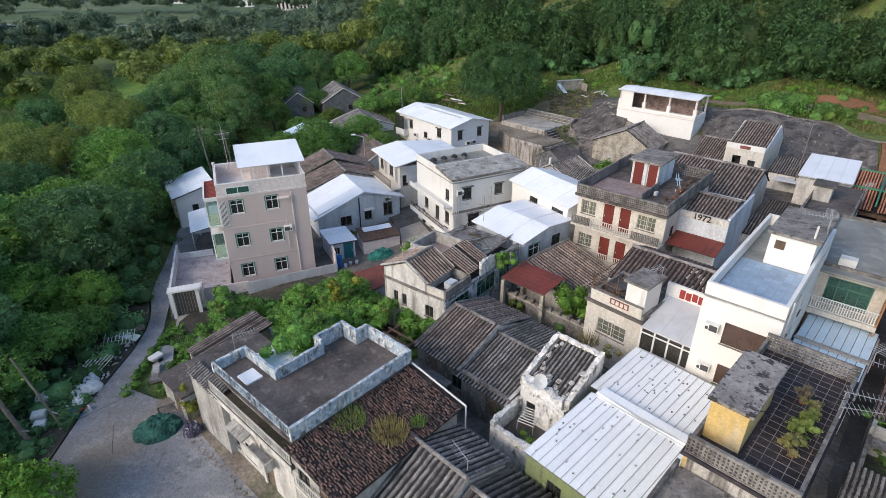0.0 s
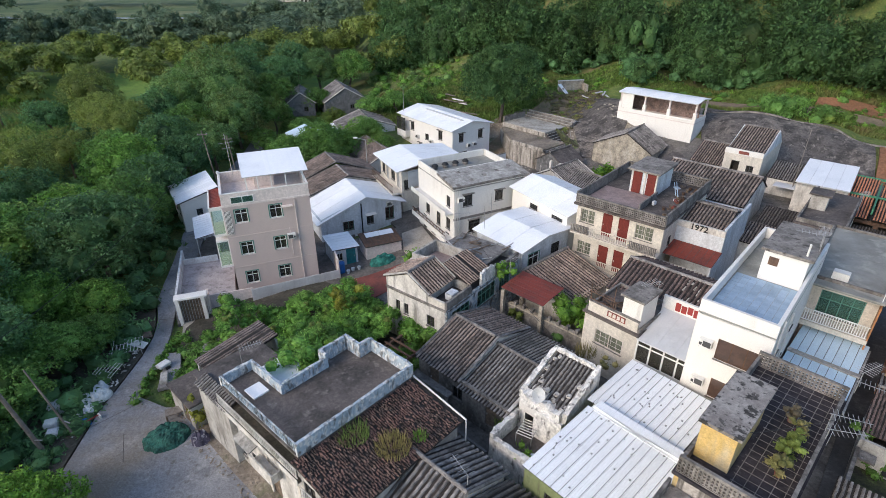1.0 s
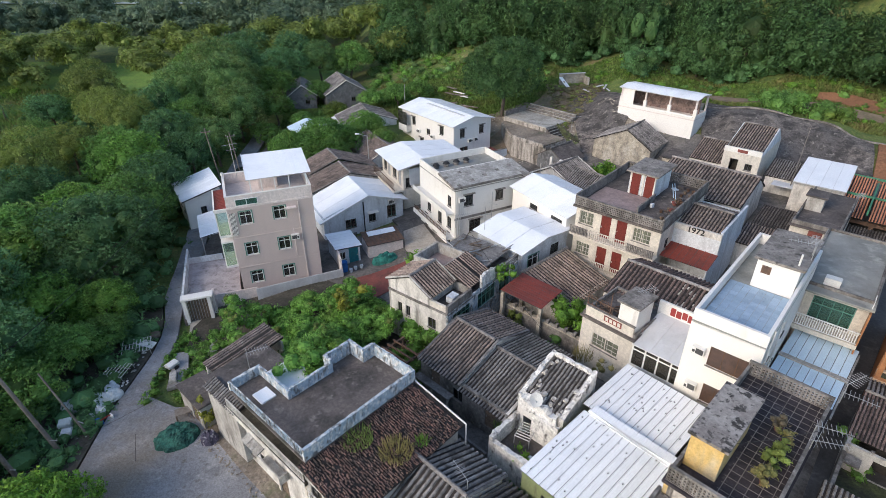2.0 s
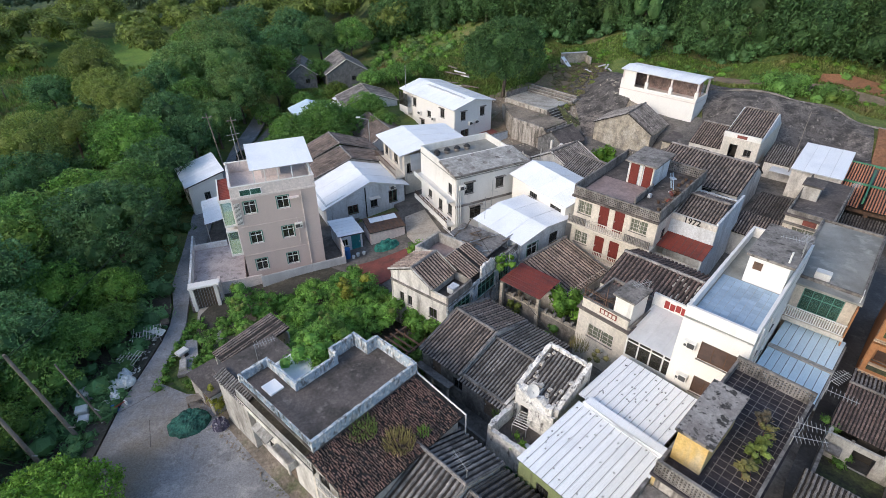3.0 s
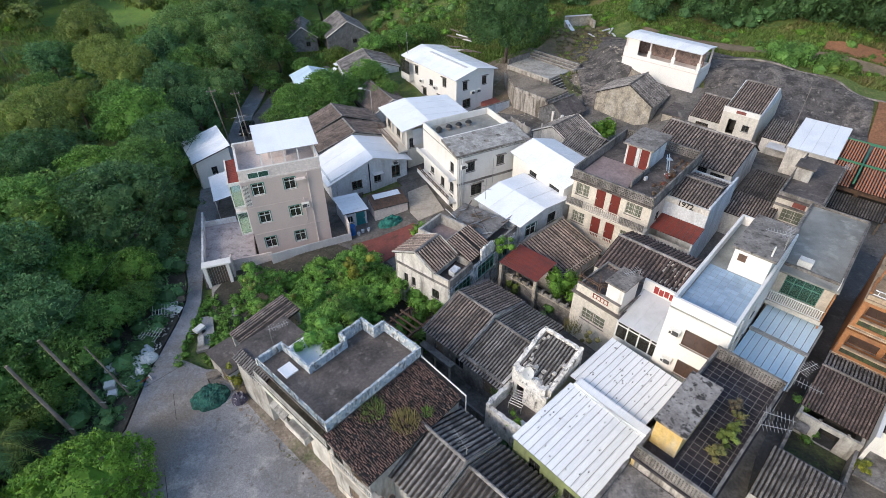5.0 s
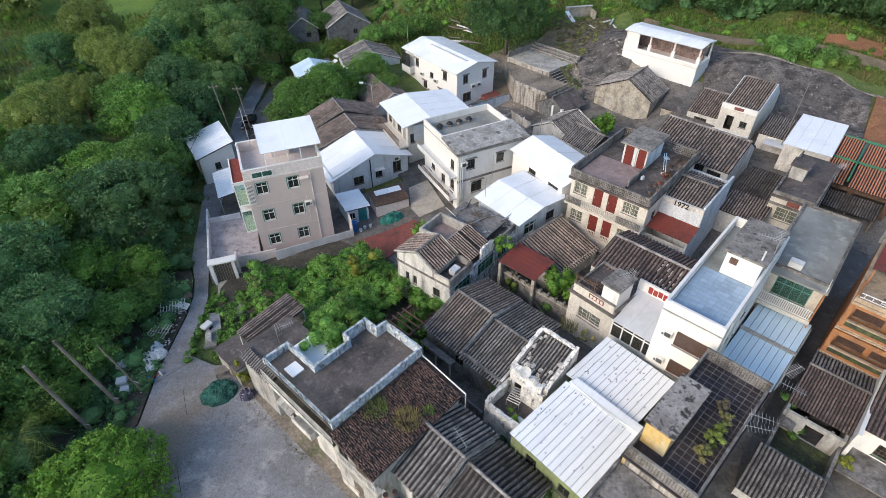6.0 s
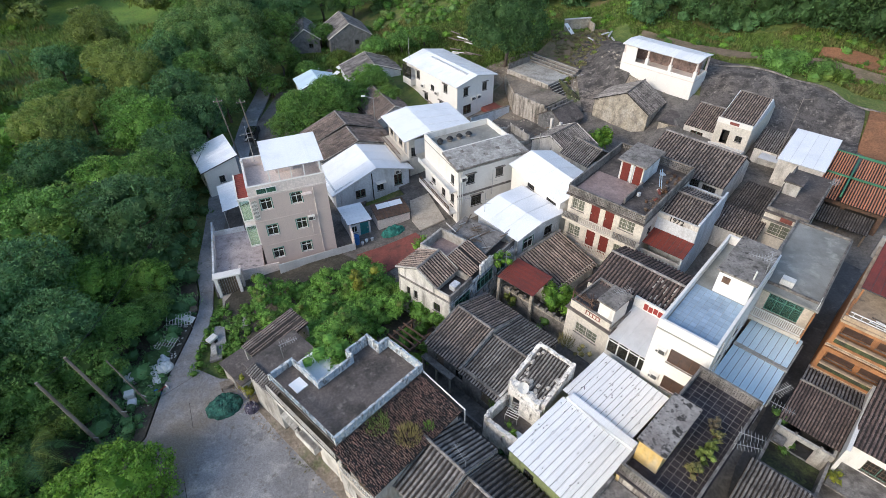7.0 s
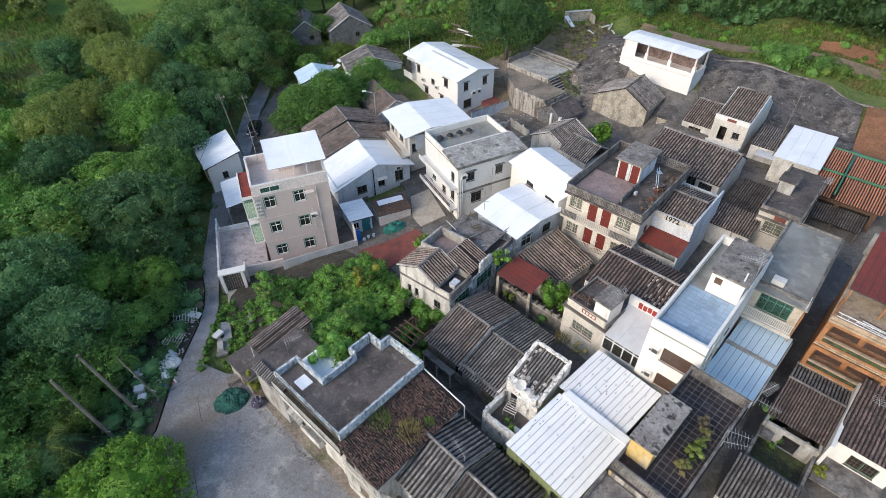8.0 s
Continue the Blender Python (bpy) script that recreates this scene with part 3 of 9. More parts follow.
    def parapet(self, z0, z1, mat, th=0.16, x0=0, x1=None, y0=0, y1=None, sides="RLKE", cap=None):
        x1, y1 = self.w if x1 is None else x1, self.d if y1 is None else y1
        a, b = self.h(z0) + 0.002, self.h(z1)
        rows = {"R": (x0, x1, y0, y0 + th, a, b), "K": (x0, x1, y1 - th, y1, a, b), "L": (x0, x0 + th, y0 + th + 0.002, y1 - th - 0.002, a, b), "E": (x1 - th, x1, y0 + th + 0.002, y1 - th - 0.002, a, b)}
        for k in sides:
            p = part("parapet", boxes(rows[k]), mat, self.e)
            if cap:
                r = rows[k]
                part("coping", boxes((r[0] - 0.03, r[1] + 0.03, r[2] - 0.03, r[3] + 0.03, b + 0.002 + (0.004 if k in "LE" else 0), b + 0.06)), cap, p)

    def gable(self, k, s0, s1, ze0, ze1, sr, zr, mat, th=0.2, at=0.0):
        """A gable wall on face k above the eaves: from (s0, ze0) over the ridge (sr, zr) to (s1, ze1)."""
        f = self.face(k)
        bm = bmesh.new()
        pts = [(s0, ze0 - 0.002), (s1, ze1 - 0.002), (sr, zr)] if abs(ze0 - ze1) < 1e-4 else [(s0, min(ze0, ze1)), (s1, min(ze0, ze1)), (s1, ze1), (sr, zr), (s0, ze0)]
        if len(pts) == 5:
            pts = [q for i, q in enumerate(pts) if q not in pts[:i]]
        rings = [[bm.verts.new(f(s, n, self.h(z))) for s, z in pts] for n in (at, at - th)]
        bm.faces.new(rings[0])
        bm.faces.new(rings[1])
        for i in range(len(pts)):
            j = (i + 1) % len(pts)
            bm.faces.new((rings[0][i], rings[0][j], rings[1][j], rings[1][i]))
        return part("gable_wall", bm, mat, self.e)

    def ridged(self, axis, ze, zr, cover, mat, x0=0, x1=None, y0=0, y1=None, ridge=0.5, over=0.25, end=0.15, ze2=None, step=0.29, r=None, cap=None, verge=None, slopes="ab"):
        """A two-sided roof. axis 'v': the ridge runs along y, slopes face -x and +x; axis 'u': it runs along x."""
        x1, y1 = self.w if x1 is None else x1, self.d if y1 is None else y1
        ze2 = ze if ze2 is None else ze2
        e, h = self.e, self.h
        out = []
        if axis == "v":
            xm = x0 + (x1 - x0) * ridge
            ln = y1 - y0 + 2 * end
            g1, g2 = (zr - ze) / max(xm - x0, 0.1), (zr - ze2) / max(x1 - xm, 0.1)
            if "a" in slopes:
                out.append(slope(e, (x0 - over, y0 - end), (0, 1), ln, (1, 0), xm - x0 + over, h(ze - g1 * over), h(zr), cover, mat, step, r))
            if "b" in slopes:
                out.append(slope(e, (x1 + over, y0 - end), (0, 1), ln, (-1, 0), x1 - xm + over, h(ze2 - g2 * over), h(zr), cover, mat, step, r))
            ends = [((xm, y0 - end), (xm, y1 + end))]
            verges = [((x0 - over, y, ze - g1 * over), (xm, y, zr)) for y in (y0 - end, y1 + end)] + [((x1 + over, y, ze2 - g2 * over), (xm, y, zr)) for y in (y0 - end, y1 + end)]
        else:
            ym = y0 + (y1 - y0) * ridge
            ln = x1 - x0 + 2 * end
            g1, g2 = (zr - ze) / max(ym - y0, 0.1), (zr - ze2) / max(y1 - ym, 0.1)
            if "a" in slopes:
                out.append(slope(e, (x0 - end, y0 - over), (1, 0), ln, (0, 1), ym - y0 + over, h(ze - g1 * over), h(zr), cover, mat, step, r))
            if "b" in slopes:
                out.append(slope(e, (x0 - end, y1 + over), (1, 0), ln, (0, -1), y1 - ym + over, h(ze2 - g2 * over), h(zr), cover, mat, step, r))
            ends = [((x0 - end, ym), (x1 + end, ym))]
            verges = [((x, y0 - over, ze - g1 * over), (x, ym, zr)) for x in (x0 - end, x1 + end)] + [((x, y1 + over, ze2 - g2 * over), (x, ym, zr)) for x in (x0 - end, x1 + end)]
        if cap:
            (ax, ay), (bx, by) = ends[0]
            part("ridge_cap", rods([((ax, ay, h(zr) + 0.04), (bx, by, h(zr) + 0.04), 0.13)], n=8), cap, e)
        if verge:
            for a, b in verges:
                part("verge", rods([((a[0], a[1], h(a[2]) + 0.03), (b[0], b[1], h(b[2]) + 0.03), 0.09)], n=4), verge, e)
        return out

    def rail(self, k, s0, s1, z, h, n, mat, step=0.16, posts=0.02, name="railing"):
        f = self.face(k)
        z = self.h(z)
        top = part(name, boxes((s0, s1, n - 0.03, n + 0.03, z + h - 0.06, z + h), (s0, s1, n - 0.025, n + 0.025, z + 0.08, z + 0.13), f=f), mat, self.e)
        cnt = max(2, round((s1 - s0) / step))
        for i in range(cnt):
            c = s0 + (i + 0.5) * (s1 - s0) / cnt
            part("baluster", boxes((c - posts, c + posts, n - posts, n + posts, z + 0.132, z + h - 0.062), f=f), mat, top)
        return top

    def blocks(self, k, s0, s1, z, n, mat, size=0.3, rows=2):
        """A parapet of pierced concrete blocks between two solid courses."""
        f = self.face(k)
        z = self.h(z)
        p = part("pierced_parapet", boxes((s0, s1, n - 0.09, n + 0.09, z + rows * size, z + rows * size + 0.12), (s0, s1, n - 0.09, n + 0.09, z - 0.06, z - 0.002), f=f), mat, self.e)
        cnt = max(2, round((s1 - s0) / size))
        w = (s1 - s0) / cnt
        key = ("block", k, round(w, 3), mat.name)
        if key not in MESHES:
            o = Vector(f(0, 0, 0))
            t, c = 0.045, w / 2
            holes = [(a, b, c - t - 0.035, size / 2 - t - 0.03) for a in (t, c + 0.035) for b in (t, size / 2 + 0.03)]
            bm = sheet_wall(lambda s, n, z: tuple(Vector(f(s, n + 0.06, z)) - o), 0.001, w - 0.001, 0.001, size - 0.001, 0.12, holes)
            bmesh.ops.recalc_face_normals(bm, faces=bm.faces)
            me = bpy.data.meshes.new("block")
            bm.to_mesh(me)
            bm.free()
            me.materials.append(mat)
            MESHES[key] = me
        for j in range(rows):
            for i in range(cnt):
                x, y, zz = f(s0 + i * w, n, z + j * size)
                link_mesh("pierced_block", MESHES[key], None, p, "", Matrix.Translation((x, y, zz)))
        return p

    def aircon(self, k, s, z, n=0.0):
        f = self.face(k)
        z = self.h(z)
        a = part("air_conditioner", boxes((s, s + 0.75, n + 0.01, n + 0.36, z, z + 0.5), f=f), M["plastic"], self.e)
        part("fan_grille", boxes((s + 0.05, s + 0.5, n + 0.362, n + 0.37, z + 0.06, z + 0.44), (s + 0.54, s + 0.7, n + 0.362, n + 0.368, z + 0.1, z + 0.3), f=f), M["darkframe"], a)
        part("bracket", boxes((s + 0.05, s + 0.1, n + 0.002, n + 0.36, z - 0.05, z - 0.002), (s + 0.65, s + 0.7, n + 0.002, n + 0.36, z - 0.05, z - 0.002), f=f), M["metal"], a)

    def pipe(self, k, s, z0, z1, n=0.08, r=0.05, mat="plastic"):
        f = self.face(k)
        part("downpipe", rods([(f(s, n, self.h(z0)), f(s, n, self.h(z1)), r)], n=8), M[mat], self.e)

# ---------------------------------------------------------------- ground
VILLAGE = [(-18, 26, 0), (-10, 19, 0), (-24, 31, 0), (-24, 40, 0.1), (-28, 52, 0.4), (-30, 68, 0.7), (-32, 86, 1.0), (-9, 47, 0.9), (-13, 53, 1.0), (0, 46, 1.8), (0, 34, 1.5), (5, 25, 1.6), (10, 34, 2.5), (20, 19, 3), (30, 32, 3), (39, 41, 3.2), (15, 40, 3), (29, 52, 4.2), (36, 57, 5.2), (33, 67, 6.6), (40, 83, 9.6), (45, 77, 10.4), (51, 73, 9.9), (56, 68, 8.4), (48, 62, 6.0), (24, 68, 2.9), (10, 68, 2.6)]
HILL = [(20, 63, 2.8), (9, 79, 3.0), (12, 72.5, 2.5), (6, 76, 2.3), (19, 88, 6.6), (22, 98, 8.8), (0, 74, 2.0), (-2, 92, 4.0), (-9, 101, 6.0), (-2, 106, 8.4), (-30, 128, 3.5), (28, 86, 9.6), (-18, 103, 2.6), (-40, 45, 0), (-45, 80, 0.2), (0, 5, 0.5), (30, 5, 3), (60, 45, 5.5), (70, 70, 9), (60, 90, 13), (35, 105, 13), (10, 118, 13), (40, 140, 30), (85, 110, 30), (0, 150, 18), (-40, 165, 3), (-80, 120, 0), (-70, 40, 0), (-60, 10, 0), (90, 20, 6)]


def ground(x, y):
    """The height of the land: low flats to the west, the village on a gentle rise, a wooded hill to the north-east."""
    if y > 240 or abs(x) > 260 or y < -60:
        far = max(0.0, min(1.0, (x + 30) / 120)) * 60 if y > 60 else 2.0
        return far if x > -30 and y > 60 else 0.0
    num = den = 0.0
    for a, b, c in VILLAGE + HILL:
        w = 1.0 / (((x - a) ** 2 + (y - b) ** 2) ** 1.5 + 2.0)
        num += w * c
        den += w
    base = num / den
    hill = max(0.0, (x * 0.55 + y * 0.85 - 118)) * 0.42
    flat = max(0.0, min(1.0, (-x - 25 + (y - 120) * 0.25) / 30)) if y > 110 else 0.0
    fade = 1 - max(0.0, min(1.0, (math.hypot(x, y - 80) - 130) / 90))
    return base * fade + min(hill, 55) * (1 - flat)


def grid_lines(lo, hi, step, far):
    a = list(np.arange(lo, hi + step / 2, step))
    d, x = step * 2, hi
    while x < far:
        x += d
        d *= 1.5
        a.append(x)
    d, x = step * 2, lo
    while x > -far:
        x -= d
        d *= 1.5
        a.insert(0, x)
    return a


xs, ys = grid_lines(-70, 90, 2.0, 3200), grid_lines(-4, 150, 2.0, 3200)
verts = [(x, y, ground(x, y) - 0.12 + 0.12 * noise.noise((x * 0.15, y * 0.15, 0))) for y in ys for x in xs]
k = len(xs)
faces = [(j * k + i, j * k + i + 1, (j + 1) * k + i + 1, (j + 1) * k + i) for j in range(len(ys) - 1) for i in range(k - 1)]
me = bpy.data.meshes.new("ground")
me.from_pydata(verts, [], faces)
for p in me.polygons:
    p.use_smooth = True
GROUND = me
SHEETS = []
tagged(link_mesh("ground", me, M["earth"]), "rough grassy earth rising to a wooded hill", "ground", kind="structure")


def laid(name, label, outline, lift, mat, category="pavement", step=2.5, thick=0.3, flat=None):
    """A paved sheet over the land inside an outline."""
    SHEETS.append(outline)
    bm = bmesh.new()
    bm.faces.new([bm.verts.new((x, y, 0)) for x, y in outline])
    for axis in (0, 1):
        lo, hi = min(p[axis] for p in outline), max(p[axis] for p in outline)
        for q in np.arange(lo + step, hi, step):
            no = (1, 0, 0) if axis == 0 else (0, 1, 0)
            bmesh.ops.bisect_plane(bm, geom=bm.verts[:] + bm.edges[:] + bm.faces[:], plane_co=(q, q, 0), plane_no=no)
    for v in bm.verts:
        v.co.z = (ground(v.co.x, v.co.y) if flat is None else flat) + lift
    r = bmesh.ops.extrude_face_region(bm, geom=bm.faces[:])
    for v in r["geom"]:
        if isinstance(v, bmesh.types.BMVert):
            v.co.z -= thick
    ob = part(name, bm, mat)
    return tagged(ob, label, category, kind="structure")


laid("pavement", "worn grey concrete yard beside the village", [(-27.5, 17), (-24.9, 24.2), (-25.3, 27.5), (-25.6, 29.8), (-25.5, 32.5), (-25.4, 36), (-25.7, 38.6), (-26.4, 41), (-27.9, 44.2), (-29.2, 50), (-31.2, 58), (-31.8, 68), (-33.2, 80), (-34, 96),
      (-31.5, 96), (-30.6, 80), (-29, 68), (-28.6, 58), (-26.9, 50), (-26.2, 45), (-25.0, 41), (-24.2, 38.5), (-23.9, 36.4), (-24.0, 34.2), (-23.5, 31.4), (-20.8, 30.2), (-18, 30.2), (-14.6, 27), (-12.2, 24.6), (-6, 19), (1, 12), (-6, 2), (-25, 4)], 0.13, M["yard"], "yard")
laid("pavement_2", "dark damp concrete lanes between village houses", [(-9, 40), (-6.5, 31), (-2.5, 27), (2, 18), (10, 8), (24, 6), (46, 26), (60, 44), (57, 58), (50, 62), (42, 66), (36, 74), (30, 79), (22, 79), (10, 76), (-2, 81), (-11, 80), (-14, 70), (-8, 62), (-4, 55), (-4, 47)], 0.05, M["lanes"], "lane")
laid("pavement_3", "narrow dark concrete alley between houses", [(14, 10), (16.5, 8), (27, 20), (33, 29.5), (42.5, 41), (41, 43), (36, 39.5), (29.5, 30), (21, 20.5)], 0.14, M["alley"], "alley")
laid("pavement_4", "red brick paved forecourt", [(-10.4, 46.6), (-7.2, 43.0), (-2.0, 47.4), (-3.9, 50.0)], 0.14, M["redpave"], "forecourt")
laid("pavement_5", "grey concrete forecourt behind the pink house", [(-13.5, 47.5), (-8.8, 45), (-3.4, 49.5), (-2.2, 54), (-5, 58), (-12.5, 55)], 0.10, M["lanes"], "forecourt")
laid("slope_1", "blackened sprayed concrete slope below the hill track", [(36.5, 76), (40, 83), (44.6, 76.6), (50.3, 72.3), (55.2, 67.9), (51.0, 60.4), (47, 57), (42, 60.5), (38.5, 65), (34.5, 70)], 0.15, M["shotcrete"], "slope", thick=0.8)
laid("slope_2", "stepped weathered concrete and dry scrub bank", [(20, 76), (24, 75), (29.5, 84), (28.5, 92), (24.5, 97), (20, 90)], 0.2, M["shotcrete"], "slope", thick=0.5)
laid("track_1", "pale dirt track along the foot of the hill", [(33, 95.5), (37, 92.5), (42, 87.8), (48.4, 84.0), (56.5, 80.8), (62.5, 76.8), (73, 71), (72, 69), (61.2, 74.2), (55.2, 78.2), (47.2, 81.4), (40.6, 84.6), (35.4, 88.8), (31, 91)], 0.12, M["track"], "track")
laid("track_2", "patch of bare reddish earth", [(51, 60.5), (55.6, 67.4), (62, 64), (64, 56), (56, 52), (52, 55)], 0.2, M["redearth"], "earth")
laid("track_3", "bank of bare reddish earth at the foot of the woods", [(55.5, 82.0), (58, 80.7), (63, 77.2), (74, 70.8), (80, 72), (68, 78.6), (60, 82.2), (56.5, 83.2)], 0.14, M["redearth"], "earth")
laid("track_4", "scrubby brown earth by the old tree", [(4, 81), (10, 88), (20, 98), (24, 97), (20, 88), (18, 82), (8, 79)], 0.12, M["track"], "earth")
laid("meadow_1", "bright green open meadow beyond the wood", [(-150, 60), (-61, 74), (-60, 112), (-24, 122), (-24, 150), (-150, 150)], 0.2, M["meadow"], "meadow", step=8)
laid("water", "pale strip of still water across the flats", [(-172, 262), (-160, 268), (-144, 267), (-128, 243), (-130, 237), (-150, 236)], 0.5, M["water"], "water", step=20)
laid("water_2", "pale river beyond the flats", [(-420, 330), (-60, 323), (-60, 329), (-420, 340)], 0.5, M["water"], "water", step=60)
laid("field_1", "flat green fields across the river", [(-900, 345), (-36, 336), (-36, 640), (-900, 640)], 0.4, M["field"], "field", step=80)
laid("slope_3", "bare brown earth and rubble round the terrace", [(-4, 79), (2, 76), (8, 73.5), (22, 76), (28, 78), (33, 80), (36, 76.4), (39.5, 83), (33, 85), (30, 84), (22, 80), (20, 90), (14, 94), (6, 92), (3, 86), (-3, 84)], 0.03, M["rubble"], "earth")
laid("slope_4", "dark trodden earth below the mid trees", [(-29, 66), (-27, 66), (-12, 70), (-9, 76), (-9, 84), (-16, 86), (-24, 90), (-30, 90), (-30.4, 78)], 0.03, M["lanes"], "earth")
laid("verge_1", "strip of brown grit along the old house front", [(-18.2, 31.0), (-19.3, 29.8), (-13.8, 24.4), (-8.7, 19.9), (-2.6, 14.2), (-1.6, 15.2), (-7.7, 21.2), (-12.9, 25.8)], 0.16, M["rubble"], "verge")


def strip(name, label, pts, w, lift, h, mat, category):
    """A low continuous kerb or joint along a line over the land."""
    bm = bmesh.new()
    rings = []
    for i, (x_, y_) in enumerate(pts):
        a_, b_ = Vector(pts[max(0, i - 1)]), Vector(pts[min(len(pts) - 1, i + 1)])
        d_ = (b_ - a_).normalized()
        n_ = Vector((-d_.y, d_.x)) * w / 2
        z_ = ground(x_, y_) + lift
        rings.append([bm.verts.new((x_ + s_ * n_.x, y_ + s_ * n_.y, z_ + q_)) for s_, q_ in ((-1, 0), (-1, h), (1, h), (1, 0))])
    for r1, r2 in zip(rings, rings[1:]):
        for k_ in range(4):
            bm.faces.new((r1[k_], r1[(k_ + 1) % 4], r2[(k_ + 1) % 4], r2[k_]))
    bm.faces.new(rings[0])
    bm.faces.new(rings[-1])
    return tagged(part(name, bm, mat), label, category, kind="structure")


def fine(pts, n=8):
    return [(a[0] + (b[0] - a[0]) * i / n, a[1] + (b[1] - a[1]) * i / n) for a, b in zip(pts, pts[1:]) for i in range(n)] + [pts[-1]]


strip("kerb_1", "pale concrete kerb along the top of the slope", fine([(38.8, 80.5), (44.4, 76.4), (50.1, 72.1), (54.9, 67.7), (56.4, 66.6)]), 0.2, 0.1, 0.22, M["concrete"], "kerb")
for i_, q_ in enumerate(([(-20.6, 21.0), (-19.2, 18.4), (-18.6, 15.0)], [(-22.6, 27.6), (-21.4, 25.2)], [(-25.2, 28.4), (-22.4, 31.4)], [(-27.4, 41), (-24.6, 41.6)])):
    strip(f"joint_{i_ + 1}", "dark joint in the yard concrete", fine(q_), 0.05, 0.128, 0.008, M["darkroof"], "joint")


laid("verge_2", "dark damp soil of an overgrown plot", [(-22.6, 42.8), (-19.4, 44.1), (-10.5, 47.3), (-8.6, 45.6), (-2.4, 39.6), (-4, 34), (-7, 28), (-12, 29), (-18, 33), (-22.6, 36.5), (-23.4, 40)], 0.09, M["soil"], "soil")
laid("pavement_6", "grey concrete apron round the pink house", [(-27.4, 46), (-24.4, 40.6), (-21.8, 42.4), (-11, 46.4), (-11.2, 51), (-10.5, 57), (-16, 63), (-28.6, 62), (-27.6, 52)], 0.07, M["lanes"], "apron")
laid("verge_3", "dark trodden soil below the roadside wood", [(-27.7, 14), (-27.7, 17), (-25.1, 24.2), (-25.5, 27.5), (-25.8, 29.8), (-25.7, 32.5), (-25.6, 36), (-25.9, 38.6), (-26.6, 41), (-28.1, 44.2), (-40, 48), (-44, 30), (-42, 12)], 0.05, M["soil"], "soil")


def inside(x, y, ring):
    hit = False
    for i in range(len(ring)):
        (x1, y1), (x2, y2) = ring[i], ring[i - 1]
        if (y1 > y) != (y2 > y) and x < (x2 - x1) * (y - y1) / (y2 - y1) + x1:
            hit = not hit
    return hit


# the land lies a little lower below everything that is laid over it
for v_ in GROUND.vertices:
    if any(inside(v_.co.x + a_, v_.co.y + b_, q_) for q_ in SHEETS for a_, b_ in ((0, 0), (1.5, 0), (-1.5, 0), (0, 1.5), (0, -1.5))):
        v_.co.z -= 0.22

# ---------------------------------------------------------------- houses: west side
# pink four-level house
a = House("pinkish tiled three-storey house with a white roof canopy", -19.88, 44.54, 0.4, 22, 7.75, 6.1)
WA = [(s, z, 1.1, 1.3, "cas") for z in (1.95, 5.1, 8.4) for s in (0.95, 4.0)]
a.walls(10.2, M["pink"], {"R": WA, "L": [(1.0, 5.1, 1.6, 1.6, "bay"), (1.0, 8.2, 1.6, 1.4, "bay")]})
a.slab(10.25, M["palepink"], over=(0.05, 0.05, 0.05, 0.05))
a.parapet(10.25, 11.3, M["palepink"], cap=M["cleanwhite"])
for z in (3.8, 7.0, 10.0):
    part("string_course", boxes((-0.04, 7.7, -0.04, -0.003, a.h(z), a.h(z) + 0.1)), M["pink"], a.e)
a.pipe("R", 6.3, 1.0, 9.9, r=0.045, mat="palepink")
a.pipe("R", 5.55, 4.2, 7.2, r=0.03, mat="palepink")
a.aircon("R", 5.25, 6.1)
part("window_canopy", boxes((5.1, 6.1, -0.5, -0.003, a.h(9.45), a.h(9.52))), M["palepink"], a.e)
for z0, z1 in ((4.05, 6.7), (7.3, 9.85)):
    # projecting bays with green glass
    bay = part("bay_window", boxes((-1.1, -0.003, 0.1, 3.0, a.h(z0), a.h(z0) + 0.22), (-1.1, -0.003, 0.1, 3.0, a.h(z1), a.h(z1) + 0.15), (-1.1, -1.02, 0.1, 0.18, a.h(z0) + 0.222, a.h(z1) - 0.002), (-1.1, -1.02, 2.92, 3.0, a.h(z0) + 0.222, a.h(z1) - 0.002),
                                     (-1.1, -1.02, 1.5, 1.58, a.h(z0) + 0.222, a.h(z1) - 0.002), (-0.09, -0.003, 0.1, 0.18, a.h(z0) + 0.222, a.h(z1) - 0.002)), M["cleanwhite"], a.e, "white bay frame")
    p = part("pane", boxes((-1.07, -1.06, 0.2, 1.48, a.h(z0) + 0.23, a.h(z1) - 0.01), (-1.07, -1.06, 1.6, 2.9, a.h(z0) + 0.23, a.h(z1) - 0.01), (-1.01, -0.1, 0.13, 0.14, a.h(z0) + 0.23, a.h(z1) - 0.01)), M["paleglass"], bay, "pale green glass")
    p.visible_shadow = False
part("grille_backing", boxes((0.06, 0.62, -0.03, -0.004, a.h(7.4), a.h(9.7))), M["darkframe"], a.e)
for i in range(6):
    part("grille_bar", boxes((0.06 + 0.1 * i, 0.11 + 0.1 * i, -0.07, -0.032, a.h(7.4), a.h(9.7))), M["cleanwhite"], a.e)
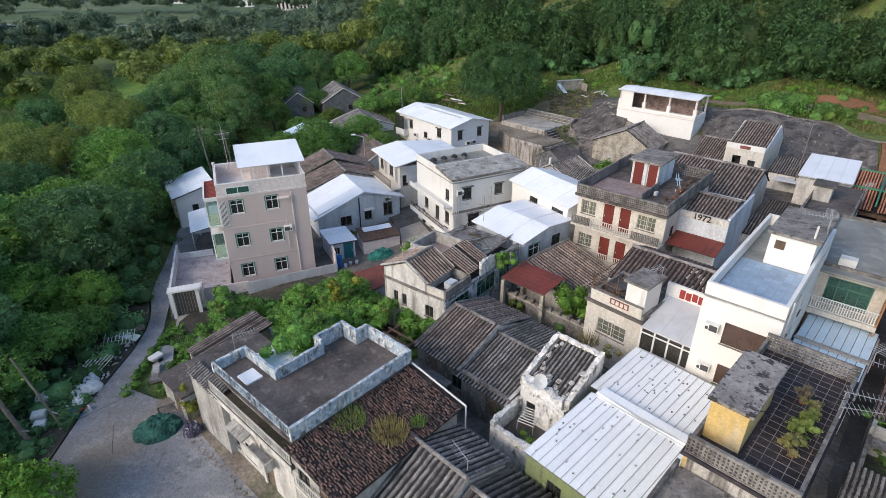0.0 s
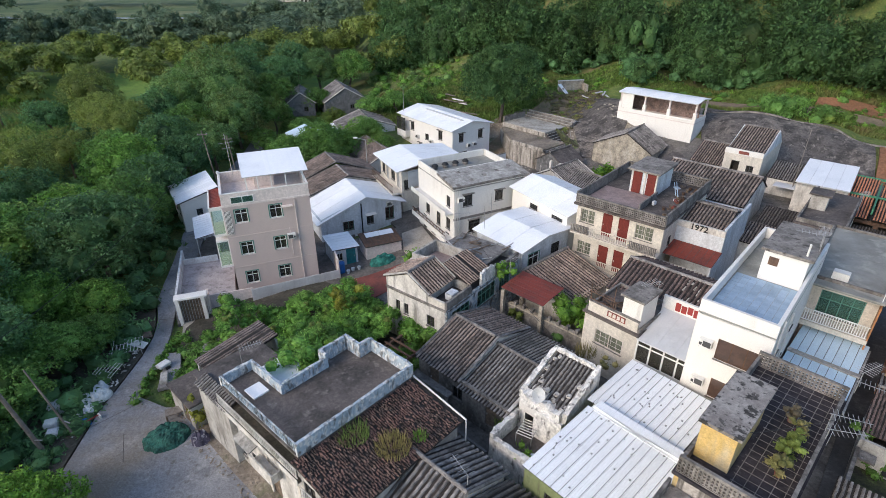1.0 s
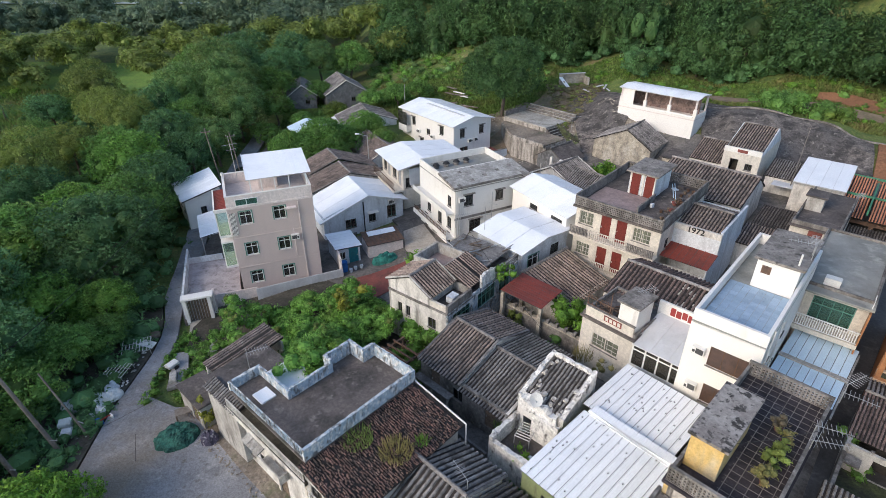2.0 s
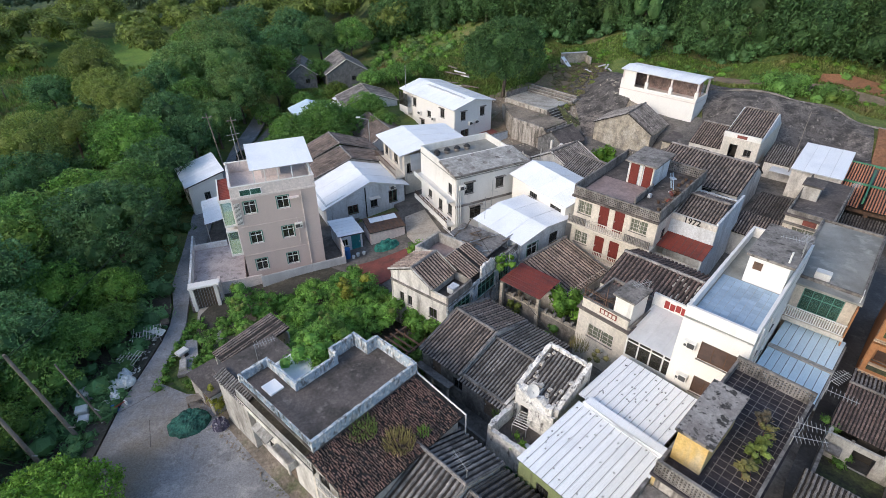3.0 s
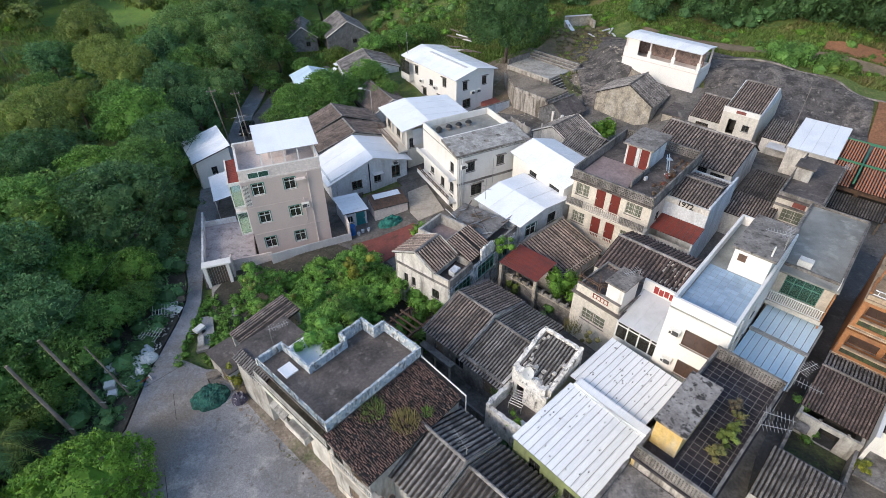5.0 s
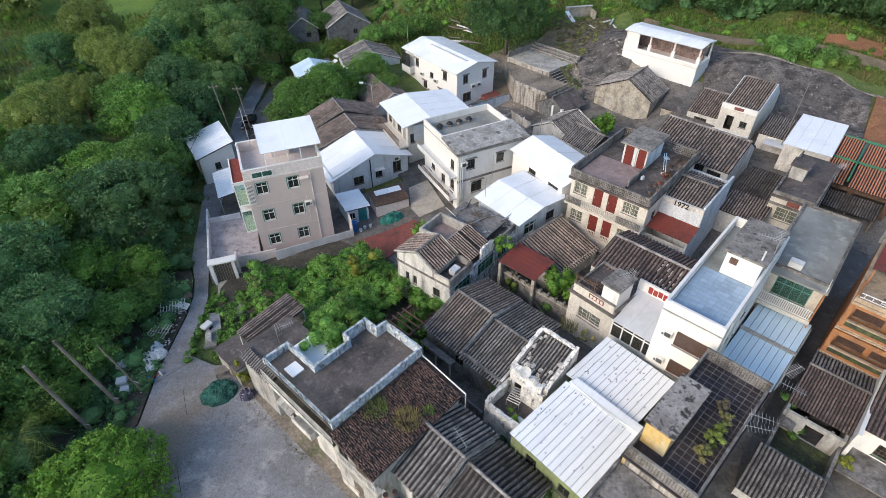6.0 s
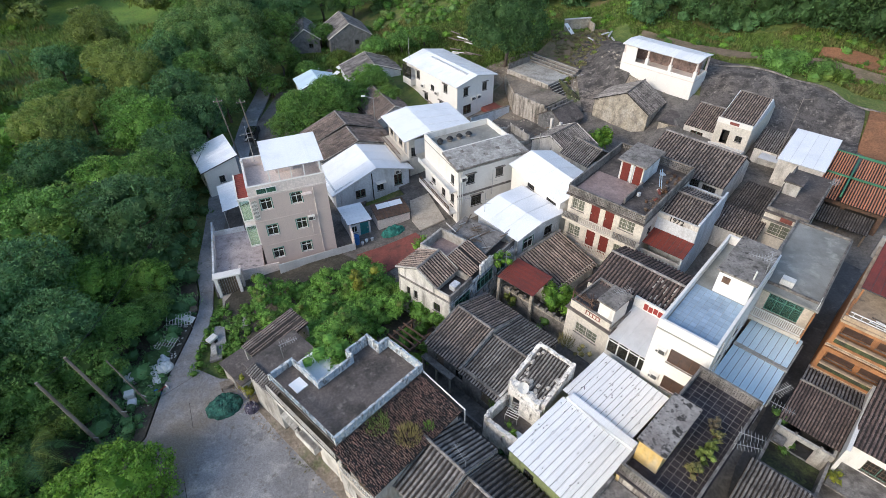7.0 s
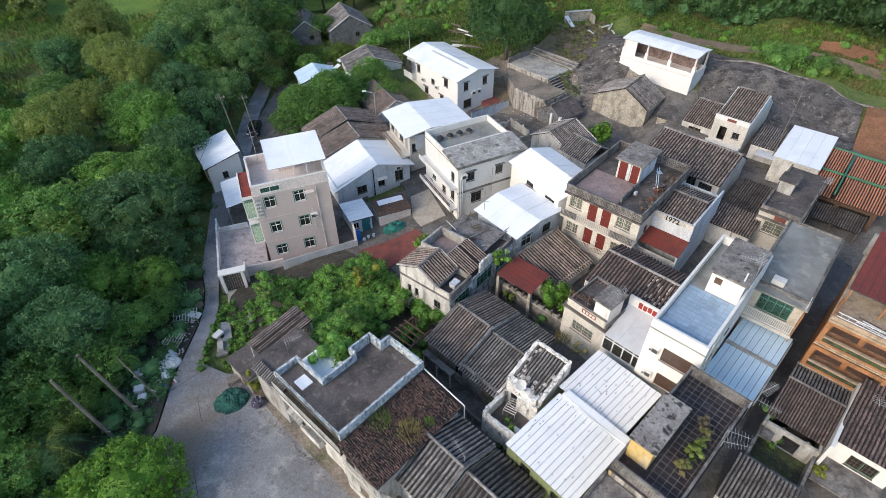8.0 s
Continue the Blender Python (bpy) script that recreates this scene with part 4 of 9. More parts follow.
# ribbed red sheet over the bays, inside a white kerb
part("kerb", boxes((-1.16, -1.04, 0.06, 5.1, a.h(10.002), a.h(10.2)), (-1.038, -0.06, 0.06, 0.16, a.h(10.002), a.h(10.2)), (-1.16, -0.06, 3.01, 5.1, a.h(9.85), a.h(10.0))), M["cleanwhite"], a.e, "white roof kerb")
slope(a.e, (-1.03, 0.17), (0, 1), 4.9, (1, 0), 0.96, a.h(10.06), a.h(10.12), "sheet", M["redsheet"], step=0.36, name="bay_roof", thick=0.04)
w = part("roof_vent", boxes((0.8, 2.8, -0.05, -0.004, a.h(10.32), a.h(10.38)), (0.8, 2.8, -0.05, -0.004, a.h(10.92), a.h(10.98)), (0.8, 0.86, -0.05, -0.004, a.h(10.382), a.h(10.918)), (1.77, 1.83, -0.05, -0.004, a.h(10.382), a.h(10.918)), (2.74, 2.8, -0.05, -0.004, a.h(10.382), a.h(10.918))), M["frame"], a.e)
part("pane", boxes((0.86, 2.74, -0.03, -0.02, a.h(10.385), a.h(10.915))), M["greenglass"], w)
# roof canopy on posts, stair head behind it
slope(a.e, (2.1, 0.75), (1, 0), 5.9, (0, 1), 4.9, a.h(12.4), a.h(13.15), "sheet", M["whitesheet"], step=6.0, name="canopy", thick=0.08)
for x, y in ((2.4, 0.95), (3.4, 0.95), (5.9, 0.95), (7.5, 0.95), (7.5, 5.5), (2.4, 5.5), (4.6, 0.95)):
    part("canopy_post", boxes((x - 0.05, x + 0.05, y - 0.05, y + 0.05, a.h(10.26), a.h(12.3 + 0.15 * (y - 0.75)))), M["frame"], a.e)
part("stair_head", boxes((3.2, 5.0, 3.6, 5.7, a.h(10.26), a.h(12.3))), M["palepink"], a.e)
part("mast", rods([((1.4, 5.2, a.h(11.2)), (1.3, 5.2, a.h(15.3)), 0.03), ((0.6, 5.2, a.h(14.4)), (2.0, 5.2, a.h(14.5)), 0.02), ((0.9, 5.2, a.h(13.9)), (1.8, 5.2, a.h(14.0)), 0.02)], n=5), M["metal"], a.e)
part("globe_lamp", rods([((0.1, 4.4, a.h(11.26)), (0.1, 4.4, a.h(11.8)), 0.03), ((0.1, 4.4, a.h(11.8)), (0.1, 4.4, a.h(12.05)), 0.14, 0.14)], n=8), M["plastic"], a.e)

# garden wall of the pink house, its gate and terrace
g = House("whitish garden wall with an entrance gate", -24.3, 39.6, 0.0, 20, 15.6, 8.0, "garden_wall", "wall", "garden walls")
FP = pose(7.0, 1.9, 0, 0, 0, 5.7)
part("wall", boxes((0, 8.7, 0.05, 0.2, 0, 1.85)), M["greysheet"], g.e, "", FP)
part("wall", boxes((3.2, 7.1, 2.6, 2.75, 0, 1.7)), M["palepink"], g.e)
for i in range(27):
    part("fence_panel", boxes((0.02 + 0.32 * i, 0.28 + 0.32 * i, 0, 0.047, 0.3, 1.98)), M["greysheet"], g.e, "", FP)
part("wall", boxes((15.45, 15.6, 2.76, 8.6, 0.5, 3.2)), M["palepink"], g.e)
part("wall", boxes((0.3, 0.5, 1.62, 12, 0.0, 2.3)), M["bluewhite"], g.e)
part("wall", boxes((2.96, 3.19, 1.61, 2.75, 0, 2.4)), M["palepink"], g.e)
part("terrace", boxes((0.51, 5.5, 2.8, 10.5, 0, 1.3)), M["yardtile"], g.e)
part("terrace_kerb", boxes((0.51, 3.9, 10.32, 10.5, 1.304, 1.95)), M["bluewhite"], g.e)
for gx in (0.5, 2.62):
    part("gate_post", boxes((gx, gx + 0.3, 0.9, 1.55, 0, 2.7)), M["cleanwhite"], g.e)
part("lintel", soft_box(0.4, 3.2, 0.75, 1.65, 2.702, 2.92, 0.03), M["cleanwhite"], g.e)
part("gate", boxes((0.82, 2.6, 1.3, 1.36, 0.1, 2.6)), M["wood"], g.e)
for i in range(7):
    part("gate_bar", boxes((0.9 + 0.24 * i, 0.93 + 0.24 * i, 1.24, 1.297, 0.15, 2.55)), M["metal"], g.e)
part("ramp", boxes((0.7, 2.7, -0.9, 1.2, 0.02, 0.16)), M["palepave"], g.e)

b = House("small white house with a corrugated white roof", -30.9, 58.4, 0.4, 33, 4.2, 6.2)
b.walls(4.6, M["cleanwhite"], {"R": [(1.6, 2.4, 0.7, 1.0, "slide")], "L": [(1.0, 2.6, 0.9, 0.8, "slide"), (3.2, 2.6, 0.9, 0.8, "slide")]})
b.gable("R", 0, 4.2, 4.6, 5.6, 4.2, 5.6, M["cleanwhite"])
slope(b.e, (-0.35, -0.25), (0, 1), 6.7, (1, 0), 4.8, b.h(4.55), b.h(5.75), "sheet", M["whitesheet"], step=0.42)
bl = House("white sheet lean-to between two houses", -26.5, 51.5, 0.3, 25, 3.2, 6.0, "lean_to", "lean-to", "sheds")
slope(bl.e, (0, 0), (0, 1), 6.0, (1, 0), 3.2, bl.h(3.4), bl.h(3.9), "sheet", M["whitesheet"], step=0.6, thick=0.05)
for x, y in ((0.1, 0.1), (0.1, 5.9), (3.1, 0.1), (3.1, 5.9)):
    part("post", boxes((x - 0.05, x + 0.05, y - 0.05, y + 0.05, 0, bl.h(3.35 + 0.15 * x))), M["metal"], bl.e)
part("wall", boxes((0.1, 3.1, 5.95, 6.05, 0, bl.h(3.3))), M["bluewhite"], bl.e)

c = House("grey gabled house with a white sheet roof", -13.9, 55.2, 0.9, 29, 10.0, 6.2)
c.walls(3.7, M["bluewhite"], {"R": [(2.6, 1.9, 1.3, 1.1, "barred"), (5.5, 2.1, 0.9, 1.2, "slide"), (7.9, 2.2, 1.1, 1.6, "barred")]})
c.gable("R", 0, 10.0, 3.7, 4.2, 5.5, 5.6, M["bluewhite"])
c.ridged("v", 3.6, 5.7, "sheet", M["whitesheet"], ridge=0.55, over=0.5, end=0.4, ze2=4.3, step=2.2)
c.aircon("R", 8.0, 4.0)
part("awning", boxes((5.3, 6.6, -0.7, -0.003, c.h(3.45), c.h(3.5))), M["cleanwhite"], c.e)
c.pipe("R", 4.9, 1.0, 4.9, r=0.07, mat="black")

d = House("old house with a brown clay tile roof", -16.6, 61.6, 0.9, 29, 10.5, 8.8)
d.walls(4.1, M["oldwhite"])
d.ridged("v", 4.2, 5.9, "tile", M["tile"], y1=4.2, step=0.28, cap=M["tilegrey"], verge=M["concrete"])
d.ridged("v", 4.3, 6.3, "tile", M["tile"], y0=4.6, step=0.28, cap=M["tilegrey"], verge=M["concrete"])
for y in (0, 4.5):
    d.gable("R", 0, 10.5, 4.1, 4.1, 5.25, 5.75, M["oldwhite"], at=-y)

e = House("small pale shed with a teal door and white roof", -11.4, 49.5, 0.9, 28, 2.5, 3.3, "shed", "shed", "sheds")
e.walls(3.0, M["bluewhite"], {"R": [(1.25, 1.0, 1.05, 1.9, "doorteal"), (0.2, 1.7, 0.7, 0.9, "white")]}, th=0.12)
slope(e.e, (-0.2, -0.3), (0, 1), 3.9, (1, 0), 2.9, e.h(3.25), e.h(3.1), "sheet", M["whitesheet"], step=0.65)
e2 = House("low pinkish shed with a rusty sheet roof", -8.3, 51.0, 0.9, 25, 4.0, 2.4, "shed", "shed", "sheds")
e2.walls(2.7, M["palepink"], th=0.12)
slope(e2.e, (-0.1, -0.15), (1, 0), 4.2, (0, 1), 2.8, e2.h(2.75), e2.h(3.1), "sheet", M["rust"], step=0.5)
slope(e2.e, (0.5, 1.5), (1, 0), 3.2, (0, 1), 0.8, e2.h(3.02), e2.h(3.16), "sheet", M["whitesheet"], step=1.6, name="loose_sheet", thick=0.03)

f = House("two-storey house with a broad white sheet roof", -5.1, 61.4, 1.5, 27, 8.4, 7.0)
f.walls(7.3, M["cream"], {"L": [(0.7, 5.0, 0.9, 1.9, "doorgrey"), (2.2, 5.4, 1.2, 1.3, "slide"), (4.2, 5.0, 0.9, 1.9, "doorgrey"), (5.4, 5.4, 1.0, 1.3, "slide"), (1.0, 2.0, 0.9, 2.0, "doorgrey"), (3.2, 2.3, 1.2, 1.2, "slide")], "R": [(0.3, 4.9, 0.7, 1.3, "slide")]})
f.ridged("v", 7.7, 8.2, "sheet", M["whitesheet"], ridge=0.35, over=0.8, end=0.5, ze2=7.6, step=2.0)
part("balcony", boxes((-1.3, -0.003, -0.1, 7.1, f.h(4.55), f.h(4.75))), M["cream"], f.e)
f.rail("L", 0.0, 7.0, 4.76, 0.95, 1.22, M["rust"], step=0.35)
for y in (0.1, 3.5, 6.9):
    part("post", boxes((-1.27, -1.15, y - 0.06, y + 0.06, f.h(1.6), f.h(4.54))), M["cream"], f.e)
part("wall_cladding", boxes((0.8, 8.4, -0.05, -0.003, f.h(5.2), f.h(7.3))), M["greysheet"], f.e)

gh = House("white two-storey house with a white ridged roof", 1.2, 76.6, 2.0, 38, 7.2, 13.2)
gh.walls(8.0, M["cleanwhite"], {"R": [(1.2, 6.0, 0.9, 1.3, "hood"), (4.9, 6.0, 0.9, 1.3, "hood"), (1.2, 3.2, 1.5, 1.3, "barred")],
                            "L": [(2.4, 6.0, 1.0, 1.3, "hood"), (9.6, 5.9, 0.9, 1.3, "hood"), (5.8, 5.2, 0.9, 0.9, "slide"), (3.5, 3.0, 1.0, 1.3, "hood"), (7.5, 3.0, 1.0, 1.3, "hood")]})
gh.gable("R", 0, 7.2, 8.0, 8.0, 3.6, 8.7, M["cleanwhite"])
gh.gable("K", 0, 7.2, 8.0, 8.0, 3.6, 8.7, M["bluewhite"])
gh.ridged("v", 8.1, 8.9, "sheet", M["whitesheet"], over=0.5, end=0.4, step=1.4)
part("roof_strip", boxes((2.5, 2.9, 1.0, 10.0, gh.h(8.78), gh.h(8.86))), M["greysheet"], gh.e)
gh.aircon("R", 2.6, 5.1), gh.aircon("R", 3.7, 5.1), gh.aircon("L", 4.6, 5.0), gh.aircon("L", 8.2, 5.0)
part("balcony", boxes((-0.9, -0.003, 10.8, 13.1, gh.h(4.6), gh.h(5.6))), M["white"], gh.e)
part("balcony_screen", boxes((-0.9, -0.84, 10.8, 13.1, gh.h(5.7), gh.h(7.7))), M["glass"], gh.e)
part("mast", rods([((0.4, 13.0, gh.h(8.2)), (0.4, 13.0, gh.h(11.5)), 0.04)], n=6), M["metal"], gh.e)

hh = House("white three-storey house with long side balconies", 1.0, 51.3, 1.9, 28, 8.8, 8.4)
hh.walls(8.9, M["white"], {"R": [(1.1, 7.0, 1.1, 1.3, "hood"), (5.0, 6.9, 1.0, 1.2, "hood"), (1.8, 3.8, 1.4, 1.5, "hood")],
                           "L": [(0.8, 6.8, 0.8, 1.2, "slide"), (0.8, 4.2, 0.9, 1.3, "slide"), (3.0, 3.8, 0.9, 2.0, "slide"), (5.6, 4.2, 0.9, 1.3, "slide"), (1.0, 2.0, 0.9, 1.7, "slide"), (4.2, 2.2, 1.0, 1.3, "slide"), (6.4, 2.0, 0.9, 1.7, "slide")]})
hh.slab(9.0, M["greyroof"])
slope(hh.e, (-0.35, -0.45), (1, 0), 9.4, (0, 1), 3.6, hh.h(9.5), hh.h(9.95), "slab", M["stainedslab"], name="sloping_slab", thick=0.2)
for i in range(20):
    for j in range(7):
        if (i * 3 + j * 5) % 17 != 3:
            part("slab_tile", boxes((0, 0.445, 0, 0.475, 0, 0.035)), M["paleslab"], hh.e, "", pose(-0.28 + 0.46 * i, -0.38 + 0.5 * j, hh.h(9.525) + 0.0625 * j + 0.02, 7.13, 0, 0))
hh.walls(9.9, M["white"], th=0.18, only="R", z0=hh.h(9.0), oy=3.3)
hh.walls(9.45, M["white"], th=0.18, only="R", z0=hh.h(9.002))
for x in (0.003, 8.64):
    part("wall", boxes((x, x + 0.157, 0.19, 3.3, hh.h(9.004), hh.h(9.46))), M["white"], hh.e)
hh.parapet(9.0, 9.75, M["white"], y0=3.4, sides="LKE")
for i in range(4):
    vent = part("roof_vent", rods([((1.2 + 1.3 * i, 6.6, hh.h(9.004)), (1.2 + 1.3 * i, 6.6, hh.h(9.35)), 0.3, 0.34)], n=12), M["concrete"], hh.e)
    part("cowl", rods([((1.2 + 1.3 * i, 6.6, hh.h(9.352)), (1.2 + 1.3 * i, 6.6, hh.h(9.6)), 0.42, 0.2)], n=12), M["black"], vent)
for z in (3.4, 6.3):
    part("balcony", boxes((-1.0, -0.003, 0.1, 8.3, hh.h(z), hh.h(z) + 0.16), (-1.0, -0.9, 0.1, 8.3, hh.h(z) + 0.162, hh.h(z) + 0.5)), M["white"], hh.e)
part("cornice", boxes((-0.04, 8.84, -0.07, -0.003, hh.h(5.6), hh.h(5.85))), M["concrete"], hh.e)
hh.rail("L", 0.2, 8.2, 3.9, 0.5, 0.95, M["rust"], step=0.35)
for s in (0.12, 0.36, 0.6):
    hh.pipe("R", s, 2.2, 8.9)
hh.aircon("R", 0.35, 7.7)
part("mast", rods([((4.5, -0.15, hh.h(4.8)), (4.5, -0.15, hh.h(8.0)), 0.03), ((4.1, -0.15, hh.h(6.9)), (5.2, -0.15, hh.h(6.4)), 0.02)], n=5), M["metal"], hh.e)

i1 = House("cream hall with a white ridged sheet roof", 11.6, 46.5, 2.8, 31, 5.6, 8.4)
i1.walls(8.5, M["cleanwhite"], {"L": [(0.6, 7.2, 1.6, 0.6, "strip"), (4.3, 7.2, 1.2, 0.6, "strip")]})
i1.gable("R", 0, 5.6, 8.5, 8.5, 2.8, 9.2, M["cleanwhite"]), i1.gable("K", 0, 5.6, 8.5, 8.5, 2.8, 9.2, M["cleanwhite"])
i1.ridged("v", 8.55, 9.35, "sheet", M["whitesheet"], over=0.25, end=0.35, step=2.4)
i2 = House("low white house with a white sheet roof", 6.9, 42.1, 2.2, 40, 6.4, 5.8)
i2.walls(6.9, M["bluewhite"], {"R": [(0.9, 5.0, 1.4, 1.3, "cas"), (4.0, 5.3, 1.2, 1.1, "slide")]})
i2.gable("R", 0, 6.4, 6.9, 7.2, 3.0, 7.4, M["bluewhite"])
i2.ridged("v", 7.1, 7.7, "sheet", M["whitesheet"], ridge=0.48, over=0.35, end=0.35, ze2=7.4, step=2.2)
part("mast", rods([((0.3, 5.2, i2.h(7.2)), (0.3, 5.2, i2.h(9.6)), 0.03), ((-0.4, 5.2, i2.h(9.0)), (1.0, 5.0, i2.h(8.7)), 0.02), ((-0.2, 5.2, i2.h(8.5)), (0.9, 5.0, i2.h(8.2)), 0.02)], n=5), M["metal"], i2.e)

# ---------------------------------------------------------------- houses: centre and east
j = House("cream two-storey house with red doors and pierced parapet", 18.3, 40.6, 3.2, 49, 10.6, 8.0)
LJ = []
for z in (4.4, 7.6):
    LJ += [(0.8, z + 0.75, 1.6, 1.3, "curtained"), (3.0, z, 0.95, 2.2, "door"), (4.5, z, 0.95, 2.2, "door"), (6.2, z + 0.75, 1.4, 1.3, "curtained")]
j.walls(10.1, M["cream"], {"L": LJ, "R": [(1.5, 7.6, 0.8, 1.0, "slide")]})
j.slab(10.3, M["darkroof"], th=0.2, over=(0.6, 0.1, 0.2, 0.1))
part("terrace_tiles", boxes((0.3, 5.0, 3.0, 7.7, j.h(10.304), j.h(10.35))), M["terrace"], j.e)
for k in ("L",):
    j.blocks(k, -0.1, 8.0, 10.4, 0.45, M["concrete"], size=0.34, rows=2)
j.blocks("E", 0.0, 8.0, 10.4, -0.1, M["concrete"], size=0.4, rows=2)
part("parapet", boxes((-0.35, 10.6, -0.15, 0.0, j.h(10.304), j.h(11.3))), M["concrete"], j.e)
part("parapet", boxes((-0.35, 10.6, 7.9, 8.05, j.h(10.304), j.h(11.3))), M["concrete"], j.e)
part("balcony", boxes((-1.0, -0.003, -0.1, 8.0, j.h(7.45), j.h(7.6))), M["cream"], j.e)
j.rail("L", 0.0, 2.4, 7.6, 0.8, 0.94, M["concrete"], step=0.15, posts=0.045)
j.rail("L", 6.2, 8.0, 7.6, 0.8, 0.94, M["concrete"], step=0.15, posts=0.045)
j.rail("L", 2.45, 6.15, 7.6, 0.85, 0.94, M["cream"], step=0.2, posts=0.025)
j.rail("L", 2.4, 6.2, 4.4, 0.85, 0.6, M["cream"], step=0.17, posts=0.028)
part("landing", boxes((-0.8, -0.003, 2.2, 6.4, 0, j.h(4.38))), M["cream"], j.e)
part("stair_head", boxes((5.1, 8.8, 3.0, 5.5, j.h(10.355), j.h(12.55))), M["bluewhite"], j.e)
part("slab", boxes((4.7, 9.1, 2.7, 5.8, j.h(12.552), j.h(12.7))), M["stainedslab"], j.e)
for y in (3.1, 4.45):
    part("door", boxes((5.03, 5.096, y, y + 0.85, j.h(10.36), j.h(12.4))), M["reddoor"], j.e)
part("partition", boxes((1.2, 5.0, 2.75, 2.9, j.h(10.36), j.h(11.0))), M["concrete"], j.e)
rng = random.Random(4)
for i in range(14):
    x, y = rng.uniform(1.0, 9.8), rng.uniform(0.3, 1.4)
    part("flower_pot", rods([((x, y, j.h(10.306)), (x, y, j.h(10.6)), 0.12, 0.17)], n=8), M["rust" if i % 2 else "wood"], j.e)

for i in range(2):
    part("roof_rail", rods([((5.2 + 0.25 * i, 1.0 + 0.3 * i, j.h(10.9)), (8.6 - 0.3 * i, 2.4 + 0.1 * i, j.h(11.0)), 0.035)], n=6), M["bluesheet"], j.e, "pale blue pipe")
for i in range(16):
    x, y = rng.uniform(1.4, 9.6), rng.uniform(0.4, 2.4)
    w_, d_, h_ = rng.uniform(0.2, 0.7), rng.uniform(0.15, 0.5), rng.uniform(0.1, 0.45)
    part("stored_box", soft_box(-w_ / 2, w_ / 2, -d_ / 2, d_ / 2, 0, h_, 0.02), M[("rust", "wood", "bluewhite", "darkroof", "redpave", "concrete")[i % 6]], j.e, "", pose(x, y, j.h(10.306), 0, 0, rng.uniform(0, 180)))
for y in (3.0, 4.1, 5.3):
    part("door_pier", boxes((4.98, 5.096, y - 0.02, y + 0.12, j.h(10.36), j.h(12.5))), M["oldwhite"], j.e)

kk = House("old house with tile roof and a year painted in front", 23.4, 40.4, 3.2, 49, 7.4, 4.2)
kk.walls(9.2, M["bluewhite"])
part("front_parapet", boxes((-0.1, 0.15, 0, 4.2, kk.h(9.202), kk.h(9.75))), M["oldwhite"], kk.e)
kk.ridged("v", 9.35, 10.25, "tile", M["tile"], x0=0.2, x1=6.6, ridge=0.55, over=0.0, end=-0.25, ze2=9.3, cap=M["tilegrey"])
for y in (0.0, 4.0):
    part("side_parapet", boxes((0.16, 7.4, y, y + 0.2, kk.h(9.202), kk.h(9.9))), M["bluewhite"], kk.e)
slope(kk.e, (-2.4, -0.1), (0, 1), 4.4, (1, 0), 2.4, kk.h(7.4), kk.h(7.8), "sheet", M["redsheet"], step=0.55, name="awning", thick=0.05)
part("forewall", boxes((-2.4, -0.003, -0.05, 0.1, 0, kk.h(7.3))), M["bluewhite"], kk.e)
part("forewall", boxes((-2.4, -2.25, 0.101, 4.2, 0, kk.h(6.6))), M["oldwhite"], kk.e)
txt = bpy.data.curves.new("year", "FONT")
txt.body, txt.size, txt.extrude, txt.align_x = "1972", 0.74, 0.015, "CENTER"
tx = new("lettering", txt)
tx.parent = kk.e
tx.matrix_local = Matrix.Translation((-0.125, 2.1, kk.h(9.24))) @ pose(0, 0, 0, 90, 0, -90)
txt.offset = 0.018
txt.materials.append(M["black"])

l = House("tile-roofed house with a small front balcony", 36.46, 59.73, 4.6, 49, 9.0, 4.1)
l.walls(9.5, M["cream"], {"L": [(2.3, 6.9, 0.9, 1.8, "void"), (0.7, 7.6, 0.8, 0.8, "slide")]})
part("front_parapet", boxes((-0.1, 0.1, 0, 4.1, l.h(9.502), l.h(10.1))), M["white"], l.e)
l.ridged("v", 9.8, 11.5, "tile", M["tile"], x0=0.3, x1=8.6, ridge=0.7, over=0.0, end=-0.12, ze2=10.2, cap=M["tilegrey"])
for y in (0.0, 3.9):
    l.gable("R" if y == 0 else "K", 0, 9.0, 9.5, 9.5, 6.1, 11.5, M["bluewhite"])
part("sign_board", boxes((-0.13, -0.102, 1.5, 2.6, l.h(9.6), l.h(9.95))), M["redpave"], l.e)
part("balcony", boxes((-1.2, -0.003, 0.0, 4.1, l.h(6.6), l.h(6.75)), (-1.2, -1.1, 0, 4.1, l.h(6.752), l.h(7.2))), M["white"], l.e)
l2 = House("low white annex with a clay tile roof", 33.96, 63.53, 4.6, 49, 5.0, 3.8)
l2.walls(7.2, M["oldwhite"], {"L": [(1.2, 5.9, 1.6, 0.9, "barred")]})
l2.ridged("v", 7.4, 8.9, "tile", M["tile"], ridge=0.85, over=0.1, end=0.0, cap=M["tilegrey"])
part("porch", boxes((-2.0, -0.003, 0, 3.8, 0, l2.h(5.6))), M["cream"], l2.e)
l3 = House("long row house with a clay tile roof", 29.9, 49.9, 3.8, 47, 7.4, 9.4)
l3.walls(7.9, M["oldwhite"], {"L": [(0.7, 6.6, 1.5, 0.8, "strip"), (2.6, 6.4, 1.0, 1.2, "slide")]})
l3.ridged("v", 8.0, 9.6, "tile", M["tile"], ridge=0.65, over=0.3, end=0.1, step=0.34, cap=M["tilegrey"])
l3.gable("R", 0, 7.4, 7.9, 7.9, 4.8, 9.5, M["oldwhite"])
l4 = House("low house with a dark clay tile roof", 32.6, 46.4, 3.6, 49, 6.6, 3.0)
l4.walls(5.7, M["oldwhite"])
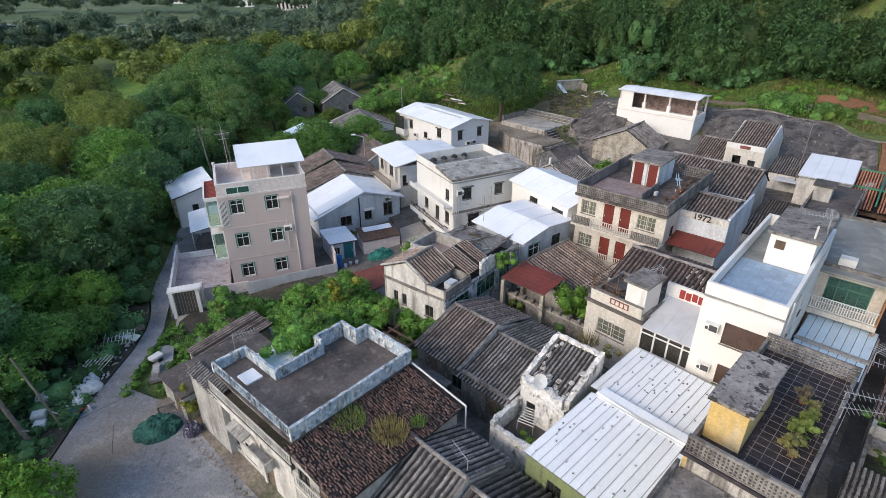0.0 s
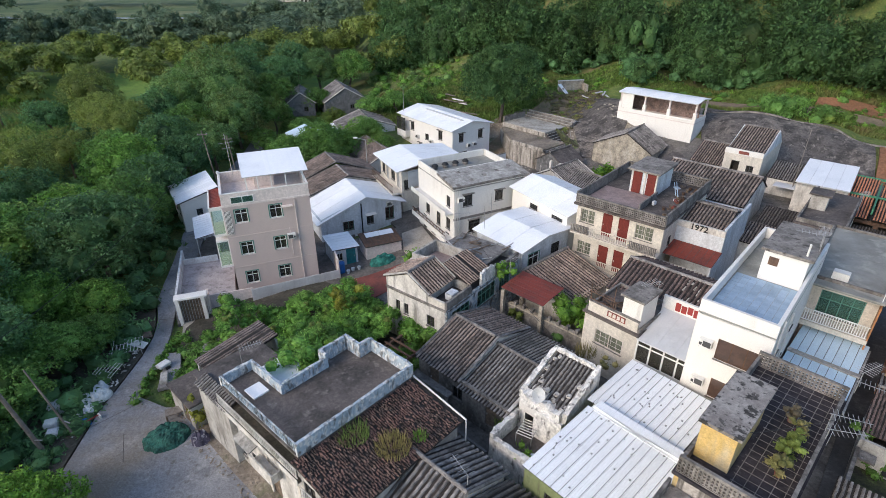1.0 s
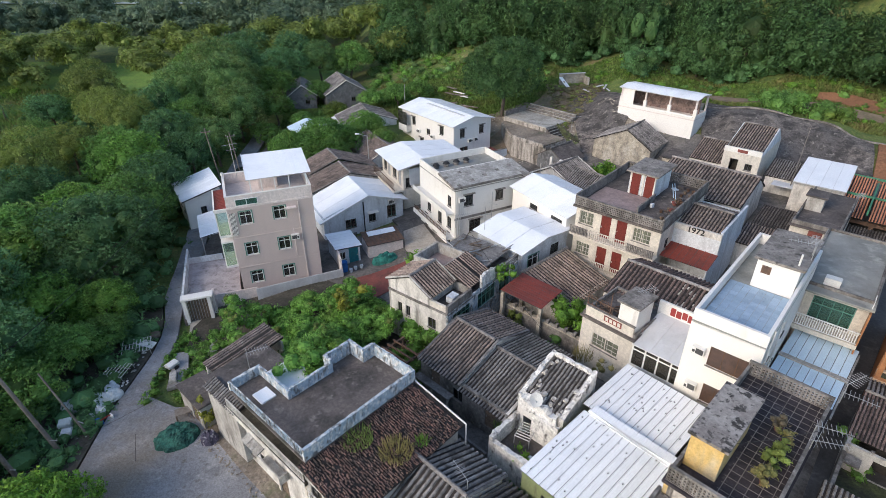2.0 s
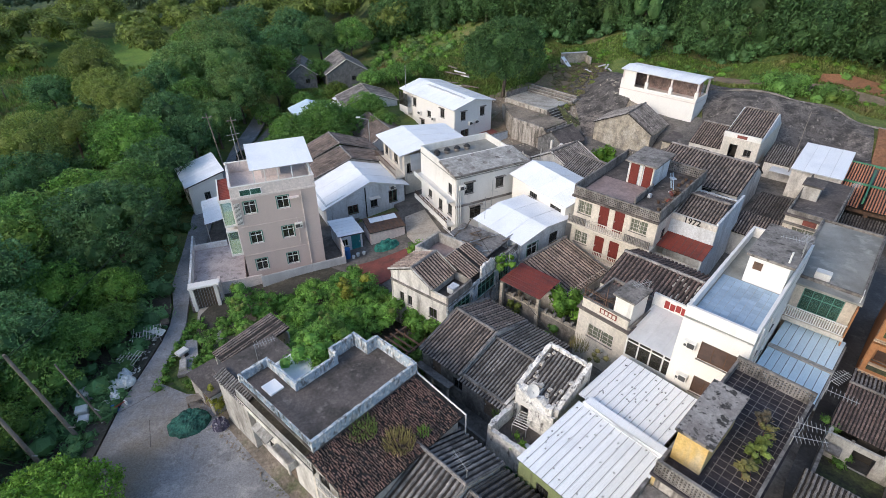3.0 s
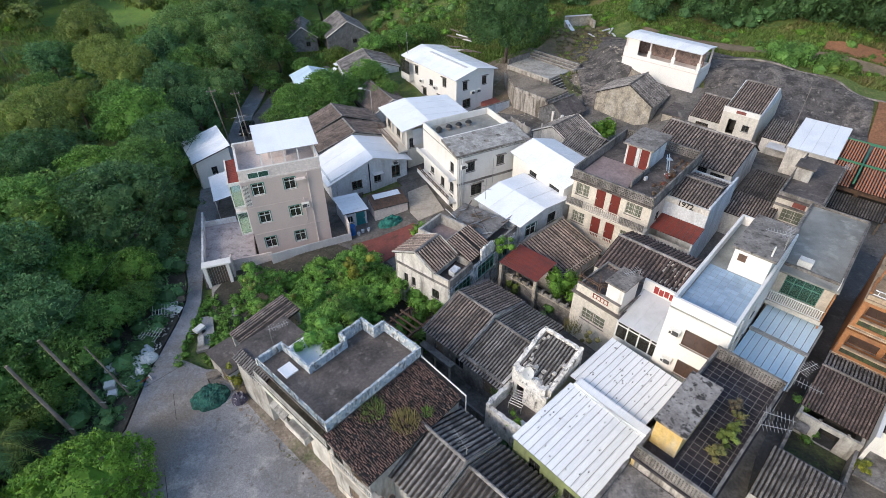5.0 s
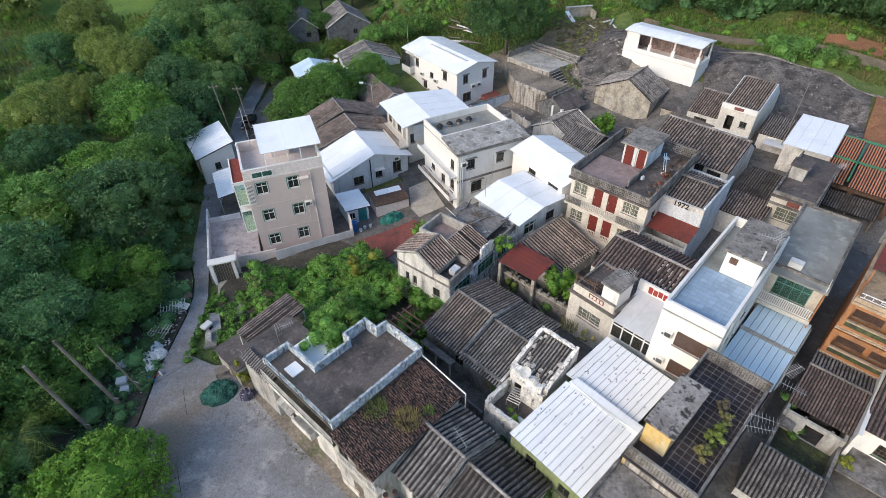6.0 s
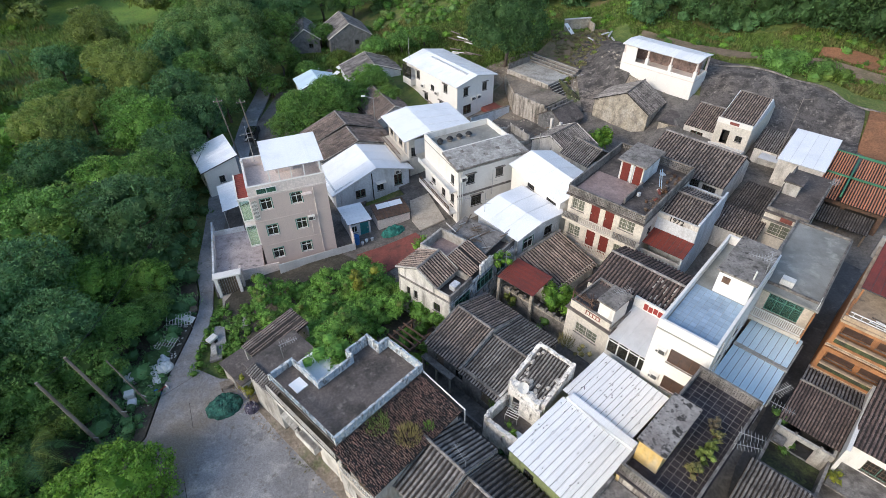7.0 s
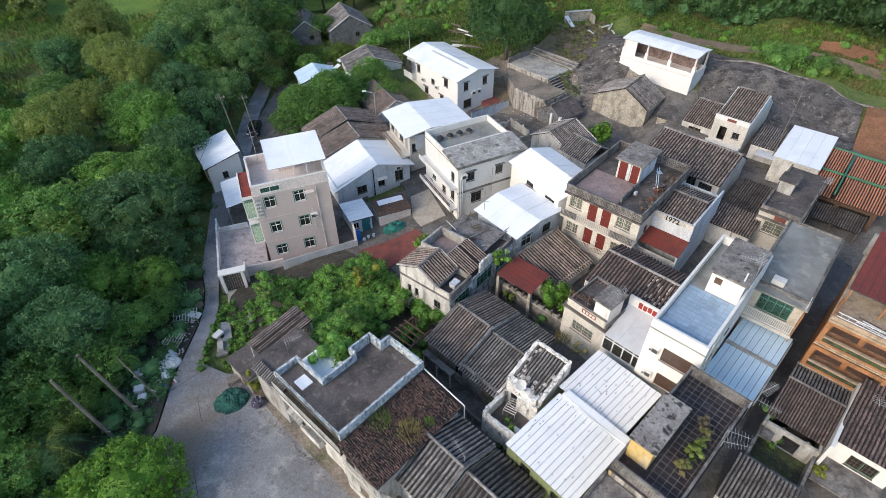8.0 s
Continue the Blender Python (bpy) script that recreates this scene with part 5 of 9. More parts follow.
slope(l4.e, (-0.2, -0.2), (0, 1), 3.4, (1, 0), 6.6, l4.h(5.6), l4.h(6.6), "tile", M["tiledark"])
l5 = House("lean-to with dark clay tiles behind the row", 40.06, 57.73, 4.8, 50, 4.0, 3.2)
l5.walls(7.4, M["oldwhite"])
slope(l5.e, (-0.1, -0.1), (0, 1), 3.4, (1, 0), 4.0, l5.h(7.4), l5.h(8.3), "tile", M["tilegrey"])
part("canopy", boxes((-1.8, -0.2, -0.4, 2.2, l5.h(7.0), l5.h(7.08))), M["greysheet"], l5.e)
m1 = House("open shed under a white sheet roof", 41.8, 52.0, 4.8, 51, 7.8, 4.9, "shed", "shed", "sheds")
m1.walls(8.6, M["oldwhite"], only="LKE")
slope(m1.e, (-0.7, 0.1), (0, 1), 4.9, (1, 0), 8.8, m1.h(8.8), m1.h(9.0), "sheet", M["whitesheet"], step=1.27)

n1 = House("white house with open roof storey under a sheet canopy", 34.21, 73.78, 6.2, 46, 4.0, 11.4)
n1.walls(9.6, M["cleanwhite"])
n1.slab(9.7, M["palepink"], th=0.15)
n1.parapet(9.7, 10.2, M["cleanwhite"], th=0.2)
for y in (0.12, 3.8, 7.4, 11.1):
    for x in (0.12, 3.76):
        part("post", boxes((x - 0.1, x + 0.12, y - 0.1, y + 0.12, n1.h(10.202), n1.h(12.5))), M["palepink"], n1.e)
    part("post_base", boxes((-0.06, 0.26, y - 0.22, y + 0.24, n1.h(10.203), n1.h(11.1))), M["cleanwhite"], n1.e)
part("back_wall", boxes((2.9, 3.05, 0.6, 11.18, n1.h(9.702), n1.h(12.4))), M["tilered"], n1.e)
part("end_wall", boxes((0.3, 3.6, 11.22, 11.38, n1.h(10.202), n1.h(12.5))), M["cleanwhite"], n1.e)
part("wall", boxes((0.02, 0.17, 9.2, 11.2, n1.h(10.203), n1.h(12.4))), M["cleanwhite"], n1.e)
n1.ridged("v", 12.5, 12.75, "sheet", M["whitesheet"], ridge=0.5, over=0.3, end=0.1, step=0.9)
part("cornice", boxes((-0.12, -0.003, -0.1, 5.0, n1.h(9.9), n1.h(10.05))), M["white"], n1.e)

o = House("old grey brick house with a gable and clay tile roof", 27.5, 69.8, 2.4, 50, 5.6, 8.2)
o.walls(6.8, M["stone"])
o.gable("L", 0, 8.2, 6.8, 6.8, 3.6, 8.9, M["stone"])
o.ridged("u", 6.8, 8.95, "tile", M["tilegrey"], ridge=0.44, over=0.2, end=0.1, cap=M["concrete"])
o2 = House("low brick lean-to with a flat roof", 30.9, 67.4, 3.0, 50, 4.0, 2.6)
o2.walls(6.2, M["stone"], {"L": [(0.4, 4.6, 0.9, 1.4, "void")]})
o2.slab(6.3, M["darkroof"], over=(0.2, 0.2, 0.2, 0.2))

p = House("weathered concrete terrace on a retaining wall", 15.3, 77.9, 2.6, 42, 8.2, 8.8, "terrace", "terrace", "terraces")
part("retaining_wall", prism([(-3.9, 3.8), (0.7, 10.2), (1.4, 10.2), (1.4, -2.1), (-3.3, -2.1)], 0, p.h(5.75)), M["streaked"], p.e, "streaked lime-washed retaining wall")
part("platform", prism([(-3.75, 3.75), (0.75, 10.0), (1.38, 10.0), (1.38, -1.95), (-3.15, -1.95)], p.h(5.752), p.h(5.95)), M["rubble"], p.e, "brown rubbly ground on the platform")
part("capping", ragged(-3.9, -3.65, -2.1, 3.8, p.h(5.754), p.h(6.2), 0.12, 0.4, 3), M["streaked"], p.e)
part("base", boxes((1.402, 7.8, 1.8, 10.4, p.h(4.0), p.h(6.55))), M["streaked"], p.e)
part("floor", boxes((1.35, 6.45, 1.75, 10.0, p.h(6.552), p.h(6.7))), M["paleslab"], p.e)
for i in range(3):
    part("seat_step", boxes((6.46 + 0.55 * i, 7.0 + 0.55 * i, 1.0, 10.2, p.h(6.1), p.h(6.95 + 0.3 * i))), M["concrete"], p.e)
    part("step_nosing", boxes((6.44 + 0.55 * i, 6.6 + 0.55 * i, 0.98, 10.22, p.h(6.952 + 0.3 * i), p.h(7.02 + 0.3 * i))), M["paleslab"], p.e)
part("rear_wall", ragged(1.4, 6.4, 10.02, 10.3, p.h(6.552), p.h(7.5), 0.06, 0.5, 5), M["concrete"], p.e)
for i in range(6):
    part("step", boxes((1.6, 3.8, 1.46 - 0.34 * i, 1.79 - 0.34 * i, p.h(3.4), p.h(6.4 - 0.3 * i))), M["darkroof"], p.e)
    part("step_nosing", boxes((1.58, 3.82, 1.44 - 0.34 * i, 1.56 - 0.34 * i, p.h(6.402 - 0.3 * i), p.h(6.45 - 0.3 * i))), M["paleslab"], p.e)
part("flank_wall", ragged(3.85, 4.1, -3.0, 1.7, p.h(3.0), p.h(5.0), 0.15, 0.3, 8, p.h(6.8)), M["moss"], p.e, "mossy sloping flank wall")
for i in range(4):
    part("bank_terrace", ragged(4.2, 8.6, 1.2 - 1.1 * i, 1.5 - 1.1 * i, p.h(2.8), p.h(6.3 - 0.6 * i), 0.15, 0.5, 20 + i), M["moss"] if i % 2 else M["stone"], p.e)
yw = House("pale blue-washed yard wall beside the white house", 3.3, 74.3, 2.2, 34, 7.4, 5.0, "garden_wall", "wall", "garden walls")
part("wall", boxes((0, 7.2, 0, 0.2, 0, 1.9)), M["bluewhite"], yw.e)
part("coping", boxes((-0.03, 7.23, -0.04, 0.24, 1.902, 1.97)), M["concrete"], yw.e)
part("yard_floor", boxes((4.4, 7.1, 0.22, 5.0, 0, 1.1)), M["redpave"], yw.e, "red tiled yard floor")
for i in range(3):
    part("yard_bench", boxes((4.6, 6.6, 4.2 + 0.26 * i, 4.42 + 0.26 * i, 1.102, 1.5 + 0.22 * i)), M["bluewhite"], yw.e)

q = House("old house with an uneven grey tile roof and pale gable", 15.6, 60.6, 2.6, 42, 5.2, 6.6)
q.walls(5.3, M["oldwhite"])
q.ridged("u", 5.4, 7.0, "tile", M["tilegrey"], ridge=0.56, over=0.2, end=0.1, cap=M["concrete"], verge=M["oldwhite"])
q.gable("L", 0, 6.6, 5.3, 5.3, 3.7, 6.9, M["oldwhite"])
q2 = House("roofless broken walls of a collapsed outhouse", 6.9, 66.4, 2.2, 32, 5.6, 4.6, "ruin", "ruin", "ruins")
for rw, top in (((0, 5.6, 0, 0.25), 1.0), ((0, 0.25, 0.26, 4.6), 0.8), ((5.35, 5.6, 0.26, 4.6), 1.5), ((0.26, 5.34, 4.35, 4.6), 1.3)):
    part("broken_wall", ragged(*rw, 0, top, 0.45, 0.3, rw[0] + 2 * rw[2]), M["grimy"], q2.e)
part("rubble_floor", boxes((0.26, 5.34, 0.26, 4.34, 0, 0.35)), M["rubble"], q2.e)
q3 = House("old house with a plain dark roof and white corner piers", 16.2, 70.9, 2.8, 40, 4.4, 4.6)
q3.walls(4.7, M["darkstone"])
q3.gable("L", 0, 4.6, 4.7, 4.7, 2.3, 6.0, M["darkstone"])
q3.ridged("u", 4.7, 6.15, "slab", M["darkroof"], over=0.25, end=0.15, cap=M["concrete"])
for yy in (0.1, 1.7):
    part("pier", boxes((-0.35, -0.01, yy, yy + 0.35, 0, q3.h(5.0))), M["white"], q3.e)
q4 = House("old house with a small grey tile roof", 16.9, 57.4, 2.8, 38, 4.6, 4.4)
q4.walls(6.0, M["oldwhite"])
q4.ridged("v", 6.1, 7.4, "tile", M["tilegrey"], over=0.2, end=0.1, cap=M["concrete"])

r = House("decayed old house with mossy walls and broken tile roofs", 0.2, 33.9, 1.4, 52, 10.4, 6.2)
r.walls(6.3, M["bluewash"], {"R": [(0.7, 4.3, 2.3, 1.5, "old"), (4.1, 4.4, 2.6, 1.5, "old"), (7.4, 4.3, 1.6, 1.4, "old")]}, only="R")
r.walls(6.3, M["oldwhite"], {"L": [(3.9, 4.3, 0.45, 1.0, "slide"), (4.8, 4.3, 0.45, 1.0, "slide"), (1.2, 4.2, 0.8, 1.0, "slide")]}, only="L")
r.walls(6.3, M["grimy"], only="KE")
r.slab(6.2, M["darkroof"])
# west gable roof
r.walls(7.25, M["oldwhite"], z0=r.h(6.302), oy=1.8, d=4.4, w=3.1, only="L")
r.walls(7.25, M["grimy"], z0=r.h(6.302), oy=1.8, d=4.4, w=3.1, only="RKE")
r.gable("L", 1.8, 6.2, 7.25, 7.25, 3.8, 8.25, M["oldwhite"])
r.ridged("u", 7.25, 8.35, "tile", M["tile"], x0=0, x1=3.1, y0=1.8, y1=6.2, ridge=0.45, over=0.2, end=0.1, cap=M["tilegrey"], verge=M["grimy"])
# front terrace
part("parapet", boxes((0, 3.2, 0, 0.2, r.h(6.302), r.h(7.0))), M["concrete"], r.e)
part("parapet", boxes((0, 0.2, 0.202, 1.79, r.h(6.302), r.h(6.9))), M["cream"], r.e)
part("tank_lid", soft_box(1.3, 2.2, 0.5, 1.2, r.h(6.25), r.h(6.85), 0.04), M["bluewhite"], r.e)
part("cornice", boxes((-0.12, -0.003, 0, 6.2, r.h(6.2), r.h(6.34))), M["concrete"], r.e)
# walled roof court and second tile roof
for rw in ((3.2, 6.4, 5.98, 6.2), (3.2, 3.4, 2.9, 5.97), (6.2, 6.4, 2.9, 5.97), (3.41, 6.19, 2.9, 3.1)):
    part("court_wall", boxes((*rw, r.h(6.25), r.h(7.9))), M["grimy"], r.e)
part("court_floor", boxes((3.42, 6.18, 3.12, 5.96, r.h(6.22), r.h(6.9))), M["terrace"], r.e)
slope(r.e, (3.2, 0.3), (1, 0), 3.3, (0, 1), 2.6, r.h(6.95), r.h(8.0), "tile", M["tile"], gaps=(6,))
part("gable_wall", boxes((3.2, 3.35, 0.35, 2.88, r.h(6.25), r.h(7.0))), M["grimy"], r.e)
part("broken_wall", ragged(4.6, 6.6, 0.0, 0.2, r.h(6.302), r.h(7.45), 0.3, 0.2, 2), M["crumbled"], r.e)
part("broken_wall", ragged(6.62, 8.2, 0.0, 0.2, r.h(6.302), r.h(7.0), 0.25, 0.2, 6), M["grimy"], r.e)
part("roof_slab", boxes((6.6, 10.3, 1.0, 6.1, r.h(6.9), r.h(7.05))), M["concrete"], r.e)
for rw in ((6.6, 6.8, 1.0, 6.0), (10.1, 10.3, 1.0, 6.0)):
    part("wall", boxes((*rw, r.h(6.2), r.h(6.898))), M["grimy"], r.e)
part("parapet", boxes((8.22, 10.4, 0.0, 0.2, r.h(6.302), r.h(6.95))), M["concrete"], r.e)
rng = random.Random(15)
for i in range(16):
    xx, yy = rng.uniform(6.8, 9.8), rng.uniform(1.2, 5.6)
    tb = part("timber", rods([((0, 0, 0.05), (rng.uniform(0.8, 1.8), 0, rng.uniform(0.05, 0.5)), 0.06, 0.05)], n=5), M["wood"] if i % 3 else M["metal"], r.e, "", pose(xx, yy, r.h(7.05), 0, 0, rng.uniform(0, 360)))

s = House("red sheet awning on brick posts over a small garden", 7.6, 35.0, 2.4, 50, 3.4, 3.9, "awning", "awning", "awnings")
slope(s.e, (0, 0), (1, 0), 3.4, (0, 1), 3.9, s.h(6.05), s.h(6.2), "sheet", M["redsheet"], step=0.57, thick=0.06)
for x, y in ((0.1, 0.1), (3.2, 0.1), (0.1, 3.7), (3.2, 3.7)):
    part("post", boxes((x - 0.14, x + 0.14, y - 0.14, y + 0.14, 0, s.h(6.0))), M["stone"], s.e)
gw = House("low mossy garden wall along the lane", 5.0, 38.0, 1.8, -43, 9.8, 0.3, "garden_wall", "wall", "garden walls")
part("wall", boxes((0, 9.8, 0, 0.25, 0, gw.h(4.5))), M["concrete"], gw.e)
part("coping", boxes((-0.05, 9.85, -0.06, 0.31, gw.h(4.502), gw.h(4.62))), M["stone"], gw.e)
for i in range(12):
    part("pier", boxes((0.2 + 0.82 * i, 0.42 + 0.82 * i, -0.04, 0.29, gw.h(4.622), gw.h(4.95))), M["concrete"], gw.e)

t = House("low house with a clay tile roof", 9.9, 36.9, 2.4, 42, 6.4, 4.6)
t.walls(4.8, M["oldwhite"])
slope(t.e, (-0.1, -0.3), (1, 0), 6.6, (0, 1), 5.0, t.h(4.7), t.h(6.0), "tile", M["tile"], step=0.34)
part("ridge_cap", rods([((-0.1, 4.7, t.h(6.05)), (6.5, 4.7, t.h(6.05)), 0.13)], n=8), M["tilegrey"], t.e)
part("back_wall", boxes((0, 6.4, 4.61, 4.8, 0, t.h(5.85))), M["oldwhite"], t.e)
t2 = House("house with a broad clay tile roof patched with pale mortar", 18.0, 30.7, 2.9, 47, 6.6, 7.4)
t2.walls(7.2, M["oldwhite"])
t2.ridged("v", 7.4, 8.5, "tile", M["tilered"], ridge=0.56, over=0.1, end=0.05, step=0.33, cap=M["tilegrey"])
t2.gable("R", 0, 6.6, 7.2, 7.2, 3.7, 8.4, M["oldwhite"])

rng = random.Random(44)
for i in range(46):
    xx, yy = rng.uniform(0.3, 3.2), 0.16 + 0.33 * rng.randrange(0, 8)
    zz = t2.h(7.4) + (xx + 0.1) * 0.29 + 0.06
    part("mortar_patch", soft_box(xx, xx + rng.uniform(0.2, 0.5), yy, yy + rng.uniform(0.07, 0.13), zz - 0.06, zz + 0.07, 0.03), M["mortar"], t2.e)

u = House("cream house with a barred window and roof hut", 13.1, 29.5, 2.2, 43, 4.6, 4.2)
u.walls(7.3, M["cream"], {"L": [(1.0, 5.1, 2.2, 1.2, "curtained")]})
u.slab(7.5, M["darkroof"], over=(0.25, 0.1, 0.1, 0.1))
u.parapet(7.5, 8.3, M["cream"], th=0.18, cap=M["concrete"], sides="L")
u.parapet(7.5, 7.8, M["concrete"], th=0.15, sides="RKE")
u.rail("L", 1.9, 4.1, 8.36, 0.7, -0.09, M["rust"], step=0.3, posts=0.012)
for i in range(9):
    part("stored_timber", rods([((0, 0, 0.04), (1.2 + 0.1 * (i % 4), 0, 0.1 + 0.06 * (i % 3)), 0.05, 0.04)], n=5), M["wood"] if i % 2 else M["rust"], u.e, "", pose(0.6 + 0.25 * i, 2.3 + 0.15 * (i % 5), u.h(7.52), 0, 0, 20 * i))
part("sign_panel", boxes((-0.03, -0.003, 1.1, 2.5, u.h(7.75), u.h(8.2))), M["redpave"], u.e)
for i in range(4):
    part("sign_bar", boxes((-0.05, -0.032, 1.2 + 0.32 * i, 1.42 + 0.32 * i, u.h(7.83), u.h(8.12))), M["cream"], u.e)
part("roof_hut", boxes((0.25, 2.3, 0.2, 1.6, u.h(7.51), u.h(9.75))), M["white"], u.e)
part("slab", boxes((0.05, 2.5, 0.05, 1.8, u.h(9.752), u.h(9.9))), M["stainedslab"], u.e)
part("roof_frame", rods([((0.1, 2.2, u.h(7.52)), (0.1, 2.2, u.h(10.2)), 0.03), ((0.1, 4.0, u.h(7.52)), (0.1, 4.0, u.h(9.8)), 0.03), ((0.1, 2.2, u.h(9.2)), (0.1, 4.0, u.h(9.2)), 0.025), ((0.1, 4.0, u.h(9.2)), (4.3, 4.0, u.h(9.2)), 0.025)], n=5), M["rust"], u.e)
ug = House("white-framed glazed porch with a pale sheet roof", 15.7, 26.8, 2.2, 46, 4.0, 3.75)
ug.walls(5.4, M["cleanwhite"], only="LKE")
f_ = ug.face("L")
rows = [(0, 3.75, -0.1, 0.0, ug.h(5.41), ug.h(5.5)), (0, 3.75, -0.1, 0.0, ug.h(7.15), ug.h(7.3)), (0, 3.75, -0.09, -0.01, ug.h(6.75), ug.h(6.83))]
part("frame", boxes(*rows, f=f_), M["frame"], ug.e)
for i in range(5):
    part("mullion", boxes((0.91 * i, 0.91 * i + 0.1, -0.1, 0.004, ug.h(5.502), ug.h(7.148)), f=f_), M["frame"], ug.e)
for i in range(4):
    pn = part("pane", boxes((0.91 * i + 0.105, 0.91 * i + 0.905, -0.06, -0.05, ug.h(5.51), ug.h(6.74)), (0.91 * i + 0.105, 0.91 * i + 0.905, -0.06, -0.05, ug.h(6.84), ug.h(7.14)), f=f_), M["glass"], ug.e)
    pn.visible_shadow = False
slope(ug.e, (-0.15, 0), (0, 1), 3.75, (1, 0), 3.9, ug.h(7.32), ug.h(7.9), "sheet", M["greysheet"], step=1.3, name="porch_roof")
part("back_parapet", boxes((3.76, 3.95, -0.4, 3.9, ug.h(7.4), ug.h(8.9))), M["cleanwhite"], ug.e)
rng = random.Random(11)
for i in range(7):
    y = 0.1 + 0.42 * i
    sg = boxes((3.72, 3.752, y, y + 0.36, ug.h(8.1 + rng.uniform(-0.08, 0.08)), ug.h(8.65 + rng.uniform(-0.08, 0.08))))
    bmesh.ops.bevel(sg, geom=sg.edges[:], offset=0.012, affect="EDGES")
    part("sign_bar", sg, M["redpaint"], ug.e)

v = House("white three-storey house with a pale blue tiled roof terrace", 18.1, 23.8, 2.8, 48, 13.0, 4.15)
v.walls(11.4, M["cleanwhite"], {"L": [(0.3, 8.7, 2.4, 1.45, "brown"), (0.3, 5.9, 2.2, 1.4, "brown")], "R": [(1.8, 9.2, 0.9, 1.0, "slide"), (5.2, 9.2, 0.9, 1.0, "slide"), (1.4, 7.4, 0.9, 0.9, "slide"), (4.4, 7.4, 0.9, 0.9, "slide")]})
v.slab(11.5, M["greyroof"])
v.parapet(11.5, 12.3, M["cleanwhite"], th=0.2)
for i in range(13):
    for jj in range(8):
        part("floor_tile", boxes((0, 0.435, 0, 0.435, 0, 0.02)), M["blueroof"], v.e, "", pose(0.24 + 0.455 * i, 0.24 + 0.455 * jj, v.h(11.504)))
part("stair_head", boxes((6.2, 11.0, 0.25, 2.7, v.h(11.53), v.h(13.62))), M["cleanwhite"], v.e)
part("slab", boxes((6.0, 11.2, 0.0, 2.9, v.h(13.622), v.h(13.8))), M["stainedslab"], v.e)
vw = part("window", boxes((6.14, 6.197, 1.8, 2.35, v.h(12.7), v.h(13.25))), M["rust"], v.e)
v.aircon("L", 2.9, 9.4), v.aircon("L", 2.8, 6.6)
v.pipe("R", 0.9, 3.0, 12.2), v.pipe("R", 3.6, 3.0, 11.4)
part("vent_pipe", rods([((6.5, 0.5, v.h(13.8)), (6.5, 0.5, v.h(14.6)), 0.06)], n=8), M["plastic"], v.e)

wv = House("house with a smooth grey roof and white balcony", 29.1, 30.1, 2.8, 49, 10.6, 4.5)
wv.walls(9.8, M["cream"], {"L": [(0.8, 7.4, 2.6, 1.9, "old"), (0.8, 4.0, 2.6, 2.0, "old")]})
wv.slab(10.0, M["greyroof"], over=(0.9, 0.1, 0.1, 0.1))
wv.parapet(10.0, 10.22, M["concrete"], th=0.14)
part("balcony", boxes((-1.3, -0.003, 0, 4.5, wv.h(6.85), wv.h(7.2))), M["cream"], wv.e)
wv.rail("L", 0.0, 4.5, 7.2, 1.0, 1.22, M["frame"], step=0.15, posts=0.025)
part("side_screen", boxes((-1.28, -0.003, 0.0, 0.1, wv.h(7.202), wv.h(9.8))), M["orange"], wv.e)
part("side_screen", boxes((-1.28, -0.003, 0.0, 0.1, wv.h(3.0), wv.h(6.84))), M["orange"], wv.e)
ac = part("air_conditioner", soft_box(0.4, 1.1, 2.2, 3.2, wv.h(10.1), wv.h(10.65)), M["plastic"], wv.e)
part("bracket", boxes((0.45, 1.05, 2.3, 2.4, wv.h(10.004), wv.h(10.098)), (0.45, 1.05, 3.0, 3.1, wv.h(10.004), wv.h(10.098))), M["metal"], ac)
part("pipe_frame", rods([((-0.7, 0.1, wv.h(10.01)), (-0.7, 0.1, wv.h(10.5)), 0.03), ((0.4, 0.1, wv.h(10.23)), (0.4, 0.1, wv.h(10.5)), 0.03), ((-0.7, 0.1, wv.h(10.5)), (0.4, 0.1, wv.h(10.5)), 0.03)], n=6), M["plastic"], wv.e)
w2 = House("pale blue sheet roof over a yard beside the alley", 23.8, 24.1, 2.8, 46, 6.8, 4.0, "lean_to", "lean-to", "sheds")
slope(w2.e, (-0.6, 0), (0, 1), 4.0, (1, 0), 4.2, w2.h(6.1), w2.h(6.3), "sheet", M["bluesheet"], step=0.5)
slope(w2.e, (3.6, 0), (0, 1), 4.0, (1, 0), 3.75, w2.h(6.35), w2.h(6.5), "sheet", M["bluesheet"], step=0.5)
part("gutter", boxes((3.35, 3.7, -0.1, 4.05, w2.h(6.33), w2.h(6.46))), M["paleslab"], w2.e)
part("edge_trim", boxes((-0.65, 7.3, -0.12, -0.02, w2.h(6.12), w2.h(6.26))), M["paleslab"], w2.e)
part("wall", boxes((0, 7.2, 0.0, 0.15, 0, w2.h(6.0))), M["bluewhite"], w2.e)
part("wall", boxes((-0.5, -0.35, 0.16, 4.0, 0, w2.h(5.95))), M["bluewhite"], w2.e)

x = House("ochre house with a gridded dark roof terrace and hut", 13.02, 13.42, 2.6, 45, 10.1, 4.15)
x.walls(9.9, M["ochre"], {"R": [(1.5, 6.6, 1.1, 1.3, "slide"), (5.0, 6.6, 1.1, 1.3, "slide")]}, only="RKE")
x.walls(9.9, M["streaked"], only="L")
x.slab(10.1, M["blackfloor"], over=(0.1, 0.1, 0.1, 0.1))
x.blocks("L", 0.0, 4.15, 10.16, -0.1, M["concrete"], size=0.36, rows=2)
x.blocks("E", 0.0, 4.15, 10.16, -0.1, M["concrete"], size=0.36, rows=2)
part("parapet", boxes((0.2, 9.9, 0, 0.16, x.h(10.104), x.h(10.75))), M["concrete"], x.e)
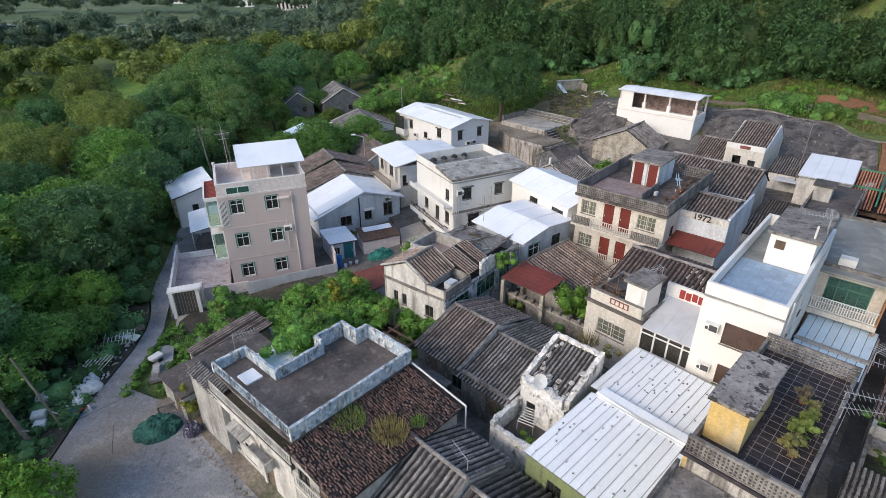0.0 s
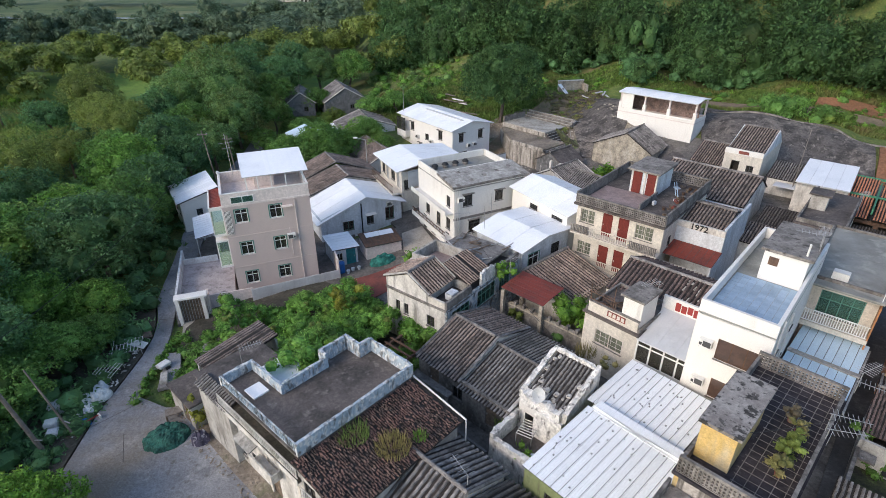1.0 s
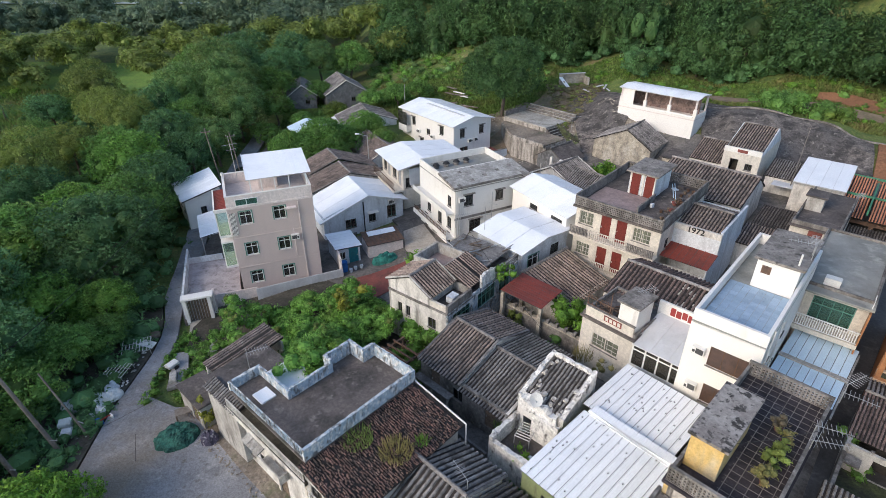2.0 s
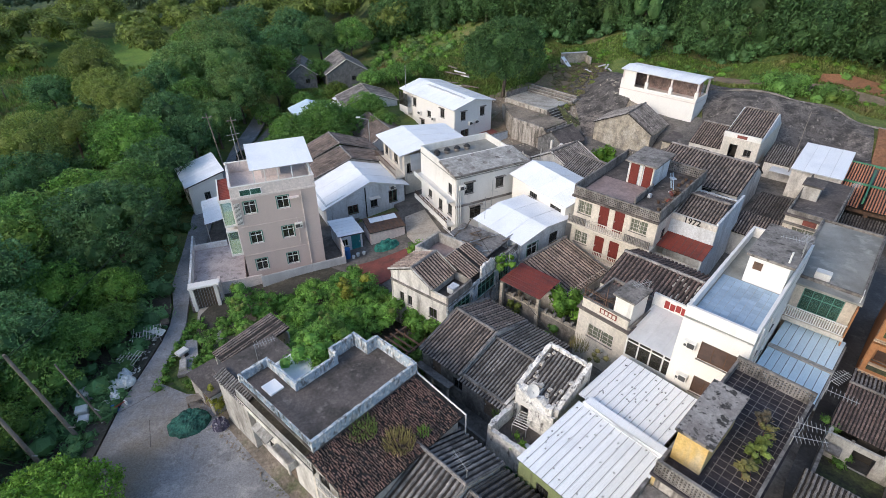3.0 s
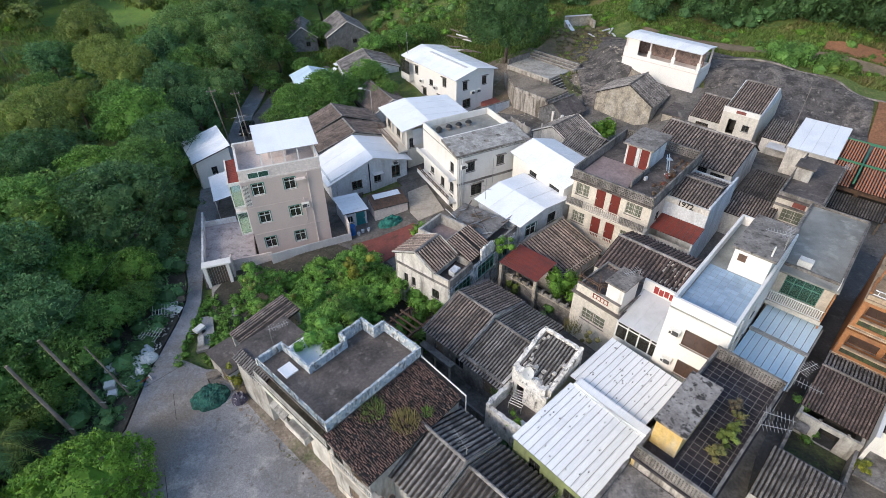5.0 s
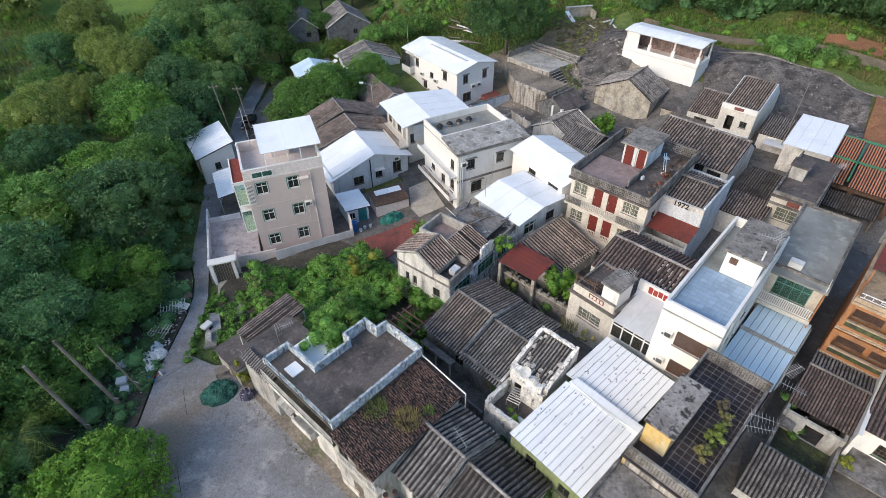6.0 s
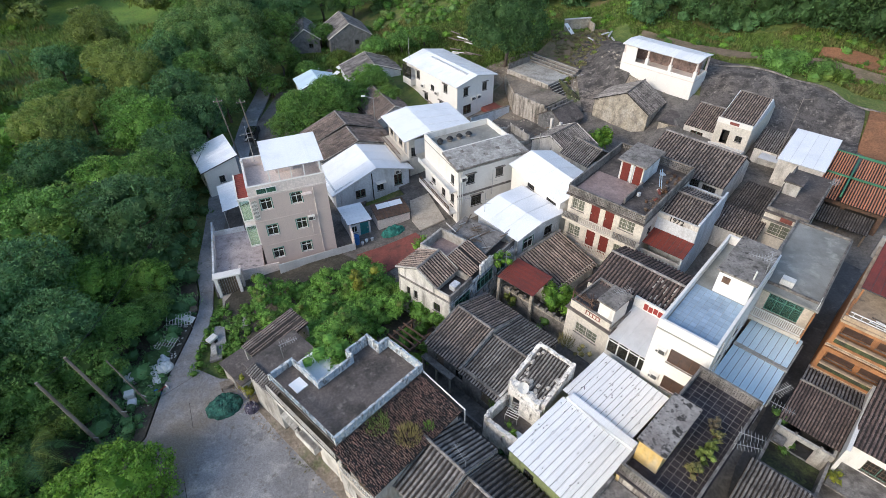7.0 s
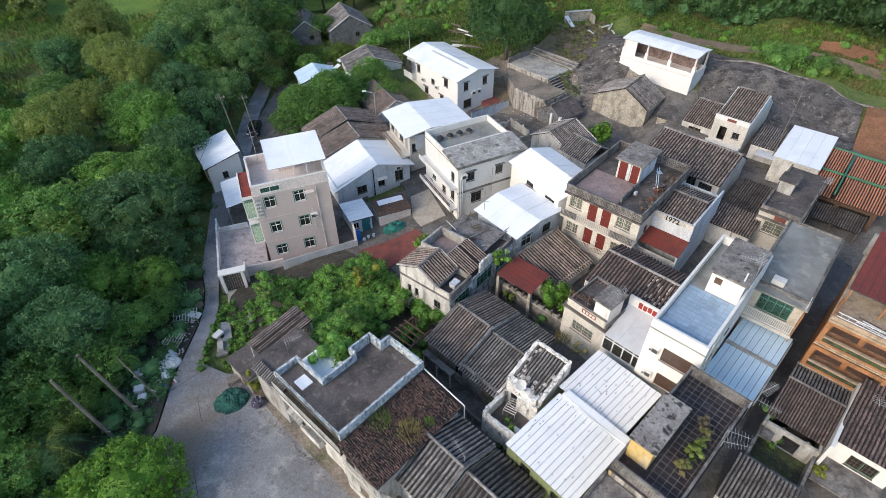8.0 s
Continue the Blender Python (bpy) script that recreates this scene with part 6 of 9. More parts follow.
part("parapet", boxes((0.2, 9.9, 4.0, 4.15, x.h(10.104), x.h(10.7))), M["concrete"], x.e)
part("roof_hut", boxes((1.4, 5.5, 2.5, 3.99, x.h(10.11), x.h(12.2))), M["ochre"], x.e)
part("slab", boxes((1.2, 5.65, 2.32, 4.12, x.h(12.202), x.h(12.36))), M["mottled"], x.e)
grid = [(0.3 + 0.46 * i, 0.33 + 0.46 * i, 0.2, 2.3 if 0.9 < 0.3 + 0.46 * i < 5.7 else 3.98, x.h(10.104), x.h(10.116)) for i in range(21)]
grid += [(5.7 if 0.35 + 0.46 * i > 2.3 else 0.25, 9.85, 0.35 + 0.46 * i, 0.38 + 0.46 * i, x.h(10.104), x.h(10.121)) for i in range(8)]
for g_ in grid:
    part("floor_joint", boxes(g_), M["stainedslab"], x.e)
x2 = House("ochre annex with a stained flat roof", 10.2, 10.6, 2.4, 45, 3.9, 4.3)
x2.walls(9.1, M["ochre"], {"L": [(1.2, 6.6, 1.2, 1.2, "slide")]})
x2.slab(9.3, M["stainedslab"], over=(0.15, 0, 0.1, 0.1))
part("parapet", boxes((0, 3.85, 4.15, 4.3, x2.h(9.304), x2.h(9.7))), M["concrete"], x2.e)

y = House("house under a wide white corrugated roof with lime green wall", 8.39, 16.13, 1.4, 42.5, 11.4, 5.9)
y.walls(5.5, M["green"], {"L": [(0.8, 3.6, 0.9, 1.1, "slide"), (3.6, 3.6, 0.9, 1.1, "slide")]})
slope(y.e, (-0.3, -0.2), (0, 1), 6.05, (1, 0), 6.0, y.h(5.85), y.h(6.15), "sheet", M["whitesheet"], step=0.45, name="roof_lower")
slope(y.e, (6.3, 0.4), (0, 1), 5.9, (1, 0), 5.1, y.h(6.0), y.h(6.2), "sheet", M["whitesheet"], step=0.45, name="roof_upper")
gut = boxes((5.55, 6.5, -0.25, 5.6, y.h(6.05), y.h(6.42)))
bmesh.ops.bevel(gut, geom=gut.edges[:], offset=0.16, segments=4, affect="EDGES")
part("gutter", gut, M["whitesheet"], y.e)
rng = random.Random(3)
for i in range(60):
    xx, yy = rng.choice((rng.uniform(0, 5.6), rng.uniform(6.8, 11))), rng.uniform(0.6, 5.6)
    zz = y.h(5.85) + (xx + 0.3) * 0.0484 + 0.03 if xx < 6 else y.h(6.0) + (xx - 6.5) * 0.04 + 0.03
    part("roof_bolt", boxes((xx - 0.04, xx + 0.04, yy - 0.04, yy + 0.04, zz - 0.02, zz + 0.02)), M["black"], y.e)

z = House("small house with white verges and a courtyard", 7.2, 23.6, 1.6, 47, 3.7, 3.3)
z.walls(5.6, M["white"], {"L": [(1.9, 2.4, 0.9, 2.0, "void")]})
slope(z.e, (0.0, 0.2), (0, 1), 2.9, (1, 0), 3.6, z.h(5.75), z.h(7.05), "tile", M["tilegrey"])
for i, yy in enumerate((-0.05, 3.05)):
    part("verge_wall", ragged(0.0, 3.8, yy, yy + 0.32, z.h(5.4), z.h(6.0), 0.16, 0.2, 4 + 7 * i, z.h(7.35)), M["crumbled"], z.e)
part("ridge_wall", ragged(3.58, 3.82, 0.28, 3.04, z.h(5.6), z.h(7.3), 0.16, 0.2, 9), M["crumbled"], z.e)
part("eave_wall", ragged(-0.25, 0.35, 0.28, 3.04, z.h(5.2), z.h(6.0), 0.3, 0.18, 13), M["crumbled"], z.e)
part("front_wall", ragged(-0.45, -0.2, 0.0, 1.9, 0, z.h(5.5), 0.22, 0.2, 15), M["crumbled"], z.e)
part("courtyard_wall", ragged(-2.9, -0.003, 3.05, 3.38, 0, z.h(4.5), 0.18, 0.22, 17), M["crumbled"], z.e)
part("courtyard_wall", ragged(-2.95, -2.62, 0, 3.04, 0, z.h(4.2), 0.12, 0.22, 19), M["crumbled"], z.e)
part("courtyard_wall", ragged(-2.61, -0.003, 0, 0.22, 0, z.h(4.1), 0.1, 0.22, 21), M["grimy"], z.e)
part("courtyard_floor", boxes((-2.61, -0.46, 0.23, 3.04, 0, z.h(3.4))), M["darkroof"], z.e)
part("courtyard_slab", soft_box(-2.2, -1.7, 0.5, 1.0, z.h(3.402), z.h(3.6), 0.02), M["whitesheet"], z.e)

rng = random.Random(45)
for i in range(34):
    edge_ = rng.random() < 0.6
    xx = rng.uniform(0.05, 0.9) if edge_ else rng.uniform(0.0, 3.3)
    yy = rng.uniform(0.15, 2.8) if edge_ else rng.choice((rng.uniform(0.15, 0.5), rng.uniform(2.5, 2.9)))
    zz = z.h(5.75) + xx * 0.361 + 0.06
    part("lime_patch", soft_box(xx, xx + rng.uniform(0.15, 0.5), yy, yy + rng.uniform(0.12, 0.35), zz - 0.08, zz + rng.uniform(0.05, 0.12), 0.04), M["mortar"], z.e)

# ---------------------------------------------------------------- houses: front row
aa = House("old double house with long clay tile roofs", 4.1, 25.2, 1.3, 46, 7.4, 8.2)
aa.walls(4.7, M["concrete"], {"L": [(1.0, 2.4, 0.9, 1.9, "doorwood"), (4.0, 2.9, 0.9, 1.0, "slide"), (6.2, 2.4, 0.9, 1.9, "doorwood")]})
aa.ridged("v", 4.9, 6.2, "tile", M["tile"], y0=4.3, y1=8.1, ridge=0.52, over=0.35, end=0.0, ze2=5.1, step=0.27, cap=M["tilegrey"])
aa.ridged("v", 4.5, 5.7, "tile", M["tilegrey"], y0=0.0, y1=4.2, ridge=0.52, over=0.35, end=0.0, ze2=4.9, step=0.27, cap=M["tilegrey"])
for yy in (0.0, 4.15, 8.0):
    aa.gable("R", 0, 7.4, 4.7, 4.7, 3.85, 5.6 if yy < 4 else 6.1, M["oldwhite"], at=-yy)
part("eave_slab", boxes((-0.95, -0.36, 4.5, 8.0, aa.h(3.5), aa.h(3.64))), M["concrete"], aa.e)
for yy in (4.6, 6.2, 7.8):
    part("eave_post", boxes((-0.9, -0.78, yy, yy + 0.14, 0, aa.h(3.498))), M["stone"], aa.e)
part("low_wall", boxes((-1.9, -1.75, 0.2, 4.0, 0, aa.h(2.5))), M["concrete"], aa.e)
for yy in (4.1, 8.15):
    part("verge", rods([((-0.35, yy, aa.h(4.85)), (3.85, yy, aa.h(6.3)), 0.1), ((3.85, yy, aa.h(6.3)), (7.7, yy, aa.h(5.1)), 0.1)], n=4), M["tilegrey"], aa.e)

bb = House("old two-storey house with a blue-washed roof parapet", -7.5, 19.6, 0.0, 48, 8.4, 8.0)
bb.walls(6.9, M["grimy"], {"L": [(0.8, 0.3, 1.0, 2.1, "doorwood"), (2.6, 0.9, 1.1, 1.2, "slide"), (4.6, 0.3, 1.0, 2.1, "doorwood"), (6.4, 0.9, 1.0, 1.2, "slide"), (1.0, 4.2, 1.0, 2.1, "doorwood"), (3.2, 4.2, 1.0, 2.1, "doorwood")]}, d=4.9, ox=0.6, w=7.8)
bb.walls(6.9, M["oldwhite"], {}, oy=4.902, d=3.1, w=1.6, ox=0.6, only="LKE")
bb.slab(7.1, M["darkroof"], x1=7.45, y1=4.9)
bb.slab(7.1, M["darkroof"], x0=7.452, y1=3.88)
bb.slab(7.1, M["darkroof"], x0=5.22, x1=7.45, y0=4.902, y1=5.23)
part("corner_roof", boxes((7.46, 8.4, 3.89, 4.9, 6.902, 7.0)), M["tilered"], bb.e)
bb.slab(7.1, M["darkroof"], x1=2.2, y0=4.902, y1=8.0)
PB = M["bluewash"]
for rw in ((0, 8.4, 0, 0.18, 7.104, 8.0), (8.22, 8.4, 0.182, 3.88, 7.104, 8.05), (7.27, 8.218, 3.70, 3.88, 7.104, 8.2), (7.27, 7.45, 3.882, 5.05, 7.104, 8.2), (5.22, 7.45, 5.052, 5.23, 7.104, 8.2), (5.22, 5.4, 4.5, 5.05, 7.104, 8.2), (2.2, 5.218, 4.5, 4.68, 7.104, 7.9), (2.02, 2.2, 4.502, 8.0, 7.104, 7.8), (0, 2.018, 7.82, 8.0, 7.104, 7.8)):
    part("parapet", ragged(rw[0], rw[1], rw[2], rw[3], rw[4], rw[5], 0.05, 0.3, rw[0] + rw[2]), PB, bb.e)
bb.rail("L", 0.0, 8.0, 7.1, 0.75, -0.1, M["bluewash"], step=0.2, posts=0.03)
part("roof_hatch", boxes((0.7, 1.7, 5.4, 6.5, 7.104, 7.2)), M["whitesheet"], bb.e)
part("rear_roof", boxes((2.23, 4.6, 4.75, 8.1, 6.6, 6.75)), M["whitesheet"], bb.e)
part("rear_wall", boxes((2.3, 4.5, 7.9, 8.05, 0, 6.598), (4.4, 4.55, 4.95, 7.89, 0, 6.598)), M["oldwhite"], bb.e)
part("balcony", boxes((-0.3, 0.598, 0.0, 8.6, 5.35, 5.55), (-0.3, -0.2, 0.0, 8.6, 5.552, 5.65)), M["soil"], bb.e)
part("wing_balcony", boxes((-0.3, 0.19, -4.3, -0.06, 4.3, 4.48)), M["cream"], bb.e)
bb.rail("L", -4.2, -0.2, 4.5, 0.75, 0.25, M["oldwhite"], step=0.2, posts=0.03)
part("fascia", boxes((-0.34, -0.302, -0.05, 8.6, 5.30, 5.67)), M["oldwhite"], bb.e)
bb.rail("L", 0.0, 8.4, 5.65, 0.75, 0.25, M["oldwhite"], step=0.2, posts=0.03)
slope(bb.e, (-0.35, 7.4), (0, 1), 4.0, (1, 0), 0.8, 5.55, 5.9, "tile", M["tilegrey"], step=0.25, name="balcony_roof")
part("annex", boxes((0.0, 4.7, 8.12, 12.0, 0, 5.55)), M["grimy"], bb.e)
part("annex_roof", boxes((-0.1, 4.8, 8.12, 12.05, 5.552, 5.68)), M["darkroof"], bb.e)
slope(bb.e, (1.1, 12.1), (0, 1), 2.7, (1, 0), 5.2, 4.6, 5.3, "tile", M["tile"], step=0.25, name="decayed_roof", gaps=(4, 7))
part("annex_wall", boxes((1.2, 6.2, 14.6, 14.75, 0, 4.5), (6.05, 6.2, 12.1, 14.59, 0, 4.9)), M["oldwhite"], bb.e)
bb_f = lambda s, n, z: (0.4 - n, s, z)
FORE = [(-3.4, 0.05, 1.1, 2.2, "doorwood"), (-1.2, 0.9, 1.1, 1.2, "slide"), (3.6, 0.05, 1.1, 2.3, "doorwood"), (5.6, 0.9, 1.2, 1.2, "slide"), (7.6, 0.9, 1.0, 1.2, "slide")]
part("forewall", sheet_wall(bb_f, -4.4, 11.5, 0, 3.54, 0.18, [q[:4] for q in FORE]), M["oldwhite"], bb.e)
for q in FORE:
    bb.window(bb_f, *q)
for yy in (-4.4, -1.6, 1.2, 4.6, 8.4):
    part("pilaster", boxes((0.3, 0.397, yy - 0.12, yy + 0.12, 0, 3.545)), M["cream"], bb.e)
part("plinth", boxes((-0.12, 0.29, -1.7, 0.1, 0, 0.95)), M["cream"], bb.e, "cream plinth")
part("low_balcony", boxes((-0.4, 0.29, 2.85, 5.3, 2.95, 3.1), (-0.4, -0.3, 2.85, 5.3, 3.102, 3.6), (-0.298, 0.29, 2.85, 2.95, 3.102, 3.6)), M["oldwhite"], bb.e, "small walled balcony")
slope(bb.e, (-0.35, 5.35), (0, 1), 1.9, (1, 0), 0.64, 3.55, 3.75, "sheet", M["paleslab"], step=0.6, name="door_hood", thick=0.05)
bw = House("old wing under a mossy brown tile roof with weeds", -4.7, 17.0, 0.0, 48, 8.2, 4.1)
bw.walls(6.2, M["grimy"], {"L": [(0.8, 3.9, 1.0, 2.0, "doorwood"), (2.6, 4.5, 1.0, 1.1, "slide"), (1.5, 0.4, 1.0, 2.0, "doorwood")]})
part("gutter_pipe", rods([((8.5, 4.1, 7.08), (8.5, -0.4, 6.26), 0.06), ((8.5, -0.4, 6.26), (8.5, -0.4, 4.2), 0.05)], n=7), M["plastic"], bw.e)
bw.gable("L", 0, 4.08, 6.2, 6.95, 4.08, 6.95, M["oldwhite"]), bw.gable("E", 0, 4.08, 6.2, 6.95, 4.08, 6.95, M["oldwhite"])
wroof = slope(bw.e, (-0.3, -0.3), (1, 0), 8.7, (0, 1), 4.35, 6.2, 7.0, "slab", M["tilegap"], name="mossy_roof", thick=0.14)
rng = random.Random(21)
verts, faces = [], []
for jrow in range(25):
    for i in range(56):
        x0, y0 = i * 0.152 + rng.uniform(-0.05, 0.05), jrow * 0.174 + rng.uniform(-0.05, 0.05)
        if rng.random() < 0.1:
            continue
        bnum = len(verts)
        tw, tl, lift, tip = rng.uniform(0.11, 0.17), rng.uniform(0.14, 0.24), rng.uniform(0.01, 0.07), rng.uniform(-0.02, 0.06)
        for dx, dy, dz in ((0, 0, lift), (tw / 2, 0, lift + 0.05), (tw, 0, lift), (0, tl, tip), (tw / 2, tl, tip + 0.05), (tw, tl, tip)):
            verts.append((x0 + dx, min(y0 + dy, 4.4), dz))
        faces += [(bnum, bnum + 1, bnum + 4, bnum + 3), (bnum + 1, bnum + 2, bnum + 5, bnum + 4), (bnum, bnum + 2, bnum + 1)]
me = bpy.data.meshes.new("clay_tiles")
me.from_pydata(verts, [], faces)
tagged(link_mesh("clay_tiles", me, M["weedtile"], wroof), kind="stuff")
cc = House("old house with a clay tile roof", -1.0, 16.0, 0.6, 46, 6.2, 4.9)
cc.walls(4.6, M["oldwhite"], {"L": [(1.0, 2.4, 0.9, 1.0, "slide")]})
cc.ridged("v", 4.8, 6.2, "tile", M["tilegrey"], ridge=0.5, over=0.35, end=0.05, step=0.36, cap=M["tilegrey"], verge=M["concrete"])
cc.gable("R", 0, 6.2, 4.6, 4.6, 3.1, 6.1, M["oldwhite"]), cc.gable("K", 0, 6.2, 4.6, 4.6, 3.1, 6.1, M["oldwhite"])
c2 = House("old house with a low grey tile roof", 2.5, 13.0, 0.9, 46, 6.0, 4.4)
c2.walls(4.2, M["oldwhite"])
c2.ridged("v", 4.3, 5.6, "tile", M["tiledark"], ridge=0.5, over=0.3, end=0.05, step=0.36, cap=M["tilegrey"], verge=M["concrete"])
c2.gable("R", 0, 6.0, 4.2, 4.2, 3.0, 5.5, M["oldwhite"])

# ---------------------------------------------------------------- houses: east of the alley
ob_ = House("orange tiled three-storey house with stacked balconies", 33.6, 25.0, 2.8, 47, 10.0, 5.2)
ob_.walls(11.0, M["orange"], {"L": [(0.5, 9.0, 1.9, 1.7, "brown"), (2.8, 9.0, 1.9, 1.7, "brown"), (0.5, 6.1, 1.9, 1.9, "brown"), (2.8, 6.1, 1.9, 1.9, "brown"), (0.8, 3.2, 3.4, 1.8, "brown")]})
ob_.slab(11.2, M["tan"], over=(1.3, 0.1, 0.1, 0.1))
part("terrace_parapet", boxes((-1.3, -1.15, 0, 5.2, ob_.h(11.202), ob_.h(11.55))), M["tan"], ob_.e)
part("terrace_parapet", boxes((-1.14, 1.0, 5.05, 5.2, ob_.h(11.202), ob_.h(11.7))), M["orange"], ob_.e)
ob_.rail("L", 0.1, 5.0, 11.55, 0.5, 1.22, M["plastic"], step=0.5, posts=0.02)
for i in range(5):
    part("pipe", rods([((-0.9 + 0.2 * i, 0.4, ob_.h(11.26)), (-0.7 + 0.2 * i, 3.4 + 0.3 * (i % 3), ob_.h(11.35)), 0.05)], n=6), M["plastic"] if i % 2 else M["wood"], ob_.e)
slope(ob_.e, (1.0, 0), (0, 1), 5.2, (1, 0), 8.6, ob_.h(12.8), ob_.h(13.2), "sheet", M["redsheet"], step=0.6, name="roof_canopy")
for yy in (0.1, 2.6, 5.0):
    for xx in (1.1, 7.2):
        part("post", boxes((xx - 0.06, xx + 0.06, yy - 0.06, yy + 0.06, ob_.h(11.202), ob_.h(12.7))), M["orange"], ob_.e)
for zz in (5.6, 8.45):
    bal = part("balcony", boxes((-1.3, -0.003, 0, 5.2, ob_.h(zz), ob_.h(zz) + 0.18)), M["tan"], ob_.e)
    part("balcony_curb", boxes((-1.3, -1.16, 0.31, 4.89, ob_.h(zz) + 0.182, ob_.h(zz) + 0.4)), M["orange"], bal)
    part("balcony_panel", boxes((-1.26, -1.2, 0.31, 4.89, ob_.h(zz) + 0.402, ob_.h(zz) + 0.85)), M["moss"], bal, "dull green balcony panel")
    part("planter_rail", boxes((-1.36, -1.12, 0.31, 4.89, ob_.h(zz) + 0.852, ob_.h(zz) + 0.97)), M["tan"], bal)
    for yy in (0.0, 4.9):
        part("pillar", boxes((-1.3, -1.0, yy, yy + 0.3, ob_.h(zz) + 0.182, ob_.h(zz) + 2.58)), M["orange"], bal)
    part("head_beam", boxes((-1.28, -1.05, 0.31, 4.89, ob_.h(zz) + 2.2, ob_.h(zz) + 2.58)), M["orange"], bal)
    part("cornice", boxes((-1.42, -1.302, -0.05, 5.25, ob_.h(zz) - 0.02, ob_.h(zz) + 0.1)), M["tan"], bal)
part("cornice", boxes((-1.45, -1.302, -0.05, 5.25, ob_.h(11.02), ob_.h(11.22))), M["tan"], ob_.e)
for yy in (0.0, 4.9):
    part("pillar", boxes((-1.3, -1.0, yy, yy + 0.3, 0, ob_.h(5.59))), M["orange"], ob_.e)
dr = House("old house with a clay tile roof and walled courtyard", 27.0, 20.0, 2.8, 47, 4.6, 3.9)
dr.walls(5.2, M["grimy"], {"L": [(1.2, 3.2, 1.2, 1.6, "void")]})
slope(dr.e, (0.7, -0.1), (0, 1), 4.1, (1, 0), 3.6, dr.h(5.3), dr.h(6.3), "tile", M["tilered"], step=0.21)
slope(dr.e, (7.0, -0.1), (0, 1), 4.1, (-1, 0), 2.7, dr.h(5.6), dr.h(6.3), "tile", M["tilegrey"], step=0.24)
part("ridge_cap", rods([((4.3, -0.1, dr.h(6.36)), (4.3, 4.0, dr.h(6.36)), 0.1)], n=8), M["concrete"], dr.e)
part("side_wall", boxes((-0.2, 7.0, -0.35, -0.11, 0, dr.h(6.7))), M["white"], dr.e)
part("courtyard_wall", boxes((-3.4, -3.2, 0, 3.9, 0, dr.h(4.6)), (-3.19, -0.003, 3.7, 3.9, 0, dr.h(4.6)), (-3.19, -0.003, 0, 0.2, 0, dr.h(4.6))), M["concrete"], dr.e)
d2 = House("white house with a clay tile roof", 30.75, 17.9, 2.8, 47, 6.4, 4.0)
d2.walls(6.2, M["white"], {"L": [(0.8, 4.4, 1.8, 1.2, "barred")]})
slope(d2.e, (-0.2, 0), (0, 1), 4.0, (1, 0), 6.0, d2.h(6.4), d2.h(7.6), "tile", M["tilered"], step=0.265)
part("court_floor", boxes((-3.19, -0.01, 0.21, 3.69, dr.h(3.0), dr.h(3.25))), M["moss"], dr.e)
for yy in (0.9, 2.6):
    part("post", boxes((0.1, 0.28, yy - 0.09, yy + 0.09, dr.h(5.21), dr.h(5.3))), M["concrete"], dr.e)
part("court_slab", boxes((-1.1, -0.31, 2.9, 3.68, dr.h(4.6), dr.h(4.72))), M["concrete"], dr.e)
part("front_slab", boxes((-2.6, -0.003, 0, 4.0, d2.h(4.0), d2.h(4.15))), M["concrete"], d2.e)
d3 = House("old house with a dark grey tile roof", 21.9, 14.8, 2.8, 47, 3.6, 4.0)
d3.walls(4.4, M["oldwhite"])
slope(d3.e, (-0.3, -0.1), (0, 1), 4.2, (1, 0), 3.6, d3.h(4.4), d3.h(5.3), "tile", M["tilegrey"], step=0.265)
j2 = House("weathered flat-roofed house with a barred front window", 34.7, 42.2, 3.2, 49, 10.0, 3.8)
j2.walls(8.6, M["cream"], {"L": [(0.7, 6.2, 2.3, 1.4, "curtained")]})
part("ledge", boxes((-0.35, -0.003, 0, 3.8, j2.h(7.85), j2.h(7.97))), M["concrete"], j2.e)
j2.slab(8.8, M["darkroof"], over=(0.3, 0.1, 0.1, 0.1))
j2.parapet(8.8, 9.2, M["concrete"], th=0.15, sides="RLK")
part("roof_hut", boxes((4.0, 5.6, 2.2, 3.6, j2.h(8.804), j2.h(10.2))), M["grimy"], j2.e)
part("slab", boxes((3.8, 5.8, 2.0, 3.8, j2.h(10.202), j2.h(10.35))), M["darkroof"], j2.e)
part("brick_panel", boxes((-0.03, -0.003, 1.2, 2.3, j2.h(8.0), j2.h(8.6))), M["redpave"], j2.e)
j3 = House("low roof of clay tiles behind the white house", 30.6, 42.6, 3.2, 49, 2.6, 4.0)
j3.walls(6.5, M["oldwhite"])
slope(j3.e, (-0.2, -0.1), (0, 1), 4.2, (1, 0), 3.2, j3.h(6.6), j3.h(7.4), "tile", M["tile"], step=0.27)
dd = House("open pavilion under orange glazed tile roofs", 45.4, 46.0, 3.4, 50, 7.6, 7.2, "pavilion", "pavilion")
dd.walls(6.8, M["rust"], {"L": [(0.5, 3.5, 3.0, 2.9, "void"), (3.9, 3.5, 2.9, 2.9, "void")]})
slope(dd.e, (-2.4, 0.6), (0, 1), 5.4, (1, 0), 2.2, dd.h(5.4), dd.h(6.2), "tile", M["tiledark"], step=0.25, name="eave_roof")
for yy in (0.8, 3.3, 5.8):
    part("post", boxes((-2.2, -2.05, yy - 0.08, yy + 0.08, 0, dd.h(5.38))), M["wood"], dd.e)
part("gate_pillar", boxes((-3.0, -2.5, -1.0, -0.5, 0, dd.h(6.2))), M["grimy"], dd.e)
slope(dd.e, (-0.6, 4.6), (0, 1), 2.8, (1, 0), 4.2, dd.h(7.2), dd.h(8.0), "tile", M["tileorange"], step=0.25)
slope(dd.e, (4.0, 4.6), (0, 1), 2.8, (1, 0), 4.2, dd.h(7.9), dd.h(8.6), "tile", M["tileorange"], step=0.25)
